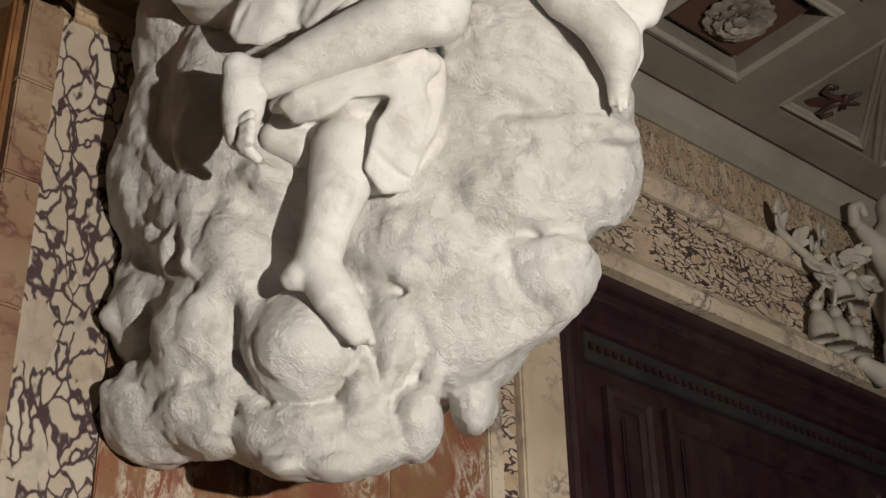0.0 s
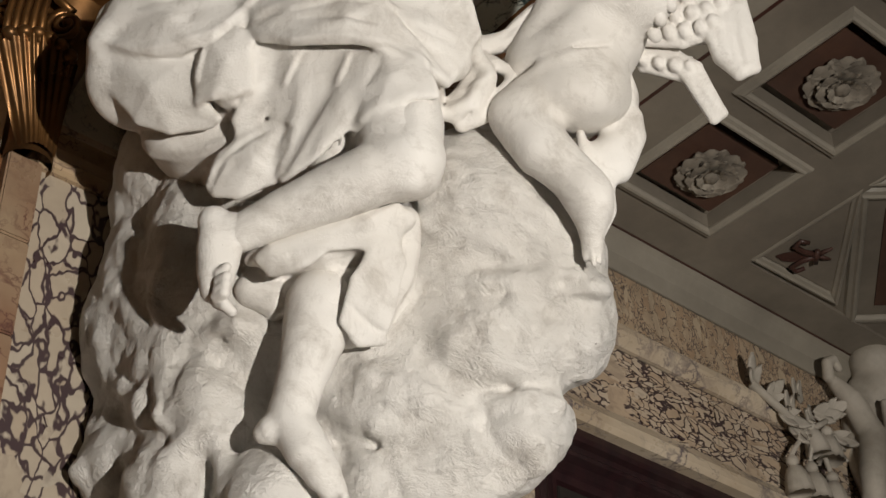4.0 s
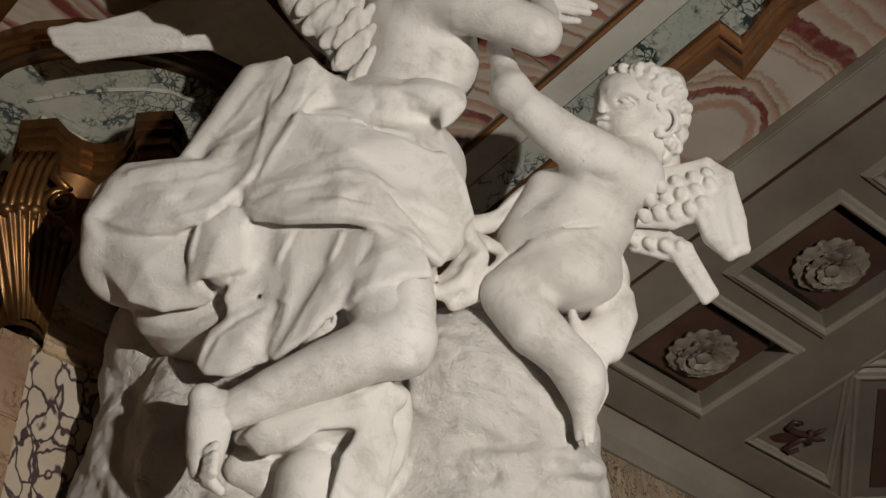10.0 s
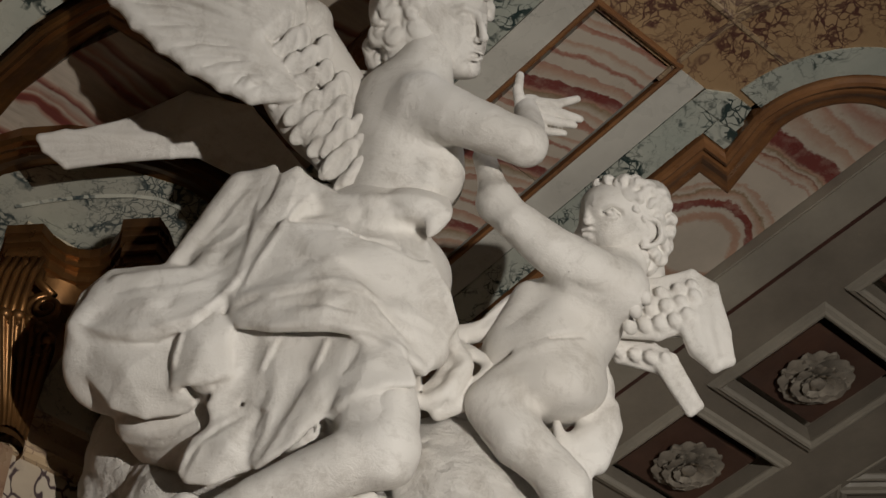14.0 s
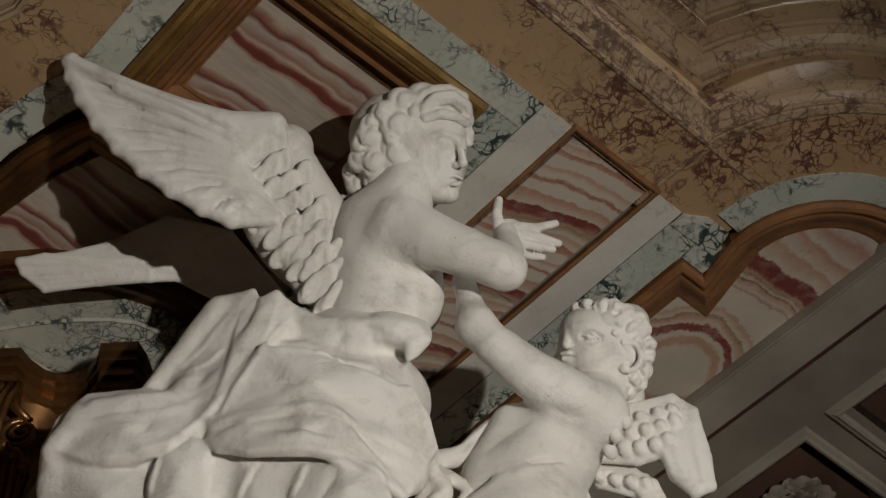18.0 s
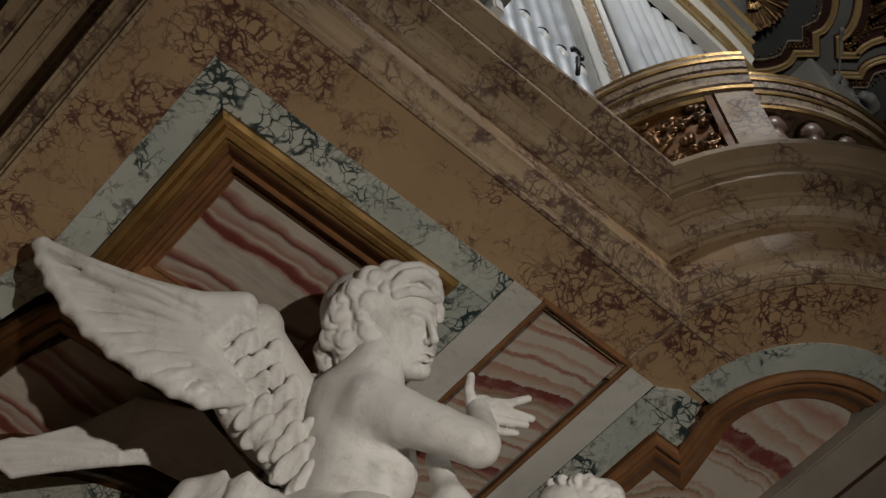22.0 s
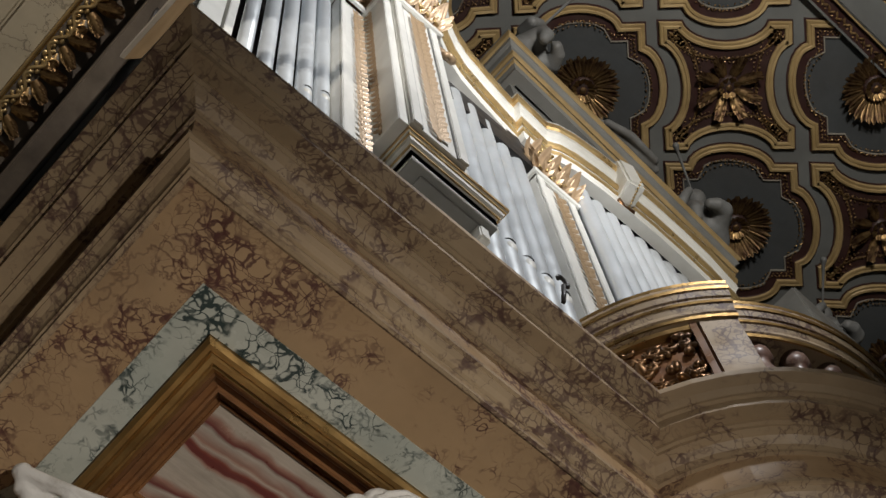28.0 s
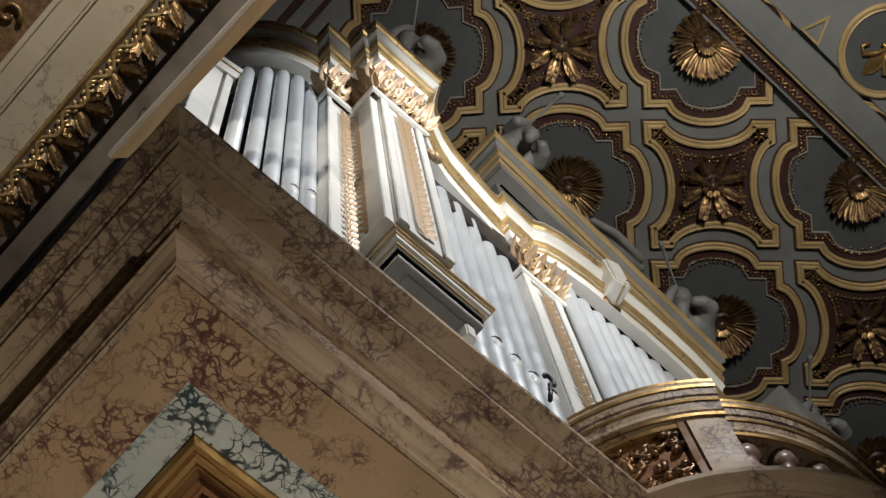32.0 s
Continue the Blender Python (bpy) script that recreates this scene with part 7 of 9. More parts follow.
fold("drape", .018, .017, 1, (-.336, .023, 1.613), (-.28, -.064, 1.545), (-.204, -.177, 1.519), (-.114, -.247, 1.503), (-.041, -.29, 1.457), (.058, -.279, 1.436))
fold("drape", .012, .016, 1, (-.344, .009, 1.676), (-.302, -.086, 1.633), (-.229, -.202, 1.63), (-.164, -.264, 1.612), (-.095, -.271, 1.598), (-.034, -.294, 1.512))
fold("drape", .008, .009, 1, (-.098, -.12, 1.32), (-.105, -.161, 1.333), (-.073, -.221, 1.342), (-.025, -.272, 1.353))
fold("drape", .016, .017, 1, (-.597, .396, 1.707), (-.511, .301, 1.641), (-.425, .215, 1.624), (-.397, .115, 1.627), (-.357, .007, 1.702), (-.34, -.052, 1.752))
fold("drape", .01, .013, -1, (-.581, .314, 1.755), (-.516, .209, 1.747), (-.438, .114, 1.744), (-.37, .01, 1.772))
fold("drape", .012, .012, 1, (-.302, -.095, 2.133), (-.36, -.07, 1.948), (-.361, -.052, 1.825), (-.358, .013, 1.707))
fold("drape", .008, .009, -1, (-.368, -.084, 2.037), (-.398, .005, 1.928), (-.45, .138, 1.834))
fold("drape", .01, .011, -1, (-.299, -.19, 2.041), (-.314, -.155, 1.861), (-.333, -.05, 1.722))
fold("drape", .012, .012, 1, (-.311, -.152, 1.84), (-.204, -.257, 1.819), (-.07, -.304, 1.809), (0, -.379, 1.711), (.091, -.366, 1.61))
fold("drape", .008, .008, 0, (-.163, -.279, 1.917), (-.136, -.267, 1.837))
fold("drape", .009, .008, 1, (-.1, -.34, 1.892), (.033, -.297, 1.935), (-.012, -.376, 1.723))
fold("drape", .007, .007, 0, (-.082, -.354, 1.888), (-.044, -.32, 1.825))
fold("drape", .007, .007, 0, (-.128, -.315, 1.893), (-.098, -.287, 1.837))
fold("drape", .007, .007, 0, (-.2, -.247, 1.934), (-.223, -.245, 1.816))
fold("drape", .007, .007, 0, (-.235, -.192, 1.969), (-.26, -.206, 1.84))
fold("drape", .01, .009, 1, (-.159, -.316, 1.95), (-.074, -.379, 1.888), (.061, -.395, 2.016))
fold("drape", .008, .011, 0, (-.287, -.093, 1.606), (-.223, -.199, 1.574), (-.13, -.264, 1.544))
fold("drape", .01, .011, 1, (-.017, -.366, 1.716), (.14, -.293, 1.809), (.089, -.364, 1.61))
fold("drape", .008, .008, 1, (-.024, -.315, 1.574), (.062, -.326, 1.559), (.096, -.356, 1.6))
fold("drape", .012, .013, 1, (.103, -.346, 1.571), (.22, -.334, 1.694), (.324, -.434, 1.825))
fold("drape", .01, .011, -1, (.144, -.231, 1.519), (.166, -.295, 1.526), (.218, -.288, 1.647))
fold("drape", .008, .008, 0, (.175, -.193, 1.445), (.17, -.267, 1.469), (.183, -.309, 1.526))
fold("drape", .008, .008, 1, (.465, -.382, 1.482), (.517, -.41, 1.453), (.546, -.448, 1.483))
fold("drape", .008, .008, 0, (.495, -.362, 1.395), (.523, -.429, 1.483))
fold("drape", .009, .013, 1, (-.285, .614, 1.613), (-.302, .365, 1.457), (-.262, .271, 1.475))
fold("drape", .009, .013, -1, (-.265, .287, 1.294), (-.267, .221, 1.361), (-.203, .096, 1.408))
fold("drape", .01, .013, 1, (-.268, .529, 1.369), (-.22, .43, 1.447), (-.285, .249, 1.389))
fold("drape", .008, .011, 0, (-.206, .061, 1.128), (-.127, -.014, 1.122), (-.016, -.047, 1.141))
fold("drape", .012, .011, 1, (-.072, .011, 1.097), (-.016, -.047, 1.141), (.108, -.048, 1.222))
fold("drape", .013, .013, 1, (-.136, .2, 1.025), (-.103, .104, 1.019), (-.013, .066, 1.073), (.052, -.052, 1.07))
fold("drape", .012, .011, 1, (-.047, .11, 1.014), (.006, .091, 1.071), (.028, -.017, 1.027), (.085, -.056, 1.066))
fold("drape", .01, .009, 0, (-.157, .149, 1.054), (-.095, .048, 1.05), (-.012, -.023, 1.065))
fold("drape", .01, .009, 1, (.147, -.036, 1.143), (.157, .021, 1.023), (.127, .04, .885))
fold("drape", .008, .008, 0, (-.001, .054, .936), (.069, .054, .9), (.132, .045, .881))
blob("drape", .012, (.101, .115, 1.143), (.058, .072, .1), (127, 0, -38))
fold("cloud", .022, .024, 1, (.221, .014, 1.072), (.308, -.1, 1.025), (.395, -.183, 1.04), (.486, -.251, 1.05), (.646, -.21, 1.081))
fold("cloud", .018, .021, -1, (.38, -.141, .961), (.436, -.127, .894), (.55, -.081, .876), (.604, -.101, .813))
fold("cloud", .02, .021, 1, (.148, .267, .763), (.207, .138, .688), (.305, .084, .682), (.387, .031, .748))
fold("cloud", .02, .019, -1, (.387, .031, .746), (.393, .036, .647), (.388, .117, .586), (.436, .153, .535))
fold("cloud", .016, .012, 1, (.03, .223, .698), (.197, .398, .725), (.202, .261, .508), (.238, .29, .439), (.167, .347, .317))
fold("cloud", .012, .011, -1, (.175, .289, .637), (.219, .239, .504), (.206, .311, .377))
fold("cloud", .018, .013, -1, (-.067, .385, .596), (-.055, .498, .579), (-.022, .554, .51), (.009, .531, .434), (.046, .416, .363))
fold("cloud", .016, .013, -1, (.183, .299, .58), (.158, .279, .441), (.128, .358, .38), (.047, .417, .359))
fold("cloud", .014, .013, 0, (-.18, .569, .883), (-.189, .561, .791), (-.143, .529, .723))
fold("cloud", .014, .016, 1, (-.045, .431, .75), (-.057, .522, .684), (-.033, .539, .611))
fold("cloud", .016, .016, 1, (-.09, .594, .549), (-.053, .603, .443), (-.022, .605, .388), (-.005, .543, .356))
fold("cloud", .016, .021, 1, (-.193, .932, .589), (-.144, .78, .544), (-.093, .637, .472), (-.052, .607, .411))
fold("cloud", .014, .019, 1, (-.192, .875, .87), (-.18, .661, .712), (-.14, .557, .692), (-.1, .537, .649))
fold("cloud", .02, .024, 1, (.319, .225, .496), (.428, .281, .508), (.452, .173, .532), (.521, .07, .591))
fold("cloud", .012, .011, 0, (.126, -.036, 1.132), (.214, .023, 1.067), (.199, .069, .965))
fold("cloud", .012, .016, -1, (.172, -.141, 1.29), (.271, -.217, 1.219), (.407, -.231, 1.152), (.486, -.245, 1.091))
fold("cloud", .01, .013, 0, (.154, -.072, 1.235), (.251, -.173, 1.165), (.38, -.195, 1.125))
fold("cloud", .012, .016, 1, (.213, .075, .926), (.311, .019, .852), (.396, .014, .784))
fold("cloud", .01, .013, 0, (.117, .251, .826), (.169, .134, .756), (.267, .103, .68))
fold("cloud", .012, .016, 1, (-.268, .779, 1.287), (-.215, .78, 1.141), (-.188, .878, 1.055))
fold("cloud", .012, .016, -1, (-.24, .701, 1.448), (-.242, .572, 1.199), (-.245, .496, 1.19))
fold("cloud", .01, .013, 0, (-.188, .851, 1.078), (-.201, .655, .904), (-.187, .581, .907))
fold("cloud", .012, .016, 1, (-.158, .934, .738), (-.171, .657, .584), (-.12, .556, .59))
fold("cloud", .014, .013, 1, (.036, .493, .322), (.103, .4, .292), (.186, .333, .328), (.248, .303, .386))
fold("cloud", .012, .012, -1, (.123, .361, .343), (.216, .349, .305), (.28, .322, .328))
fold("cloud", .012, .013, 0, (.237, .199, .618), (.291, .245, .53), (.27, .265, .408))
fold("cloud", .012, .013, 1, (.285, .149, .612), (.364, .092, .614), (.403, .029, .663))
fold("cloud", .01, .012, 0, (.424, -.18, 1.014), (.52, -.159, .981), (.564, -.216, .986))
fold("cloud", .012, .016, 1, (.437, -.16, .945), (.546, -.169, .935), (.615, -.19, .85))
fold("cloud", .01, .013, -1, (.311, -.09, .929), (.396, -.119, .899), (.489, -.077, .841))
fold("cloud", .01, .011, 0, (-.124, .331, .973), (-.131, .397, .971), (-.111, .478, .953))
chain("putto", .055, (.467, -.561, 1.823, .087), (.43, -.469, 1.75, .122), (.394, -.37, 1.611, .148))
blob("putto", .055, (.434, -.348, 1.589), (.162, .111, .22), (134, 12, -37))
blob("putto", .055, (.519, -.482, 1.776), (.058, .115, .14), (135, 6, -45))
chain("putto", .055, (.314, -.416, 1.782, .046), (.284, -.346, 1.624, .051))
chain("putto", .055, (.279, -.293, 1.456, .077), (.33, -.325, 1.346, .074), (.397, -.36, 1.265, .059), (.422, -.37, 1.225, .053))
chain("putto", .055, (.421, -.372, 1.223, .05), (.457, -.347, 1.158, .038), (.486, -.32, 1.099, .026))
blob("putto", .055, (.457, -.375, 1.194), (.023, .035, .05), (129, 5, -45))
chain("putto", .055, (.456, -.614, 1.749, .084), (.363, -.602, 1.761, .071), (.251, -.571, 1.798, .065), (.151, -.543, 1.863, .056), (.108, -.527, 1.914, .047))
chain("putto", .055, (.108, -.518, 1.934, .044), (.096, -.516, 2.045, .035), (.091, -.505, 2.125, .032))
chain("putto", .055, (.486, -.579, 1.854, .078), (.496, -.62, 1.907, .075))
cut("putto", .02, (.236, -.326, 1.547, .006), (.273, -.416, 1.553, .008), (.327, -.489, 1.578, .006), (.396, -.527, 1.602, .003))
chain("putto", .004, (.462, -.312, 1.107, .01), (.471, -.306, 1.074, .009))
chain("putto", .004, (.47, -.327, 1.097, .01), (.483, -.32, 1.054, .009))
chain("putto", .004, (.488, -.333, 1.102, .009), (.498, -.326, 1.063, .007))
chain("drape", .01, (.457, -.332, 1.372, .03), (.524, -.372, 1.402, .053), (.562, -.427, 1.464, .039), (.565, -.451, 1.51, .021))
chain("drape", .008, (.483, -.341, 1.323, .021), (.557, -.375, 1.359, .035), (.587, -.441, 1.449, .018))
chain("drape", .01, (.522, -.46, 1.643, .021), (.537, -.456, 1.571, .024), (.509, -.397, 1.475, .033))
chain("drape", .006, (.435, -.362, 1.437, .018), (.455, -.352, 1.358, .018), (.478, -.345, 1.317, .012))
blob("drape", .01, (.564, -.394, 1.549), (.045, .09, .08), (135, 20, -31))
chain("drape", .01, (.512, -.306, 1.12, .012), (.551, -.335, 1.249, .02), (.531, -.354, 1.321, .021))
chain("foot", .012, (-.235, .175, 1.11, .047), (-.268, .201, 1.119, .044), (-.295, .21, 1.136, .037))
chain("foot", .012, (-.291, .21, 1.131, .038), (-.287, .216, 1.057, .04), (-.274, .223, .991, .041), (-.263, .233, .955, .035))
chain("foot", .012, (-.259, .199, 1.104, .044), (-.255, .207, 1.024, .035), (-.252, .213, .979, .026))
blob("foot", .012, (-.238, .23, 1.098), (.035, .059, .06), (127, -4, -34))
chain("foot", .004, (-.28, .188, .968, .015), (-.276, .164, .976, .013))
chain("foot", .004, (-.278, .186, .944, .016), (-.277, .159, .946, .013))
chain("foot", .004, (-.275, .192, .926, .016), (-.274, .166, .927, .014))
chain("foot", .004, (-.271, .206, .916, .016), (-.27, .176, .91, .014))
chain("foot", .004, (-.257, .222, .915, .017), (-.25, .2, .897, .016), (-.234, .194, .882, .013))
chain("footlow", .014, (-.012, .24, .739, .057), (-.01, .259, .701, .059), (-.048, .279, .667, .037), (-.058, .293, .661, .028))
chain("footlow", .014, (-.009, .249, .68, .056), (.017, .224, .608, .053), (.048, .208, .557, .038), (.081, .196, .515, .02))
chain("footlow", .014, (.027, .217, .647, .028), (.069, .199, .567, .024), (.093, .19, .513, .017))
chain("footlow", .014, (.003, .24, .634, .034), (.043, .217, .545, .028), (.07, .208, .504, .017))
chain("footlow", .005, (.059, .193, .555, .014), (.093, .185, .499, .014))
blob("footlow", .005, (.099, .182, .496), (.011, .013, .02), (118, 0, -37))
blob("hand", .008, (.156, -.638, 2.266), (.048, .043, .04), (146, 16, -27))
chain("hand", .008, (.116, -.646, 2.055, .045), (.133, -.64, 2.164, .038), (.139, -.637, 2.238, .035))
chain("hand", .005, (.118, -.637, 2.247, .019), (.092, -.654, 2.287, .015), (.084, -.676, 2.325, .012))
chain("hand", .004, (.147, -.67, 2.258, .016), (.19, -.706, 2.252, .014), (.233, -.747, 2.271, .011))
chain("hand", .004, (.155, -.664, 2.241, .016), (.204, -.7, 2.23, .014), (.258, -.727, 2.219, .011))
chain("hand", .004, (.16, -.652, 2.22, .016), (.205, -.683, 2.205, .013), (.25, -.71, 2.201, .01))
chain("hand", .004, (.159, -.635, 2.205, .014), (.199, -.653, 2.186, .012), (.239, -.68, 2.185, .009))
chain("wing", .012, (-.156, -.299, 2.25, .07), (-.286, -.314, 2.365, .065), (-.381, -.325, 2.464, .059), (-.422, -.334, 2.503, .053))
blob("wing", .012, (-.407, -.328, 2.509), (.069, .069, .08), (147, -3, -39))
chain("wing", .012, (-.238, -.296, 2.317, .058), (-.143, -.26, 2.195, .064), (-.119, -.233, 2.113, .054))
blob("wing", .012, (-.446, -.238, 2.443), (.123, .164, .06), (151, -20, -64))
blob("wing", .012, (-.292, -.212, 2.275), (.1, .209, .07), (152, -25, -73))
blob("wing", .012, (-.208, -.228, 2.173), (.08, .159, .06), (150, -25, -73))
plate("wing", .012, .022, (-.531, -.247, 2.409), (-.491, -.371, 2.479), (-.593, -.29, 2.503), (-.716, -.207, 2.549), (-.86, -.118, 2.62), (-1.001, -.025, 2.728), (-.985, -.024, 2.711), (-.973, -.006, 2.691), (-.946, -.012, 2.662), (-.923, -.001, 2.63), (-.888, -.011, 2.594), (-.858, -.006, 2.555), (-.821, -.022, 2.522), (-.787, -.022, 2.484), (-.746, -.043, 2.452), (-.71, -.049, 2.415), (-.667, -.074, 2.386), (-.628, -.083, 2.353), (-.584, -.111, 2.328), (-.544, -.124, 2.298), (-.505, -.151, 2.283), (-.471, -.165, 2.263), (-.384, -.253, 2.259))
chain("wing", .012, (-1.002, -.042, 2.718, .016), (-.864, -.125, 2.614, .021), (-.72, -.214, 2.542, .025), (-.593, -.29, 2.503, .032), (-.495, -.362, 2.493, .043))
chain("wing", .01, (-.998, -.043, 2.724, .016), (-.971, -.023, 2.688, .017), (-.92, -.018, 2.628, .018), (-.855, -.022, 2.555, .018), (-.784, -.037, 2.484, .019), (-.707, -.064, 2.417, .019), (-.625, -.097, 2.355, .02), (-.54, -.137, 2.3, .021), (-.467, -.177, 2.266, .021))
fold("wing", .016, .012, 1, (-.977, -.048, 2.686), (-.863, -.148, 2.601), (-.719, -.237, 2.522), (-.562, -.303, 2.454))
fold("wing", .008, .005, 0, (-.983, -.063, 2.688), (-.864, -.173, 2.592), (-.687, -.265, 2.522))
fold("wing", .016, .012, 1, (-.938, -.035, 2.638), (-.827, -.127, 2.575), (-.691, -.218, 2.502), (-.545, -.292, 2.427))
fold("wing", .008, .005, 0, (-.954, -.037, 2.663), (-.835, -.145, 2.58), (-.667, -.249, 2.497))
fold("wing", .016, .012, 1, (-.88, -.034, 2.572), (-.779, -.113, 2.537), (-.659, -.208, 2.466), (-.527, -.279, 2.406))
fold("wing", .008, .005, 0, (-.905, -.034, 2.599), (-.792, -.125, 2.554), (-.639, -.234, 2.472))
fold("wing", .016, .012, 1, (-.814, -.046, 2.496), (-.728, -.119, 2.475), (-.623, -.198, 2.433), (-.511, -.268, 2.378))
fold("wing", .008, .005, 0, (-.84, -.038, 2.527), (-.744, -.122, 2.499), (-.61, -.224, 2.439))
fold("wing", .016, .012, 1, (-.74, -.067, 2.428), (-.672, -.13, 2.419), (-.587, -.199, 2.391), (-.495, -.258, 2.351))
fold("wing", .008, .005, 0, (-.771, -.056, 2.453), (-.693, -.128, 2.445), (-.581, -.22, 2.401))
fold("wing", .016, .012, 1, (-.66, -.096, 2.364), (-.611, -.148, 2.366), (-.55, -.204, 2.349), (-.479, -.248, 2.324))
fold("wing", .008, .005, 0, (-.694, -.081, 2.386), (-.639, -.143, 2.388), (-.55, -.22, 2.363))
fold("wing", .016, .012, 1, (-.577, -.132, 2.307), (-.549, -.17, 2.316), (-.51, -.209, 2.314), (-.463, -.239, 2.296))
fold("wing", .008, .005, 0, (-.612, -.114, 2.325), (-.58, -.161, 2.338), (-.517, -.218, 2.331))
fold("wing", .016, .012, 1, (-.499, -.172, 2.264), (-.49, -.196, 2.276), (-.471, -.215, 2.282), (-.448, -.23, 2.268))
fold("wing", .008, .005, 0, (-.528, -.153, 2.272), (-.518, -.181, 2.298), (-.483, -.219, 2.3))
chain("pwing", .006, (.556, -.538, 1.78, .04), (.609, -.603, 1.832, .043), (.671, -.675, 1.843, .047), (.709, -.696, 1.824, .044))
blob("pwing", .006, (.699, -.683, 1.85), (.056, .047, .06), (136, 8, -48))
chain("pwing", .006, (.564, -.524, 1.741, .018), (.621, -.573, 1.725, .018), (.676, -.627, 1.727, .019))
blob("pwing", .003, (.593, -.561, 1.775), (.02, .026, .03), (135, 1, -52))
blob("pwing", .003, (.634, -.569, 1.801), (.02, .026, .03), (135, 1, -52))
blob("pwing", .003, (.704, -.558, 1.86), (.02, .026, .03), (135, 2, -53))
blob("pwing", .003, (.729, -.579, 1.864), (.02, .026, .03), (135, 2, -53))
blob("pwing", .003, (.753, -.6, 1.868), (.02, .026, .03), (135, 2, -53))
blob("pwing", .003, (.613, -.627, 1.819), (.019, .02, .03), (136, 7, -47))
blob("pwing", .003, (.631, -.649, 1.821), (.019, .02, .03), (136, 8, -47))
blob("pwing", .003, (.649, -.67, 1.822), (.019, .02, .03), (136, 8, -47))
blob("pwing", .003, (.667, -.692, 1.824), (.019, .02, .03), (136, 8, -48))
chain("pwing", .006, (.698, -.707, 1.808, .041), (.721, -.711, 1.709, .039), (.735, -.701, 1.598, .02))
chain("pwing", .004, (.672, -.66, 1.717, .025), (.695, -.66, 1.645, .028), (.72, -.677, 1.582, .014))
chain("pwing", .004, (.675, -.689, 1.74, .022), (.699, -.684, 1.651, .023), (.725, -.692, 1.577, .012))
chain("pwing", .006, (.58, -.471, 1.705, .015), (.64, -.509, 1.699, .02), (.693, -.555, 1.702, .017))
chain("pwing", .006, (.68, -.562, 1.678, .014), (.708, -.563, 1.599, .017), (.744, -.569, 1.534, .018), (.749, -.573, 1.518, .012))
blob("pwing", .003, (.616, -.467, 1.702), (.017, .014, .025), (134, 6, -46))
blob("pwing", .003, (.631, -.49, 1.694), (.017, .014, .025), (134, 6, -47))
blob("pwing", .003, (.653, -.508, 1.695), (.017, .014, .025), (134, 7, -47))
blob("pwing", .003, (.675, -.526, 1.695), (.017, .014, .025), (134, 7, -47))
blob("pwing", .003, (.683, -.553, 1.68), (.017, .014, .025), (134, 7, -47))
plate("pwing", .008, .014, (.614, -.664, 1.759), (.521, -.545, 1.783), (.576, -.639, 1.834), (.646, -.724, 1.851), (.696, -.75, 1.811), (.734, -.733, 1.674), (.756, -.712, 1.598), (.726, -.68, 1.579), (.675, -.662, 1.644), (.655, -.663, 1.699), (.619, -.596, 1.694), (.552, -.512, 1.725), (.521, -.545, 1.783))
plate("pwing", .008, .012, (.64, -.551, 1.665), (.573, -.479, 1.721), (.646, -.551, 1.703), (.685, -.583, 1.66), (.752, -.59, 1.523), (.742, -.564, 1.511), (.673, -.547, 1.632), (.592, -.472, 1.681), (.573, -.479, 1.721))
fold("pwing", .014, .009, 1, (.489, -.591, 1.67), (.57, -.575, 1.732), (.586, -.614, 1.741))
fold("pwing", .014, .009, 1, (.582, -.569, 1.704), (.599, -.595, 1.7), (.607, -.631, 1.715))
fold("pwing", .014, .009, 1, (.586, -.639, 1.761), (.61, -.665, 1.749), (.634, -.699, 1.766))
fold("pwing", .016, .009, 1, (.643, -.698, 1.751), (.664, -.684, 1.667), (.699, -.668, 1.596))
fold("pwing", .016, .009, 1, (.661, -.719, 1.768), (.684, -.702, 1.672), (.715, -.687, 1.581))
fold("pwing", .016, .009, 1, (.68, -.737, 1.777), (.699, -.72, 1.672), (.728, -.702, 1.578))
fold("pwing", .014, .008, 1, (.66, -.571, 1.649), (.695, -.579, 1.584), (.737, -.579, 1.518))
blob("pwing", .003, (.586, -.63, 1.772), (.023, .02, .02), (140, 21, -31))
blob("pwing", .003, (.606, -.664, 1.78), (.023, .02, .02), (140, 21, -32))
blob("pwing", .003, (.635, -.693, 1.794), (.023, .02, .02), (140, 22, -32))
blob("pwing", .003, (.571, -.553, 1.732), (.023, .02, .02), (139, 21, -31))
blob("pwing", .003, (.591, -.591, 1.732), (.023, .02, .02), (139, 21, -31))
blob("pwing", .003, (.612, -.631, 1.736), (.023, .02, .02), (139, 21, -32))
blob("pwing", .003, (.63, -.668, 1.74), (.023, .02, .02), (139, 22, -32))
blob("pwing", .003, (.593, -.49, 1.696), (.02, .017, .02), (134, 6, -46))
blob("pwing", .003, (.614, -.515, 1.684), (.02, .017, .02), (134, 7, -46))
blob("pwing", .003, (.635, -.539, 1.67), (.02, .017, .02), (134, 7, -47))
blob("pwing", .003, (.66, -.56, 1.657), (.02, .017, .02), (134, 7, -47))


VIEW = Euler((radians(145.2), radians(2.5), radians(-41.9))).to_matrix()


def frame_at(origin, unit):
    """Places on a carved part: x across, y up its front, in units, z out of it in metres."""
    return lambda x, y, z: tuple(Vector(origin) + VIEW @ Vector((x * unit, y * unit, z)))


def turn_of(spin=0.0, tilt=0.0):
    return [math.degrees(a) for a in (VIEW @ Matrix.Rotation(radians(spin), 3, "Z") @ Matrix.Rotation(radians(tilt), 3, "X")).to_euler()]


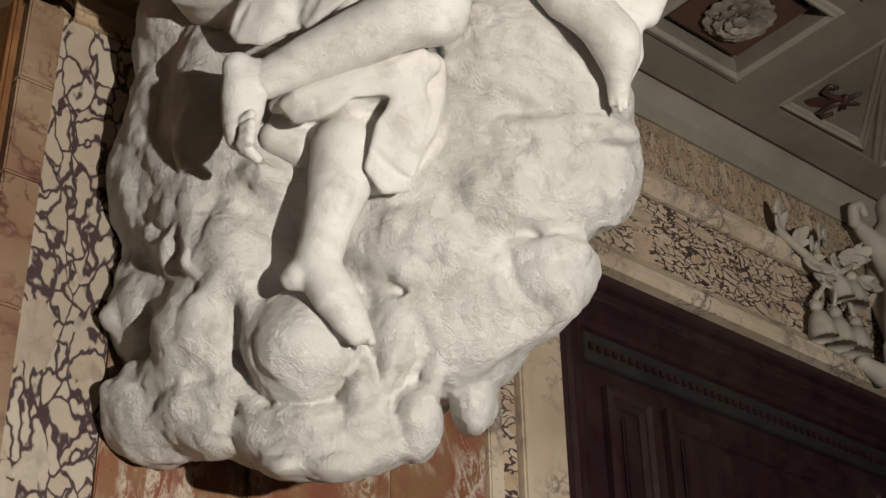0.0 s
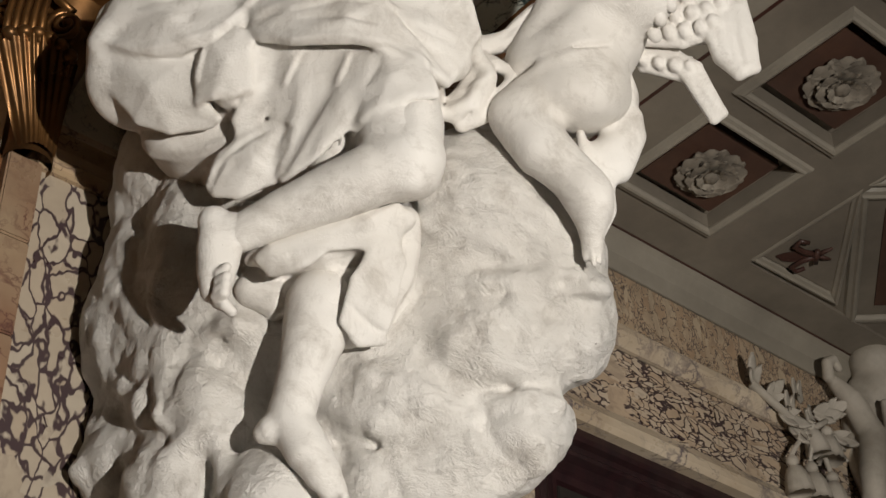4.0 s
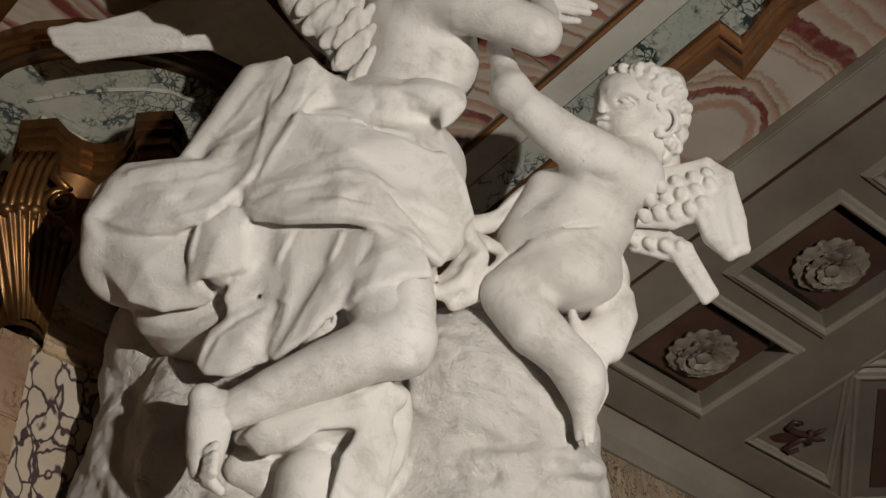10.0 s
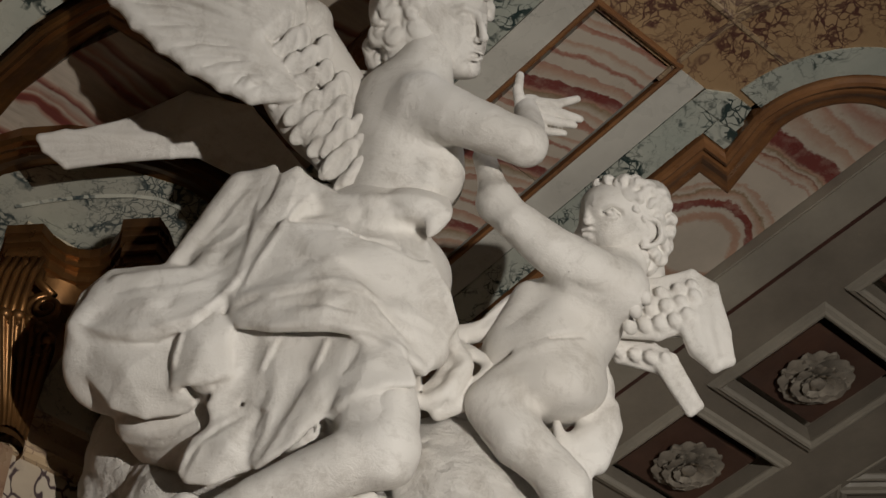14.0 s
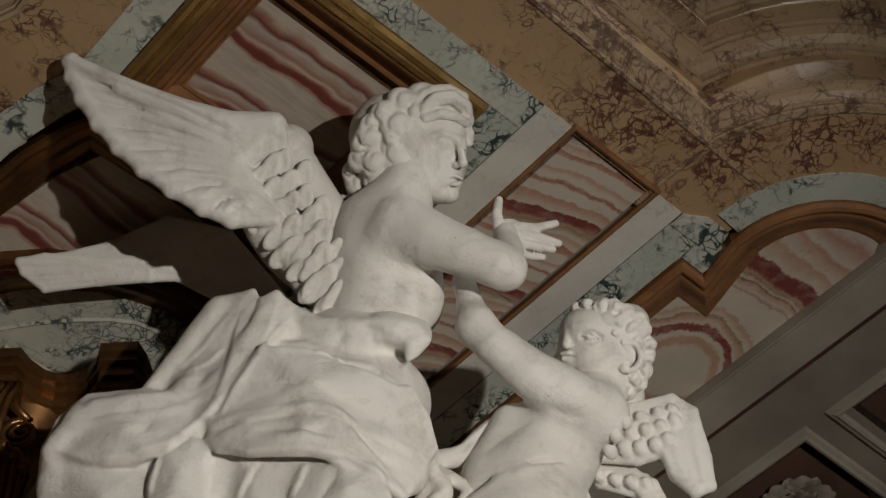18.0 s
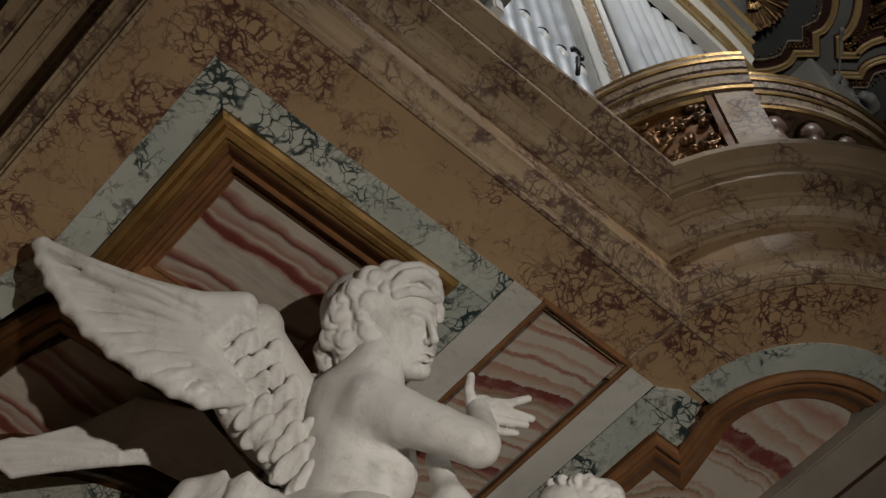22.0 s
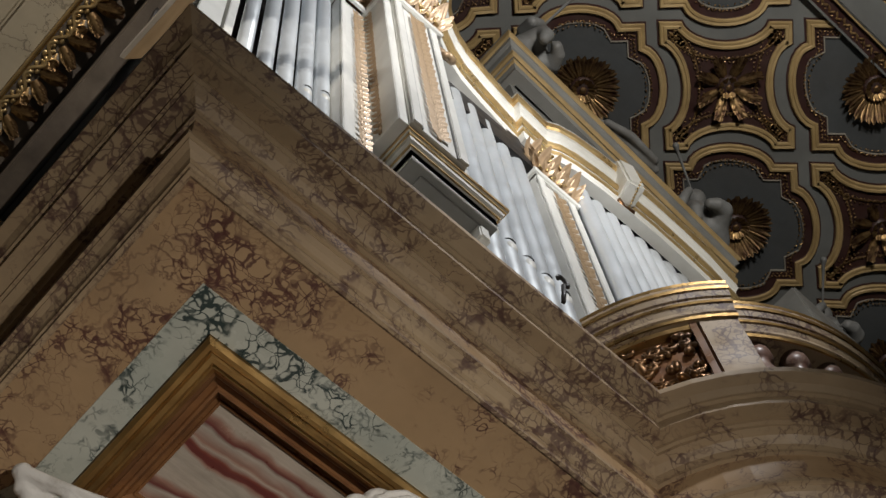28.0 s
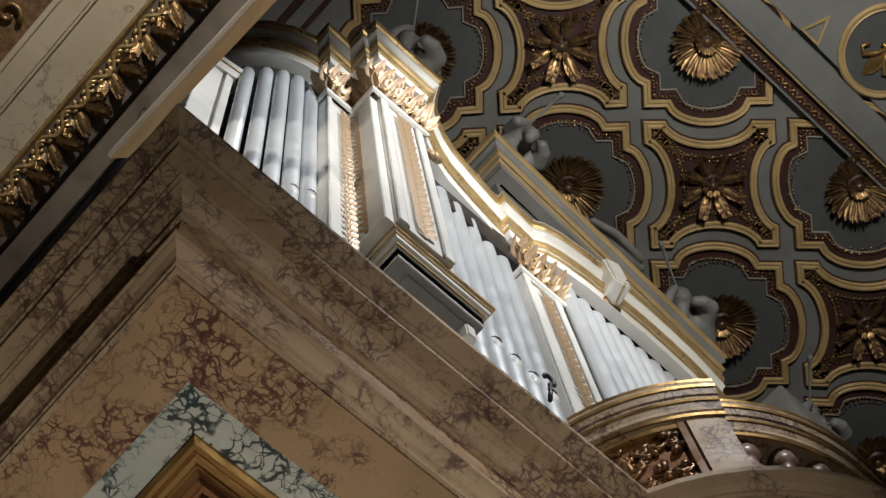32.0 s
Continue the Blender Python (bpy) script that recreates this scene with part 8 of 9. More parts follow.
def lump(group, k, at, unit, x, y, z, rx, ry, rz, spin=0.0, tilt=0.0):
    blob(group, k, at(x, y, z), (rx * unit, ry * unit, rz), turn_of(spin, tilt))


def line(group, k, at, unit, radius, *points):
    chain(group, k, *[(*at(x, y, z), radius * unit) for x, y, z in points])


def curl(at, unit, x, y, z, r, spin, seed, thick=0.034):
    """A lock of hair: a domed knot with two turning furrows."""
    lump("hair", 0.008, at, unit, x, y, z - 0.004, r, r * 1.18, thick, spin)
    for k in range(2):
        pts = []
        for q in range(6):
            a = radians(spin + seed * 70 + 180 * k + 34 * q)
            reach_out = r * (0.92 - 0.11 * q)
            pts.append(at(x + reach_out * math.cos(a), y + 1.12 * reach_out * math.sin(a), z + thick - 0.006 - 0.02 * (1 - q / 5)))
        fold("hair", 0.010, 0.0055, 0, *pts)


# the large head, turned three quarters aside
U = 0.00165
A = frame_at((-0.132, -0.549, 2.524), U)
lump("head", 0.02, A, U, 8, 8, 0.0, 78, 88, 0.14)
lump("head", 0.02, A, U, 46, -16, 0.03, 52, 80, 0.095)
lump("head", 0.03, A, U, 55, 32, 0.035, 42, 42, 0.085)
lump("head", 0.03, A, U, 38, -46, 0.035, 46, 42, 0.085)
lump("head", 0.02, A, U, 66, -82, 0.055, 20, 15, 0.045)
line("head", 0.03, A, U, 46, (0, -60, -0.02), (-20, -105, -0.04), (-30, -150, -0.05))
line("head", 0.012, A, U, 5, (38, 18, 0.128), (58, 25, 0.125), (76, 18, 0.112), (92, 12, 0.085))
line("head", 0.010, A, U, 6.5, (82, 14, 0.108), (88, -8, 0.116), (92, -25, 0.124))
lump("head", 0.006, A, U, 91, -27, 0.122, 8.5, 8, 0.015)
lump("head", 0.005, A, U, 80, -30, 0.112, 7, 6, 0.012)
cut("head", 0.006, *[(*A(x, y, z), 5 * U) for x, y, z in ((45, 4, 0.134), (58, 8, 0.136), (71, 4, 0.127))])
lump("head", 0.003, A, U, 56, 4, 0.117, 10, 6.5, 0.013)
line("head", 0.003, A, U, 2.2, (43, 6, 0.123), (55, 12, 0.127), (68, 6, 0.121))
line("head", 0.003, A, U, 1.8, (45, 2, 0.122), (56, -4, 0.125), (67, 1, 0.119))
lump("head", 0.003, A, U, 92, 0, 0.094, 6, 6, 0.012)
line("head", 0.003, A, U, 2.0, (86, 6, 0.103), (94, 9, 0.094), (99, 4, 0.082))
line("head", 0.006, A, U, 3.6, (64, -51, 0.106), (77, -48, 0.108), (88, -53, 0.098))
line("head", 0.006, A, U, 4.4, (70, -61, 0.105), (79, -63, 0.107), (86, -61, 0.098))
fold("head", 0.008, 0.004, 0, A(62, -55, 0.108), A(76, -55, 0.112), A(89, -56, 0.098))
lump("hair", 0.02, A, U, -25, 22, -0.01, 86, 80, 0.14)
lump("hair", 0.02, A, U, 30, 62, -0.01, 66, 34, 0.13)
lump("hair", 0.02, A, U, -62, -40, -0.02, 42, 56, 0.11)
for k, (x, y, r) in enumerate(((-60, -25, 27), (-20, -16, 30), (-24, 36, 29), (-70, 18, 26), (-46, 52, 25), (-12, 76, 27), (18, 90, 25), (-86, -20, 22), (-90, -64, 26), (-50, -62, 28), (-66, 40, 20), (-95, -88, 18), (-32, 12, 18), (6, 60, 20), (-82, 4, 20), (-104, -42, 17), (-70, -90, 20))):
    span = min(1.0, ((x + 25) / 96) ** 2 + ((y - 8) / 108) ** 2)
    curl(A, U, x, y, 0.128 * math.sqrt(1.04 - span) - 0.008, r, 47 * k, k)
for radius, pts in ((13, ((22, 62, 0.11), (44, 84, 0.11), (72, 88, 0.10), (94, 72, 0.07), (98, 48, 0.05))), (9, ((26, 50, 0.12), (52, 58, 0.125), (78, 54, 0.11), (96, 44, 0.075))), (12, ((10, 78, 0.09), (34, 98, 0.07), (66, 100, 0.06), (90, 88, 0.04))), (8, ((94, 44, 0.06), (104, 26, 0.045), (102, 10, 0.04)))):
    line("hair", 0.008, A, U, radius, *pts)
    for off in (-0.45, 0.3):
        fold("hair", 0.008, 0.005, 0, *[A(x, y + radius * off, z + 0.75 * radius * U) for x, y, z in pts])
line("hair", 0.008, A, U, 14, (-120, -125, -0.02), (-128, -108, 0.0), (-122, -96, 0.01))
line("hair", 0.008, A, U, 12, (-135, -125, -0.02), (-122, -132, -0.03))

# the child's head, thrown back
U = 0.00158
A = frame_at((0.465, -0.677, 1.983), U)
lump("phead", 0.02, A, U, 8, 6, 0.0, 62, 66, 0.105)
lump("phead", 0.02, A, U, -38, 6, 0.015, 48, 54, 0.085)
lump("phead", 0.03, A, U, -34, 34, 0.03, 44, 30, 0.07)
lump("phead", 0.025, A, U, -26, -28, 0.035, 42, 34, 0.075)
lump("phead", 0.02, A, U, -68, -24, 0.015, 22, 22, 0.06)
lump("phead", 0.02, A, U, -84, -32, 0.010, 12, 12, 0.04)
line("phead", 0.03, A, U, 40, (20, -50, -0.02), (30, -95, -0.04))
line("phead", 0.008, A, U, 6, (-72, 26, 0.060), (-76, 12, 0.076), (-76, 4, 0.086))
lump("phead", 0.005, A, U, -76, 5, 0.084, 8, 8, 0.014)
lump("phead", 0.004, A, U, -68, 4, 0.080, 6, 6, 0.011)
cut("phead", 0.003, *[(*A(x, y, z), 2.4 * U) for x, y, z in ((-71, 4, 0.095), (-70, 6, 0.088))])
line("phead", 0.010, A, U, 5, (-62, 36, 0.082), (-42, 40, 0.094), (-20, 32, 0.092))
cut("phead", 0.006, *[(*A(x, y, z), 8 * U) for x, y, z in ((-47, 20, 0.104), (-34, 24, 0.107), (-21, 17, 0.104))])
lump("phead", 0.003, A, U, -34, 18, 0.096, 10, 7, 0.012)
line("phead", 0.003, A, U, 2.3, (-48, 21, 0.100), (-34, 28, 0.107), (-20, 17, 0.101))
line("phead", 0.003, A, U, 1.9, (-46, 12, 0.100), (-33, 9, 0.104), (-20, 14, 0.100))
line("phead", 0.005, A, U, 4, (-82, -13, 0.070), (-72, -10, 0.080), (-60, -15, 0.080))
line("phead", 0.005, A, U, 4.4, (-80, -22, 0.066), (-70, -23, 0.076), (-62, -21, 0.078))
fold("phead", 0.008, 0.004, 0, A(-84, -17, 0.070), A(-71, -17, 0.082), A(-58, -17, 0.082))
ear = [(30 + 22 * math.cos(a), -14 + 25 * math.sin(a), 0.094) for a in [0.55 * k - 2.0 for k in range(9)]]
line("phead", 0.004, A, U, 5, *ear)
lump("phead", 0.004, A, U, 24, -34, 0.088, 8, 10, 0.014)
lump("phead", 0.006, A, U, 30, -12, 0.076, 16, 20, 0.018)
cut("phead", 0.005, *[(*A(x, y, z), 5 * U) for x, y, z in ((26, -4, 0.104), (30, -16, 0.104), (26, -24, 0.102))])
lump("hair", 0.02, A, U, 10, 44, 0.0, 60, 30, 0.10)
lump("hair", 0.02, A, U, 44, 12, -0.01, 32, 56, 0.10)
lump("hair", 0.02, A, U, 40, -50, -0.02, 30, 40, 0.085)
for k, (x, y, r) in enumerate(((-54, 62, 10), (-36, 68, 12), (-14, 70, 13), (8, 68, 13), (28, 60, 14), (46, 46, 14), (58, 28, 14), (66, 6, 13), (66, -18, 13), (62, -42, 14), (50, -64, 14), (34, -80, 14), (20, -88, 11), (14, 44, 13), (32, 34, 13), (44, 14, 13), (8, 24, 11), (52, -26, 12), (42, -52, 13), (24, -64, 12), (20, 10, 10))):
    span = min(1.0, ((x - 8) / 72) ** 2 + (y / 96) ** 2)
    curl(A, U, x, y, 0.100 * math.sqrt(1.05 - span) - 0.008, r * 1.15, 61 * k, k, 0.022)

# covert feathers of the near wing, in overlapping rows
U = 0.00159
A = frame_at((-0.305, -0.282, 2.246), U)
feather_rng = random.Random(11)
for row in range(11):
    along = row / 10
    cx0, cy0 = -100 + 175 * along, 172 - 330 * along
    half = 34 + 36 * math.sin(math.pi * min(along * 1.1, 1)) - 14 * along
    count = 3 if row in (0, 10) else 4
    for c in range(count):
        side = (c + 0.5 * (row % 2) + 0.25) / count * 2 - 1
        x = cx0 + half * side * 0.88 + feather_rng.uniform(-4, 4)
        y = cy0 + half * side * 0.46 + feather_rng.uniform(-4, 4)
        z = 0.00023 * x - 0.00048 * y + 0.026 - 0.016 * side * side
        spin = -118 + 26 * side + feather_rng.uniform(-8, 8)
        size = feather_rng.uniform(0.88, 1.15) * (0.8 + 0.35 * along)
        lump("wing", 0.003, A, U, x, y, z, 30 * size, 17 * size, 0.013, spin, feather_rng.uniform(-10, 10))
        c1, s1 = math.cos(radians(spin)), math.sin(radians(spin))
        fold("wing", 0.0075, 0.0035, 0, *[A(x + 26 * size * q * c1, y + 26 * size * q * s1, z + 0.012) for q in (-0.7, 0.0, 0.9)])
        for s in (-1, 1):
            fold("wing", 0.0045, 0.003, 0, *[A(x + size * (22 * q * c1 - s * 8 * (0.4 + 0.6 * abs(q)) * s1), y + size * (22 * q * s1 + s * 8 * (0.4 + 0.6 * abs(q)) * c1), z + 0.010) for q in (-0.4, 0.2, 0.8)])

# the far wing, behind the shoulder
U = 0.00183
A = frame_at((-0.499, 0.466, 2.641), U)
plate("wing", 0.008, 0.014, A(66, 10, 0), A(-160, 10, 0), A(-90, 18, 0), A(-8, 38, -0.03), A(92, 84, -0.06), A(200, 60, -0.04), A(301, -61, -0.05), A(200, -61, -0.05), A(146, -14, -0.02), A(66, -17, 0), A(-20, -24, 0), A(-116, -36, 0), A(-152, -8, 0), A(-160, 10, 0))
line("wing", 0.006, A, U, 5, (-158, 11, 0.004), (-116, 22, 0.006), (-60, 14, 0.006), (40, -6, 0.004))
for k in range(5):
    fold("wing", 0.010, 0.006, 1, A(-152 + 8 * k, 4 - 8.5 * k, 0.012), A(-60, 4 - 6.5 * k, 0.012), A(30, -8 - 3.5 * k, 0.012))


blob("drape", .02, (-.385, .085, 1.825), (.045, .05, .05), (0, 0, 0))
fold("drape", .012, .01, 1, (-.342, .008, 1.66), (-.318, -.064, 1.655), (-.272, -.148, 1.644), (-.207, -.234, 1.636), (-.161, -.273, 1.61), (-.105, -.28, 1.598))
fold("drape", .012, .008, 1, (-.311, -.158, 1.844), (-.26, -.209, 1.833), (-.167, -.25, 1.834), (-.12, -.319, 1.754), (-.047, -.354, 1.716), (.007, -.378, 1.701))
fold("drape", .014, .008, 0, (-.342, -.136, 2.049), (-.35, -.113, 1.969), (-.357, -.085, 1.938))
fold("drape", .014, .012, 1, (-.261, -.202, 2.003), (-.294, -.16, 1.924), (-.326, -.134, 1.828), (-.341, -.057, 1.75), (-.345, .002, 1.673))
fold("drape", .01, .009, 1, (-.482, .145, 1.805), (-.412, .089, 1.865), (-.379, -.005, 1.875), (-.361, -.068, 1.915))
fold("drape", .008, .007, 0, (-.462, .116, 1.789), (-.408, .064, 1.753), (-.369, .012, 1.734))
fold("drape", .014, .012, 1, (-.601, .388, 1.711), (-.526, .317, 1.652), (-.46, .202, 1.624), (-.409, .108, 1.634), (-.346, .049, 1.666))
fold("drape", .012, .012, -1, (-.406, .133, 1.618), (-.395, .176, 1.558), (-.385, .191, 1.514))
fold("drape", .008, .007, 0, (-.321, .046, 1.598), (-.287, .069, 1.544), (-.282, .086, 1.497))
fold("drape", .014, .012, -1, (-.227, -.043, 1.564), (-.231, -.004, 1.523), (-.227, .031, 1.489))
fold("drape", .014, .012, -1, (-.149, -.149, 1.532), (-.153, -.125, 1.481), (-.155, -.091, 1.443))
fold("drape", .009, .008, 0, (-.118, -.227, 1.487), (-.118, -.185, 1.434), (-.123, -.165, 1.408))
fold("drape", .008, .006, 0, (-.102, -.34, 1.898), (-.063, -.307, 1.866), (-.054, -.325, 1.776))
fold("drape", .008, .006, 0, (-.036, -.36, 1.887), (-.008, -.333, 1.856), (-.024, -.371, 1.725))
fold("drape", .008, .006, 0, (-.155, -.298, 1.91), (-.157, -.253, 1.887), (-.163, -.254, 1.83))
fold("drape", .006, .005, 0, (-.072, -.353, 1.887), (-.034, -.321, 1.861), (-.034, -.34, 1.763))
fold("drape", .006, .02, 0, (-.517, .19, 1.77), (-.474, .149, 1.713), (-.44, .13, 1.669))
fold("drape", .008, .012, 1, (-.274, -.099, 1.57), (-.228, -.18, 1.548), (-.162, -.235, 1.535), (-.113, -.256, 1.501))
fold("drape", .005, .02, 0, (-.338, -.081, 1.771), (-.274, -.174, 1.737), (-.188, -.264, 1.682), (-.079, -.295, 1.641))
fold("drape", .01, .008, 1, (.054, -.343, 1.79), (.043, -.363, 1.642), (.094, -.345, 1.571))
fold("drape", .01, .01, 1, (-.225, -.217, 1.642), (-.175, -.265, 1.619), (-.109, -.279, 1.597), (-.043, -.294, 1.541), (.029, -.3, 1.509))
fold("drape", .008, .01, 0, (-.102, -.285, 1.559), (-.041, -.305, 1.559), (.036, -.32, 1.547), (.079, -.322, 1.523))
fold("putto", .01, .012, 1, (.234, -.345, 1.504), (.261, -.42, 1.523), (.317, -.491, 1.548), (.399, -.525, 1.588))
fold("putto", .01, .008, 0, (.304, -.568, 1.711), (.352, -.592, 1.69), (.391, -.621, 1.68))
fold("putto", .005, .02, 0, (.232, -.383, 1.623), (.275, -.448, 1.689), (.311, -.517, 1.721))
fold("putto", .005, .02, 0, (.087, -.507, 1.867), (.142, -.498, 1.834), (.161, -.526, 1.795))
fold("drape", .014, .01, 1, (-.209, .088, 1.43), (-.19, .042, 1.391), (-.179, .07, 1.35), (-.175, .113, 1.313), (-.121, .2, 1.334))
fold("drape", .01, .012, -1, (-.217, .114, 1.419), (-.252, .179, 1.395), (-.273, .261, 1.347), (-.268, .3, 1.307))
fold("drape", .014, .011, 1, (-.155, -.091, 1.442), (-.161, -.032, 1.381), (-.164, .041, 1.316), (-.164, .11, 1.274))
fold("drape", .008, .01, 0, (-.109, -.13, 1.325), (-.1, -.094, 1.316), (-.062, -.04, 1.342))
fold("drape", .012, .01, 1, (-.149, .23, 1.083), (-.133, .121, 1.047), (-.079, .043, 1.058), (.027, .033, 1.082), (.048, -.053, 1.072))
fold("drape", .01, .009, 0, (-.094, .272, 1.093), (-.073, .144, 1.004), (-.046, .107, 1.057))
fold("drape", .008, .01, 0, (-.12, -.158, 1.385), (-.121, -.093, 1.327), (-.131, -.012, 1.287))
fold("drape", .012, .012, 1, (-.362, .141, 1.493), (-.285, .226, 1.529), (-.271, .252, 1.485))
fold("drape", .01, .012, 1, (-.356, .442, 1.487), (-.314, .395, 1.462), (-.278, .302, 1.442), (-.256, .242, 1.448))
fold("flesh", .009, .01, 1, (-.005, -.27, 1.36), (-.061, -.246, 1.348), (-.102, -.171, 1.328), (-.108, -.128, 1.323))
fold("cloud", .012, .012, 1, (.402, -.112, .888), (.489, -.118, .854))
fold("cloud", .014, .012, -1, (.367, .026, .729), (.394, .03, .644), (.45, .075, .588))
fold("cloud", .016, .014, 1, (.27, .151, .632), (.327, .068, .667), (.372, .021, .737))
fold("cloud", .014, .01, 1, (.063, .172, .547), (.197, .214, .549), (.206, .267, .481), (.188, .287, .423))
fold("cloud", .01, .016, 1, (.219, .012, 1.066), (.286, -.06, 1.024), (.405, -.181, 1.022), (.539, -.264, 1.017))
fold("cloud", .012, .012, 0, (.374, .106, .576), (.421, .052, .613), (.531, .05, .601))
fold("cloud", .016, .012, 1, (-.09, .572, .543), (-.038, .567, .464), (-.008, .53, .38))
fold("cloud", .012, .01, 1, (.124, .362, .346), (.178, .322, .329), (.269, .326, .429))
fold("cloud", .008, .012, 0, (.23, -.11, 1.14), (.341, -.151, 1.097), (.472, -.258, 1.077))
fold("cloud", .008, .014, 1, (.159, -.133, 1.249), (.236, -.191, 1.2), (.37, -.252, 1.192), (.411, -.386, 1.145))
fold("cloud", .007, .012, 0, (.185, -.121, 1.193), (.302, -.178, 1.151), (.437, -.259, 1.132))
fold("cloud", .01, .01, 1, (-.256, .728, 1.311), (-.25, .603, 1.209), (-.251, .486, 1.19))
fold("cloud", .01, .012, 1, (-.243, .826, 1.126), (-.226, .654, 1.084), (-.205, .557, 1.008))
fold("cloud", .012, .012, 1, (-.184, .564, .848), (-.175, .556, .781), (-.137, .468, .737), (-.091, .438, .756))
fold("cloud", .01, .014, 1, (-.196, .896, .812), (-.175, .675, .753), (-.152, .542, .685))
fold("cloud", .01, .014, 1, (-.18, .864, .57), (-.136, .701, .487), (-.082, .603, .481))
fold("cloud", .007, .014, 1, (.145, .148, .886), (.197, .08, .805), (.323, .037, .767))
fold("cloud", .007, .014, 0, (.117, .226, .781), (.201, .131, .702), (.3, .078, .681))
fold("cloud", .012, .012, 1, (.441, -.055, .702), (.487, -.093, .766), (.669, .001, .915))
fold("cloud", .01, .01, 1, (.095, .388, .286), (.162, .344, .274), (.256, .313, .333))
fold("cloud", .01, .01, 0, (.018, .515, .325), (.05, .42, .344), (.09, .383, .327))
fold("cloud", .007, .014, 0, (.31, -.092, .928), (.418, -.136, .899), (.531, -.182, .921))
fold("cloud", .007, .016, 0, (.219, .037, .959), (.249, .055, .846), (.338, .032, .787))
# scale feathers of the child's wing
blob("pwing", .003, (0.511, -0.589, 1.666), (0.0257, 0.0195, .016), turn_of(-62, -14))
fold("pwing", .006, .0035, 0, (0.499, -0.587, 1.678), (0.511, -0.587, 1.666), (0.523, -0.587, 1.654))
blob("pwing", .003, (0.579, -0.589, 1.714), (0.0257, 0.0195, .016), turn_of(-62, -14))
fold("pwing", .006, .0035, 0, (0.567, -0.587, 1.726), (0.579, -0.587, 1.714), (0.591, -0.587, 1.702))
blob("pwing", .003, (0.602, -0.623, 1.708), (0.0257, 0.0195, .016), turn_of(-62, -14))
fold("pwing", .006, .0035, 0, (0.59, -0.621, 1.72), (0.602, -0.621, 1.708), (0.614, -0.621, 1.696))
blob("pwing", .003, (0.624, -0.658, 1.706), (0.0257, 0.0195, .016), turn_of(-62, -14))
fold("pwing", .006, .0035, 0, (0.612, -0.656, 1.718), (0.624, -0.656, 1.706), (0.636, -0.656, 1.694))
blob("pwing", .003, (0.641, -0.689, 1.713), (0.0257, 0.0195, .016), turn_of(-62, -14))
fold("pwing", .006, .0035, 0, (0.629, -0.687, 1.725), (0.641, -0.687, 1.713), (0.653, -0.687, 1.701))
blob("pwing", .003, (0.485, -0.634, 1.671), (0.0237, 0.018, .016), turn_of(-62, -14))
fold("pwing", .006, .0035, 0, (0.473, -0.632, 1.683), (0.485, -0.632, 1.671), (0.497, -0.632, 1.659))
blob("pwing", .003, (0.575, -0.62, 1.748), (0.0237, 0.018, .016), turn_of(-62, -14))
fold("pwing", .006, .0035, 0, (0.563, -0.618, 1.76), (0.575, -0.618, 1.748), (0.587, -0.618, 1.736))
blob("pwing", .003, (0.597, -0.656, 1.744), (0.0237, 0.018, .016), turn_of(-62, -14))
fold("pwing", .006, .0035, 0, (0.585, -0.654, 1.756), (0.597, -0.654, 1.744), (0.609, -0.654, 1.732))
blob("pwing", .003, (0.622, -0.689, 1.75), (0.0237, 0.018, .016), turn_of(-62, -14))
fold("pwing", .006, .0035, 0, (0.61, -0.687, 1.762), (0.622, -0.687, 1.75), (0.634, -0.687, 1.738))
blob("pwing", .003, (0.649, -0.717, 1.77), (0.0237, 0.018, .016), turn_of(-62, -14))
fold("pwing", .006, .0035, 0, (0.637, -0.715, 1.782), (0.649, -0.715, 1.77), (0.661, -0.715, 1.758))
blob("pwing", .003, (0.49, -0.67, 1.697), (0.0237, 0.018, .016), turn_of(-62, -14))
fold("pwing", .006, .0035, 0, (0.478, -0.668, 1.709), (0.49, -0.668, 1.697), (0.502, -0.668, 1.685))
blob("pwing", .003, (0.583, -0.659, 1.782), (0.0237, 0.018, .016), turn_of(-62, -14))
fold("pwing", .006, .0035, 0, (0.571, -0.657, 1.794), (0.583, -0.657, 1.782), (0.595, -0.657, 1.77))
blob("pwing", .003, (0.613, -0.696, 1.789), (0.0237, 0.018, .016), turn_of(-62, -14))
fold("pwing", .006, .0035, 0, (0.601, -0.694, 1.801), (0.613, -0.694, 1.789), (0.625, -0.694, 1.777))
blob("pwing", .003, (0.642, -0.721, 1.801), (0.0237, 0.018, .016), turn_of(-62, -14))
fold("pwing", .006, .0035, 0, (0.63, -0.719, 1.813), (0.642, -0.719, 1.801), (0.654, -0.719, 1.789))
blob("pwing", .003, (0.576, -0.491, 1.686), (0.0217, 0.0165, .016), turn_of(-62, -14))
fold("pwing", .006, .0035, 0, (0.564, -0.489, 1.698), (0.576, -0.489, 1.686), (0.588, -0.489, 1.674))
blob("pwing", .003, (0.603, -0.52, 1.668), (0.0217, 0.0165, .016), turn_of(-62, -14))
fold("pwing", .006, .0035, 0, (0.591, -0.518, 1.68), (0.603, -0.518, 1.668), (0.615, -0.518, 1.656))
blob("pwing", .003, (0.628, -0.551, 1.653), (0.0217, 0.0165, .016), turn_of(-62, -14))
fold("pwing", .006, .0035, 0, (0.616, -0.549, 1.665), (0.628, -0.549, 1.653), (0.64, -0.549, 1.641))
blob("pwing", .003, (0.659, -0.577, 1.646), (0.0217, 0.0165, .016), turn_of(-62, -14))
fold("pwing", .006, .0035, 0, (0.647, -0.575, 1.658), (0.659, -0.575, 1.646), (0.671, -0.575, 1.634))


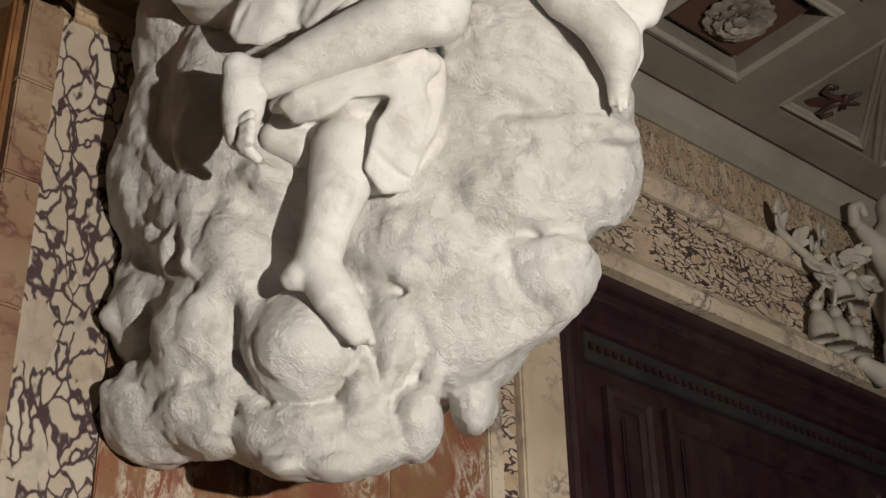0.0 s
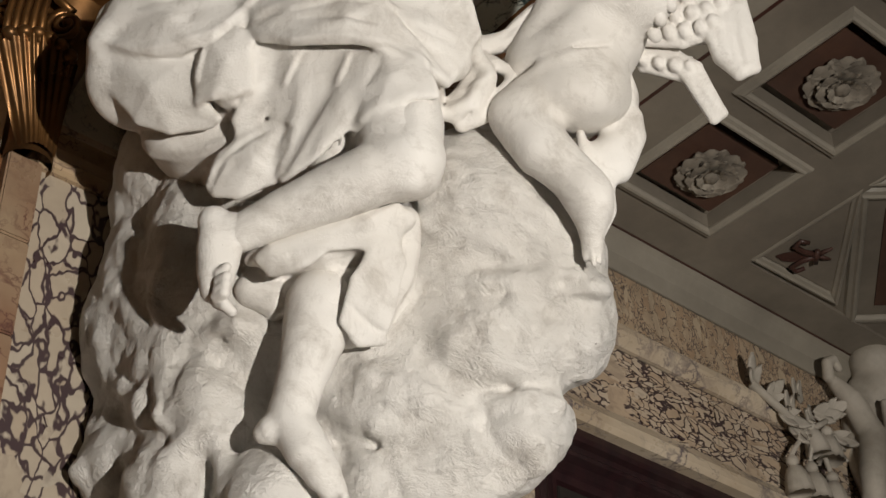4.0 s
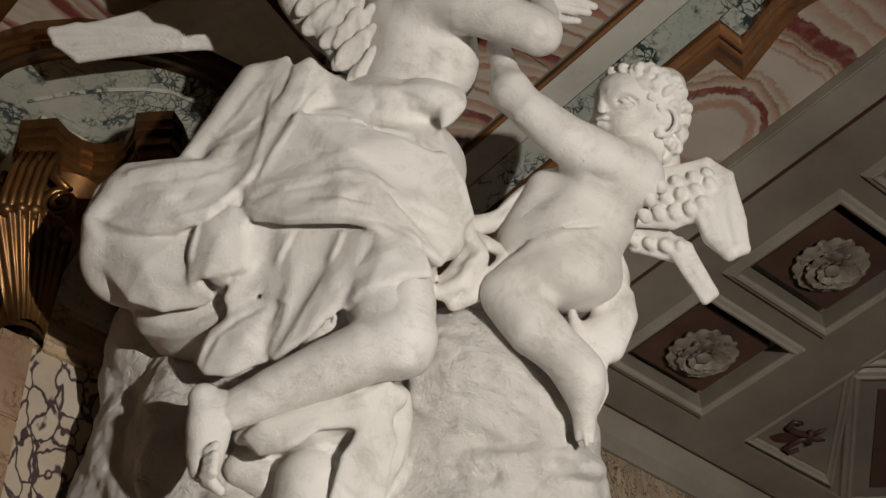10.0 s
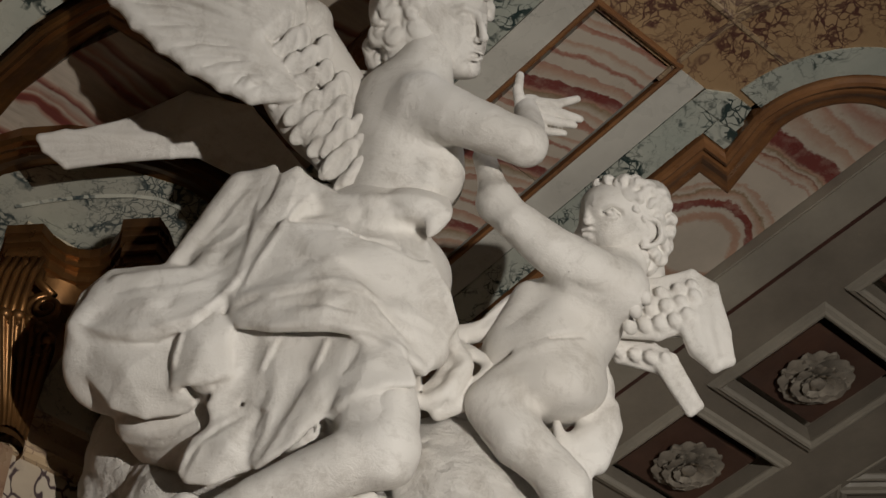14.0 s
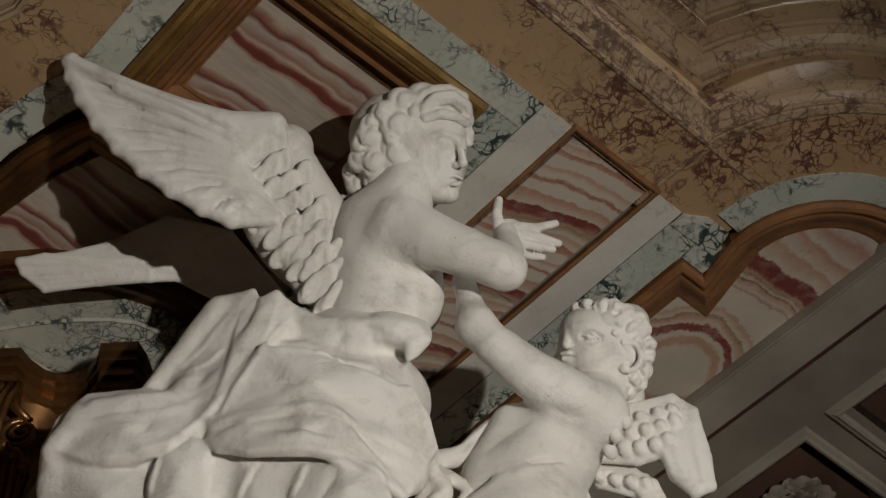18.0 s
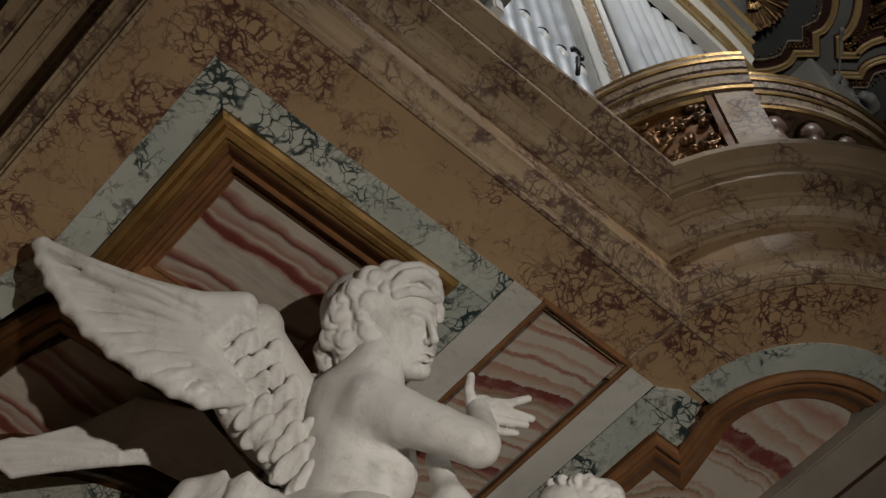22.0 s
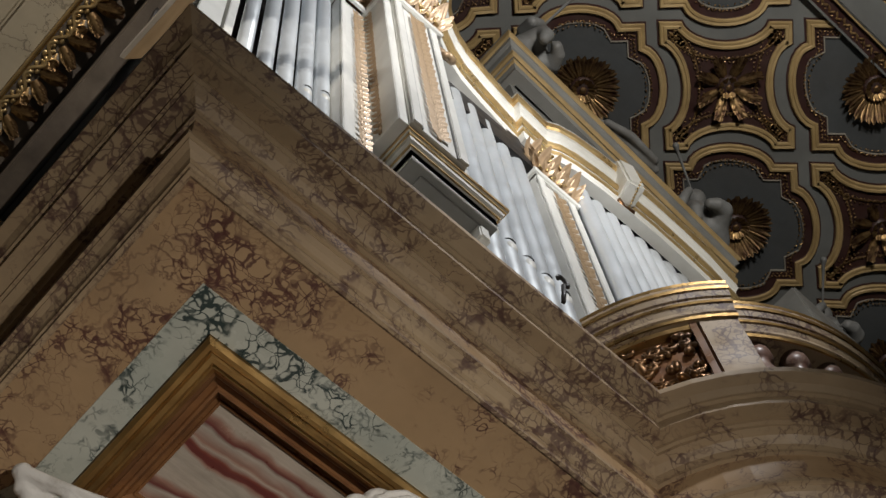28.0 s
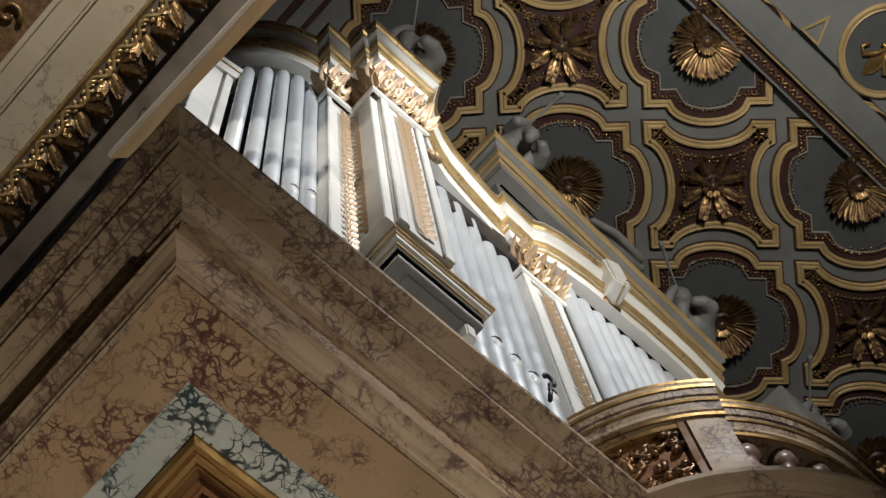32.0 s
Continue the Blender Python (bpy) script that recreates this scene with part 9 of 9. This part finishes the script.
def sculpt(name, groups, *materials):
    """One mesh out of several groups of forms; clouds take the second material."""
    verts, faces, slots, offset = [], [], [], 0
    for group in groups:
        v, q = carve(group)
        verts.append(v)
        faces.append(q + offset)
        slots.append(np.full(len(q), 1 if group == "cloud" else 0, np.int32))
        offset += len(v)
    verts, faces, slots = np.concatenate(verts), np.concatenate(faces), np.concatenate(slots)
    mesh = bpy.data.meshes.new(name)
    mesh.vertices.add(len(verts))
    mesh.vertices.foreach_set("co", verts.astype(np.float32).ravel())
    mesh.loops.add(faces.size)
    mesh.loops.foreach_set("vertex_index", faces.astype(np.int32).ravel())
    mesh.polygons.add(len(faces))
    mesh.polygons.foreach_set("loop_start", (np.arange(len(faces)) * 4).astype(np.int32))
    mesh.polygons.foreach_set("use_smooth", np.ones(len(faces), bool))
    for m in materials:
        mesh.materials.append(m)
    mesh.polygons.foreach_set("material_index", slots)
    mesh.update(calc_edges=True)
    return mesh


statue = tagged(new("statue", sculpt("statue", list(FORMS), WHITE, ROUGH_WHITE)), "white stucco winged figure and small winged child on clouds", "statue")
statue.location = (1.80, 2.35, 2.85)

# ---- small grey statues along the organ's top ----
CELL["child"] = 0.006
chain("child", 0.04, (0, 0, 0.06, 0.10), (0.02, 0, 0.17, 0.085), (0.05, 0, 0.25, 0.07), (0.07, 0, 0.30, 0.045))
blob("child", 0.01, (0.09, 0, 0.385), (0.07, 0.066, 0.078), (0, 15, 0))
blob("child", 0.01, (0.07, 0, 0.415), (0.074, 0.072, 0.058), (0, 0, 0))
blob("child", 0.03, (0.06, 0, 0.10), (0.10, 0.10, 0.09), (0, 0, 0))
chain("child", 0.03, (0.03, -0.06, 0.05, 0.075), (0.15, -0.09, 0.05, 0.06), (0.17, -0.10, -0.03, 0.045), (0.15, -0.10, -0.08, 0.035))
chain("child", 0.03, (0.03, 0.06, 0.05, 0.075), (0.15, 0.09, 0.03, 0.06), (0.20, 0.04, 0.0, 0.045), (0.21, -0.01, -0.01, 0.035))
chain("child", 0.02, (0.06, -0.09, 0.26, 0.045), (0.12, -0.14, 0.21, 0.038), (0.17, -0.10, 0.27, 0.03), (0.18, -0.07, 0.31, 0.026))
chain("child", 0.02, (0.05, 0.09, 0.26, 0.045), (0.02, 0.15, 0.17, 0.038), (0.08, 0.14, 0.09, 0.03))
chain("child", 0.006, (0.14, -0.03, 0.37, 0.008), (0.28, -0.09, 0.40, 0.009), (0.40, -0.14, 0.43, 0.012), (0.44, -0.155, 0.44, 0.022))
blob("child", 0.03, (-0.06, 0, 0.02), (0.15, 0.15, 0.07), (0, 0, 0))
child_mesh = sculpt("statue", ["child"], STATUE_GREY)
for x, y, z, turn, lab in ((1.30, 0.88, ENT_Z + 0.395, -100, "small grey child statue with a trumpet on the organ tower"), (2.13, 0.93, 9.56, -60, "small grey child statue with a trumpet on the organ cornice"), (3.62, 0.98, 9.56, -130, "small grey child statue on the organ cornice"), (4.68, 1.0, 9.48, -110, "small grey child statue on the organ cornice")):
    child = tagged(new("statue", child_mesh), lab, "statue", "organ statues")
    child.matrix_world = FARTHER @ pose(x, y, z, 0, 0, turn) @ Matrix.Scale(0.9, 4)
CELL["scroll"] = 0.008
chain("scroll", 0.03, (0, 0, 0.05, 0.035), (0.16, -0.01, 0.07, 0.05), (0.32, -0.02, 0.05, 0.04), (0.44, -0.03, 0.03, 0.025))
chain("scroll", 0.02, (0.05, -0.05, 0.03, 0.02), (0.2, -0.08, 0.03, 0.025), (0.40, -0.07, 0.02, 0.02))
scroll = tagged(new("carved_scroll", sculpt("carved_scroll", ["scroll"], STATUE_GREY)), "grey carved feathered scroll lying on the organ cornice", "ornament")
scroll.matrix_world = FARTHER @ pose(2.66, 0.93, 9.49)

# ---- stucco cartouche with leaves and tassels on the door wall ----
cartouche = thing("cartouche", "dusty white stucco cartouche with scrolls, leaves and tassels", "cartouche")
cartouche.location = (5.30, 3.38, 5.0)
CELL["shield"] = 0.009
blob("shield", 0.05, (0.48, -0.02, 0.12), (0.40, 0.13, 0.52), (0, 0, 0))
blob("shield", 0.04, (0.42, -0.10, 0.46), (0.20, 0.12, 0.20), (0, 20, 0))
blob("shield", 0.03, (0.30, -0.10, 0.60), (0.11, 0.11, 0.10), (0, 0, 0))
chain("shield", 0.025, (0.00, -0.05, 0.40, 0.03), (0.06, -0.09, 0.30, 0.055), (0.12, -0.12, 0.12, 0.065), (0.06, -0.12, -0.08, 0.06), (0.04, -0.10, -0.28, 0.05), (0.10, -0.09, -0.42, 0.055))
chain("shield", 0.015, (-0.16, -0.05, -0.36, 0.035), (-0.06, -0.07, -0.40, 0.05), (0.03, -0.08, -0.34, 0.045), (0.02, -0.08, -0.24, 0.03))
chain("shield", 0.015, (0.10, -0.10, -0.42, 0.05), (0.22, -0.12, -0.47, 0.055), (0.34, -0.12, -0.42, 0.05))
chain("shield", 0.012, (-0.04, -0.06, 0.40, 0.028), (-0.06, -0.08, 0.46, 0.026), (-0.02, -0.09, 0.49, 0.022), (0.01, -0.09, 0.45, 0.018))
for k in range(5):
    chain("shield", 0.01, (0.20 + 0.07 * k, -0.17, 0.30 - 0.05 * k, 0.018), (0.17 + 0.07 * k, -0.18, 0.10, 0.024), (0.22 + 0.06 * k, -0.16, -0.16, 0.018))
shield = new("shield", sculpt("shield", ["shield"], DULL_WHITE))
shield.parent = cartouche
for x, z, turn, size in ((-0.58, 0.16, 120, 0.13), (-0.50, 0.11, 60, 0.12), (-0.44, 0.07, -20, 0.14), (-0.34, 0.10, 150, 0.12), (-0.26, 0.20, 160, 0.13), (-0.18, 0.16, 10, 0.14), (-0.20, 0.12, 190, 0.13), (-0.12, 0.05, -70, 0.13), (-0.30, 0.06, -110, 0.11), (-0.08, 0.20, 35, 0.13), (-0.38, 0.02, -60, 0.10), (-0.06, 0.10, -20, 0.12)):
    bm = bmesh.new()
    petal(bm, pose(x, -0.03, z, 90, 0, 0) @ Matrix.Rotation(radians(turn), 4, "Z"), size * 1.15, size * 0.25, size * 0.45, 0.4)
    for side in (-1, 1):
        petal(bm, pose(x, -0.03, z, 90, 0, 0) @ Matrix.Rotation(radians(turn + 32 * side), 4, "Z"), size * 0.75, size * 0.17, size * 0.35, 0.5)
    leaf = part("leaf", bm, DULL_WHITE, cartouche, smooth=True)
    thick = leaf.modifiers.new("thickness", "SOLIDIFY")
    thick.thickness = 0.012
bm = bmesh.new()
tube(bm, [(-0.60, -0.03, 0.16), (-0.48, -0.05, 0.09), (-0.36, -0.05, 0.05), (-0.22, -0.05, 0.07), (-0.06, -0.06, 0.18)], 0.022, 8, 0.014)
part("stem", bm, DULL_WHITE, cartouche, smooth=True)
for x, z, lean, size in ((-0.26, 0.06, -14, 0.9), (-0.14, 0.07, 4, 1.0), (-0.44, -0.18, -8, 1.0), (-0.31, -0.17, -2, 1.05), (-0.17, -0.17, 8, 1.05)):
    bm = bmesh.new()
    ring = []
    for h, r in ((0.03, 0.012), (0.012, 0.028), (-0.008, 0.028), (-0.02, 0.016), (-0.03, 0.03), (-0.07, 0.045), (-0.13, 0.056), (-0.15, 0.056)):
        ring.append([bm.verts.new(((r * (1.14 if k % 2 and h < -0.025 else 0.96)) * math.cos(math.pi * k / 12), (r * (1.14 if k % 2 and h < -0.025 else 0.96)) * math.sin(math.pi * k / 12), h)) for k in range(24)])
    for a, b in zip(ring[:-1], ring[1:]):
        for k in range(24):
            bm.faces.new((a[k], b[k], b[(k + 1) % 24], a[(k + 1) % 24]))
    bm.faces.new(ring[-1])
    bmesh.ops.transform(bm, matrix=pose(x, -0.055, z, 0, lean, 0) @ Matrix.Scale(size, 4), verts=bm.verts)
    part("tassel", bm, DULL_WHITE, cartouche, "fluted stucco tassel", True)
bm = bmesh.new()
for x in (-0.44, -0.31, -0.17):
    tube(bm, [(x, -0.055, -0.15), (x * 0.55 - 0.10, -0.05, -0.03), (-0.20, -0.05, 0.02)], 0.012, 6)
part("cord", bm, DULL_WHITE, cartouche, smooth=True)
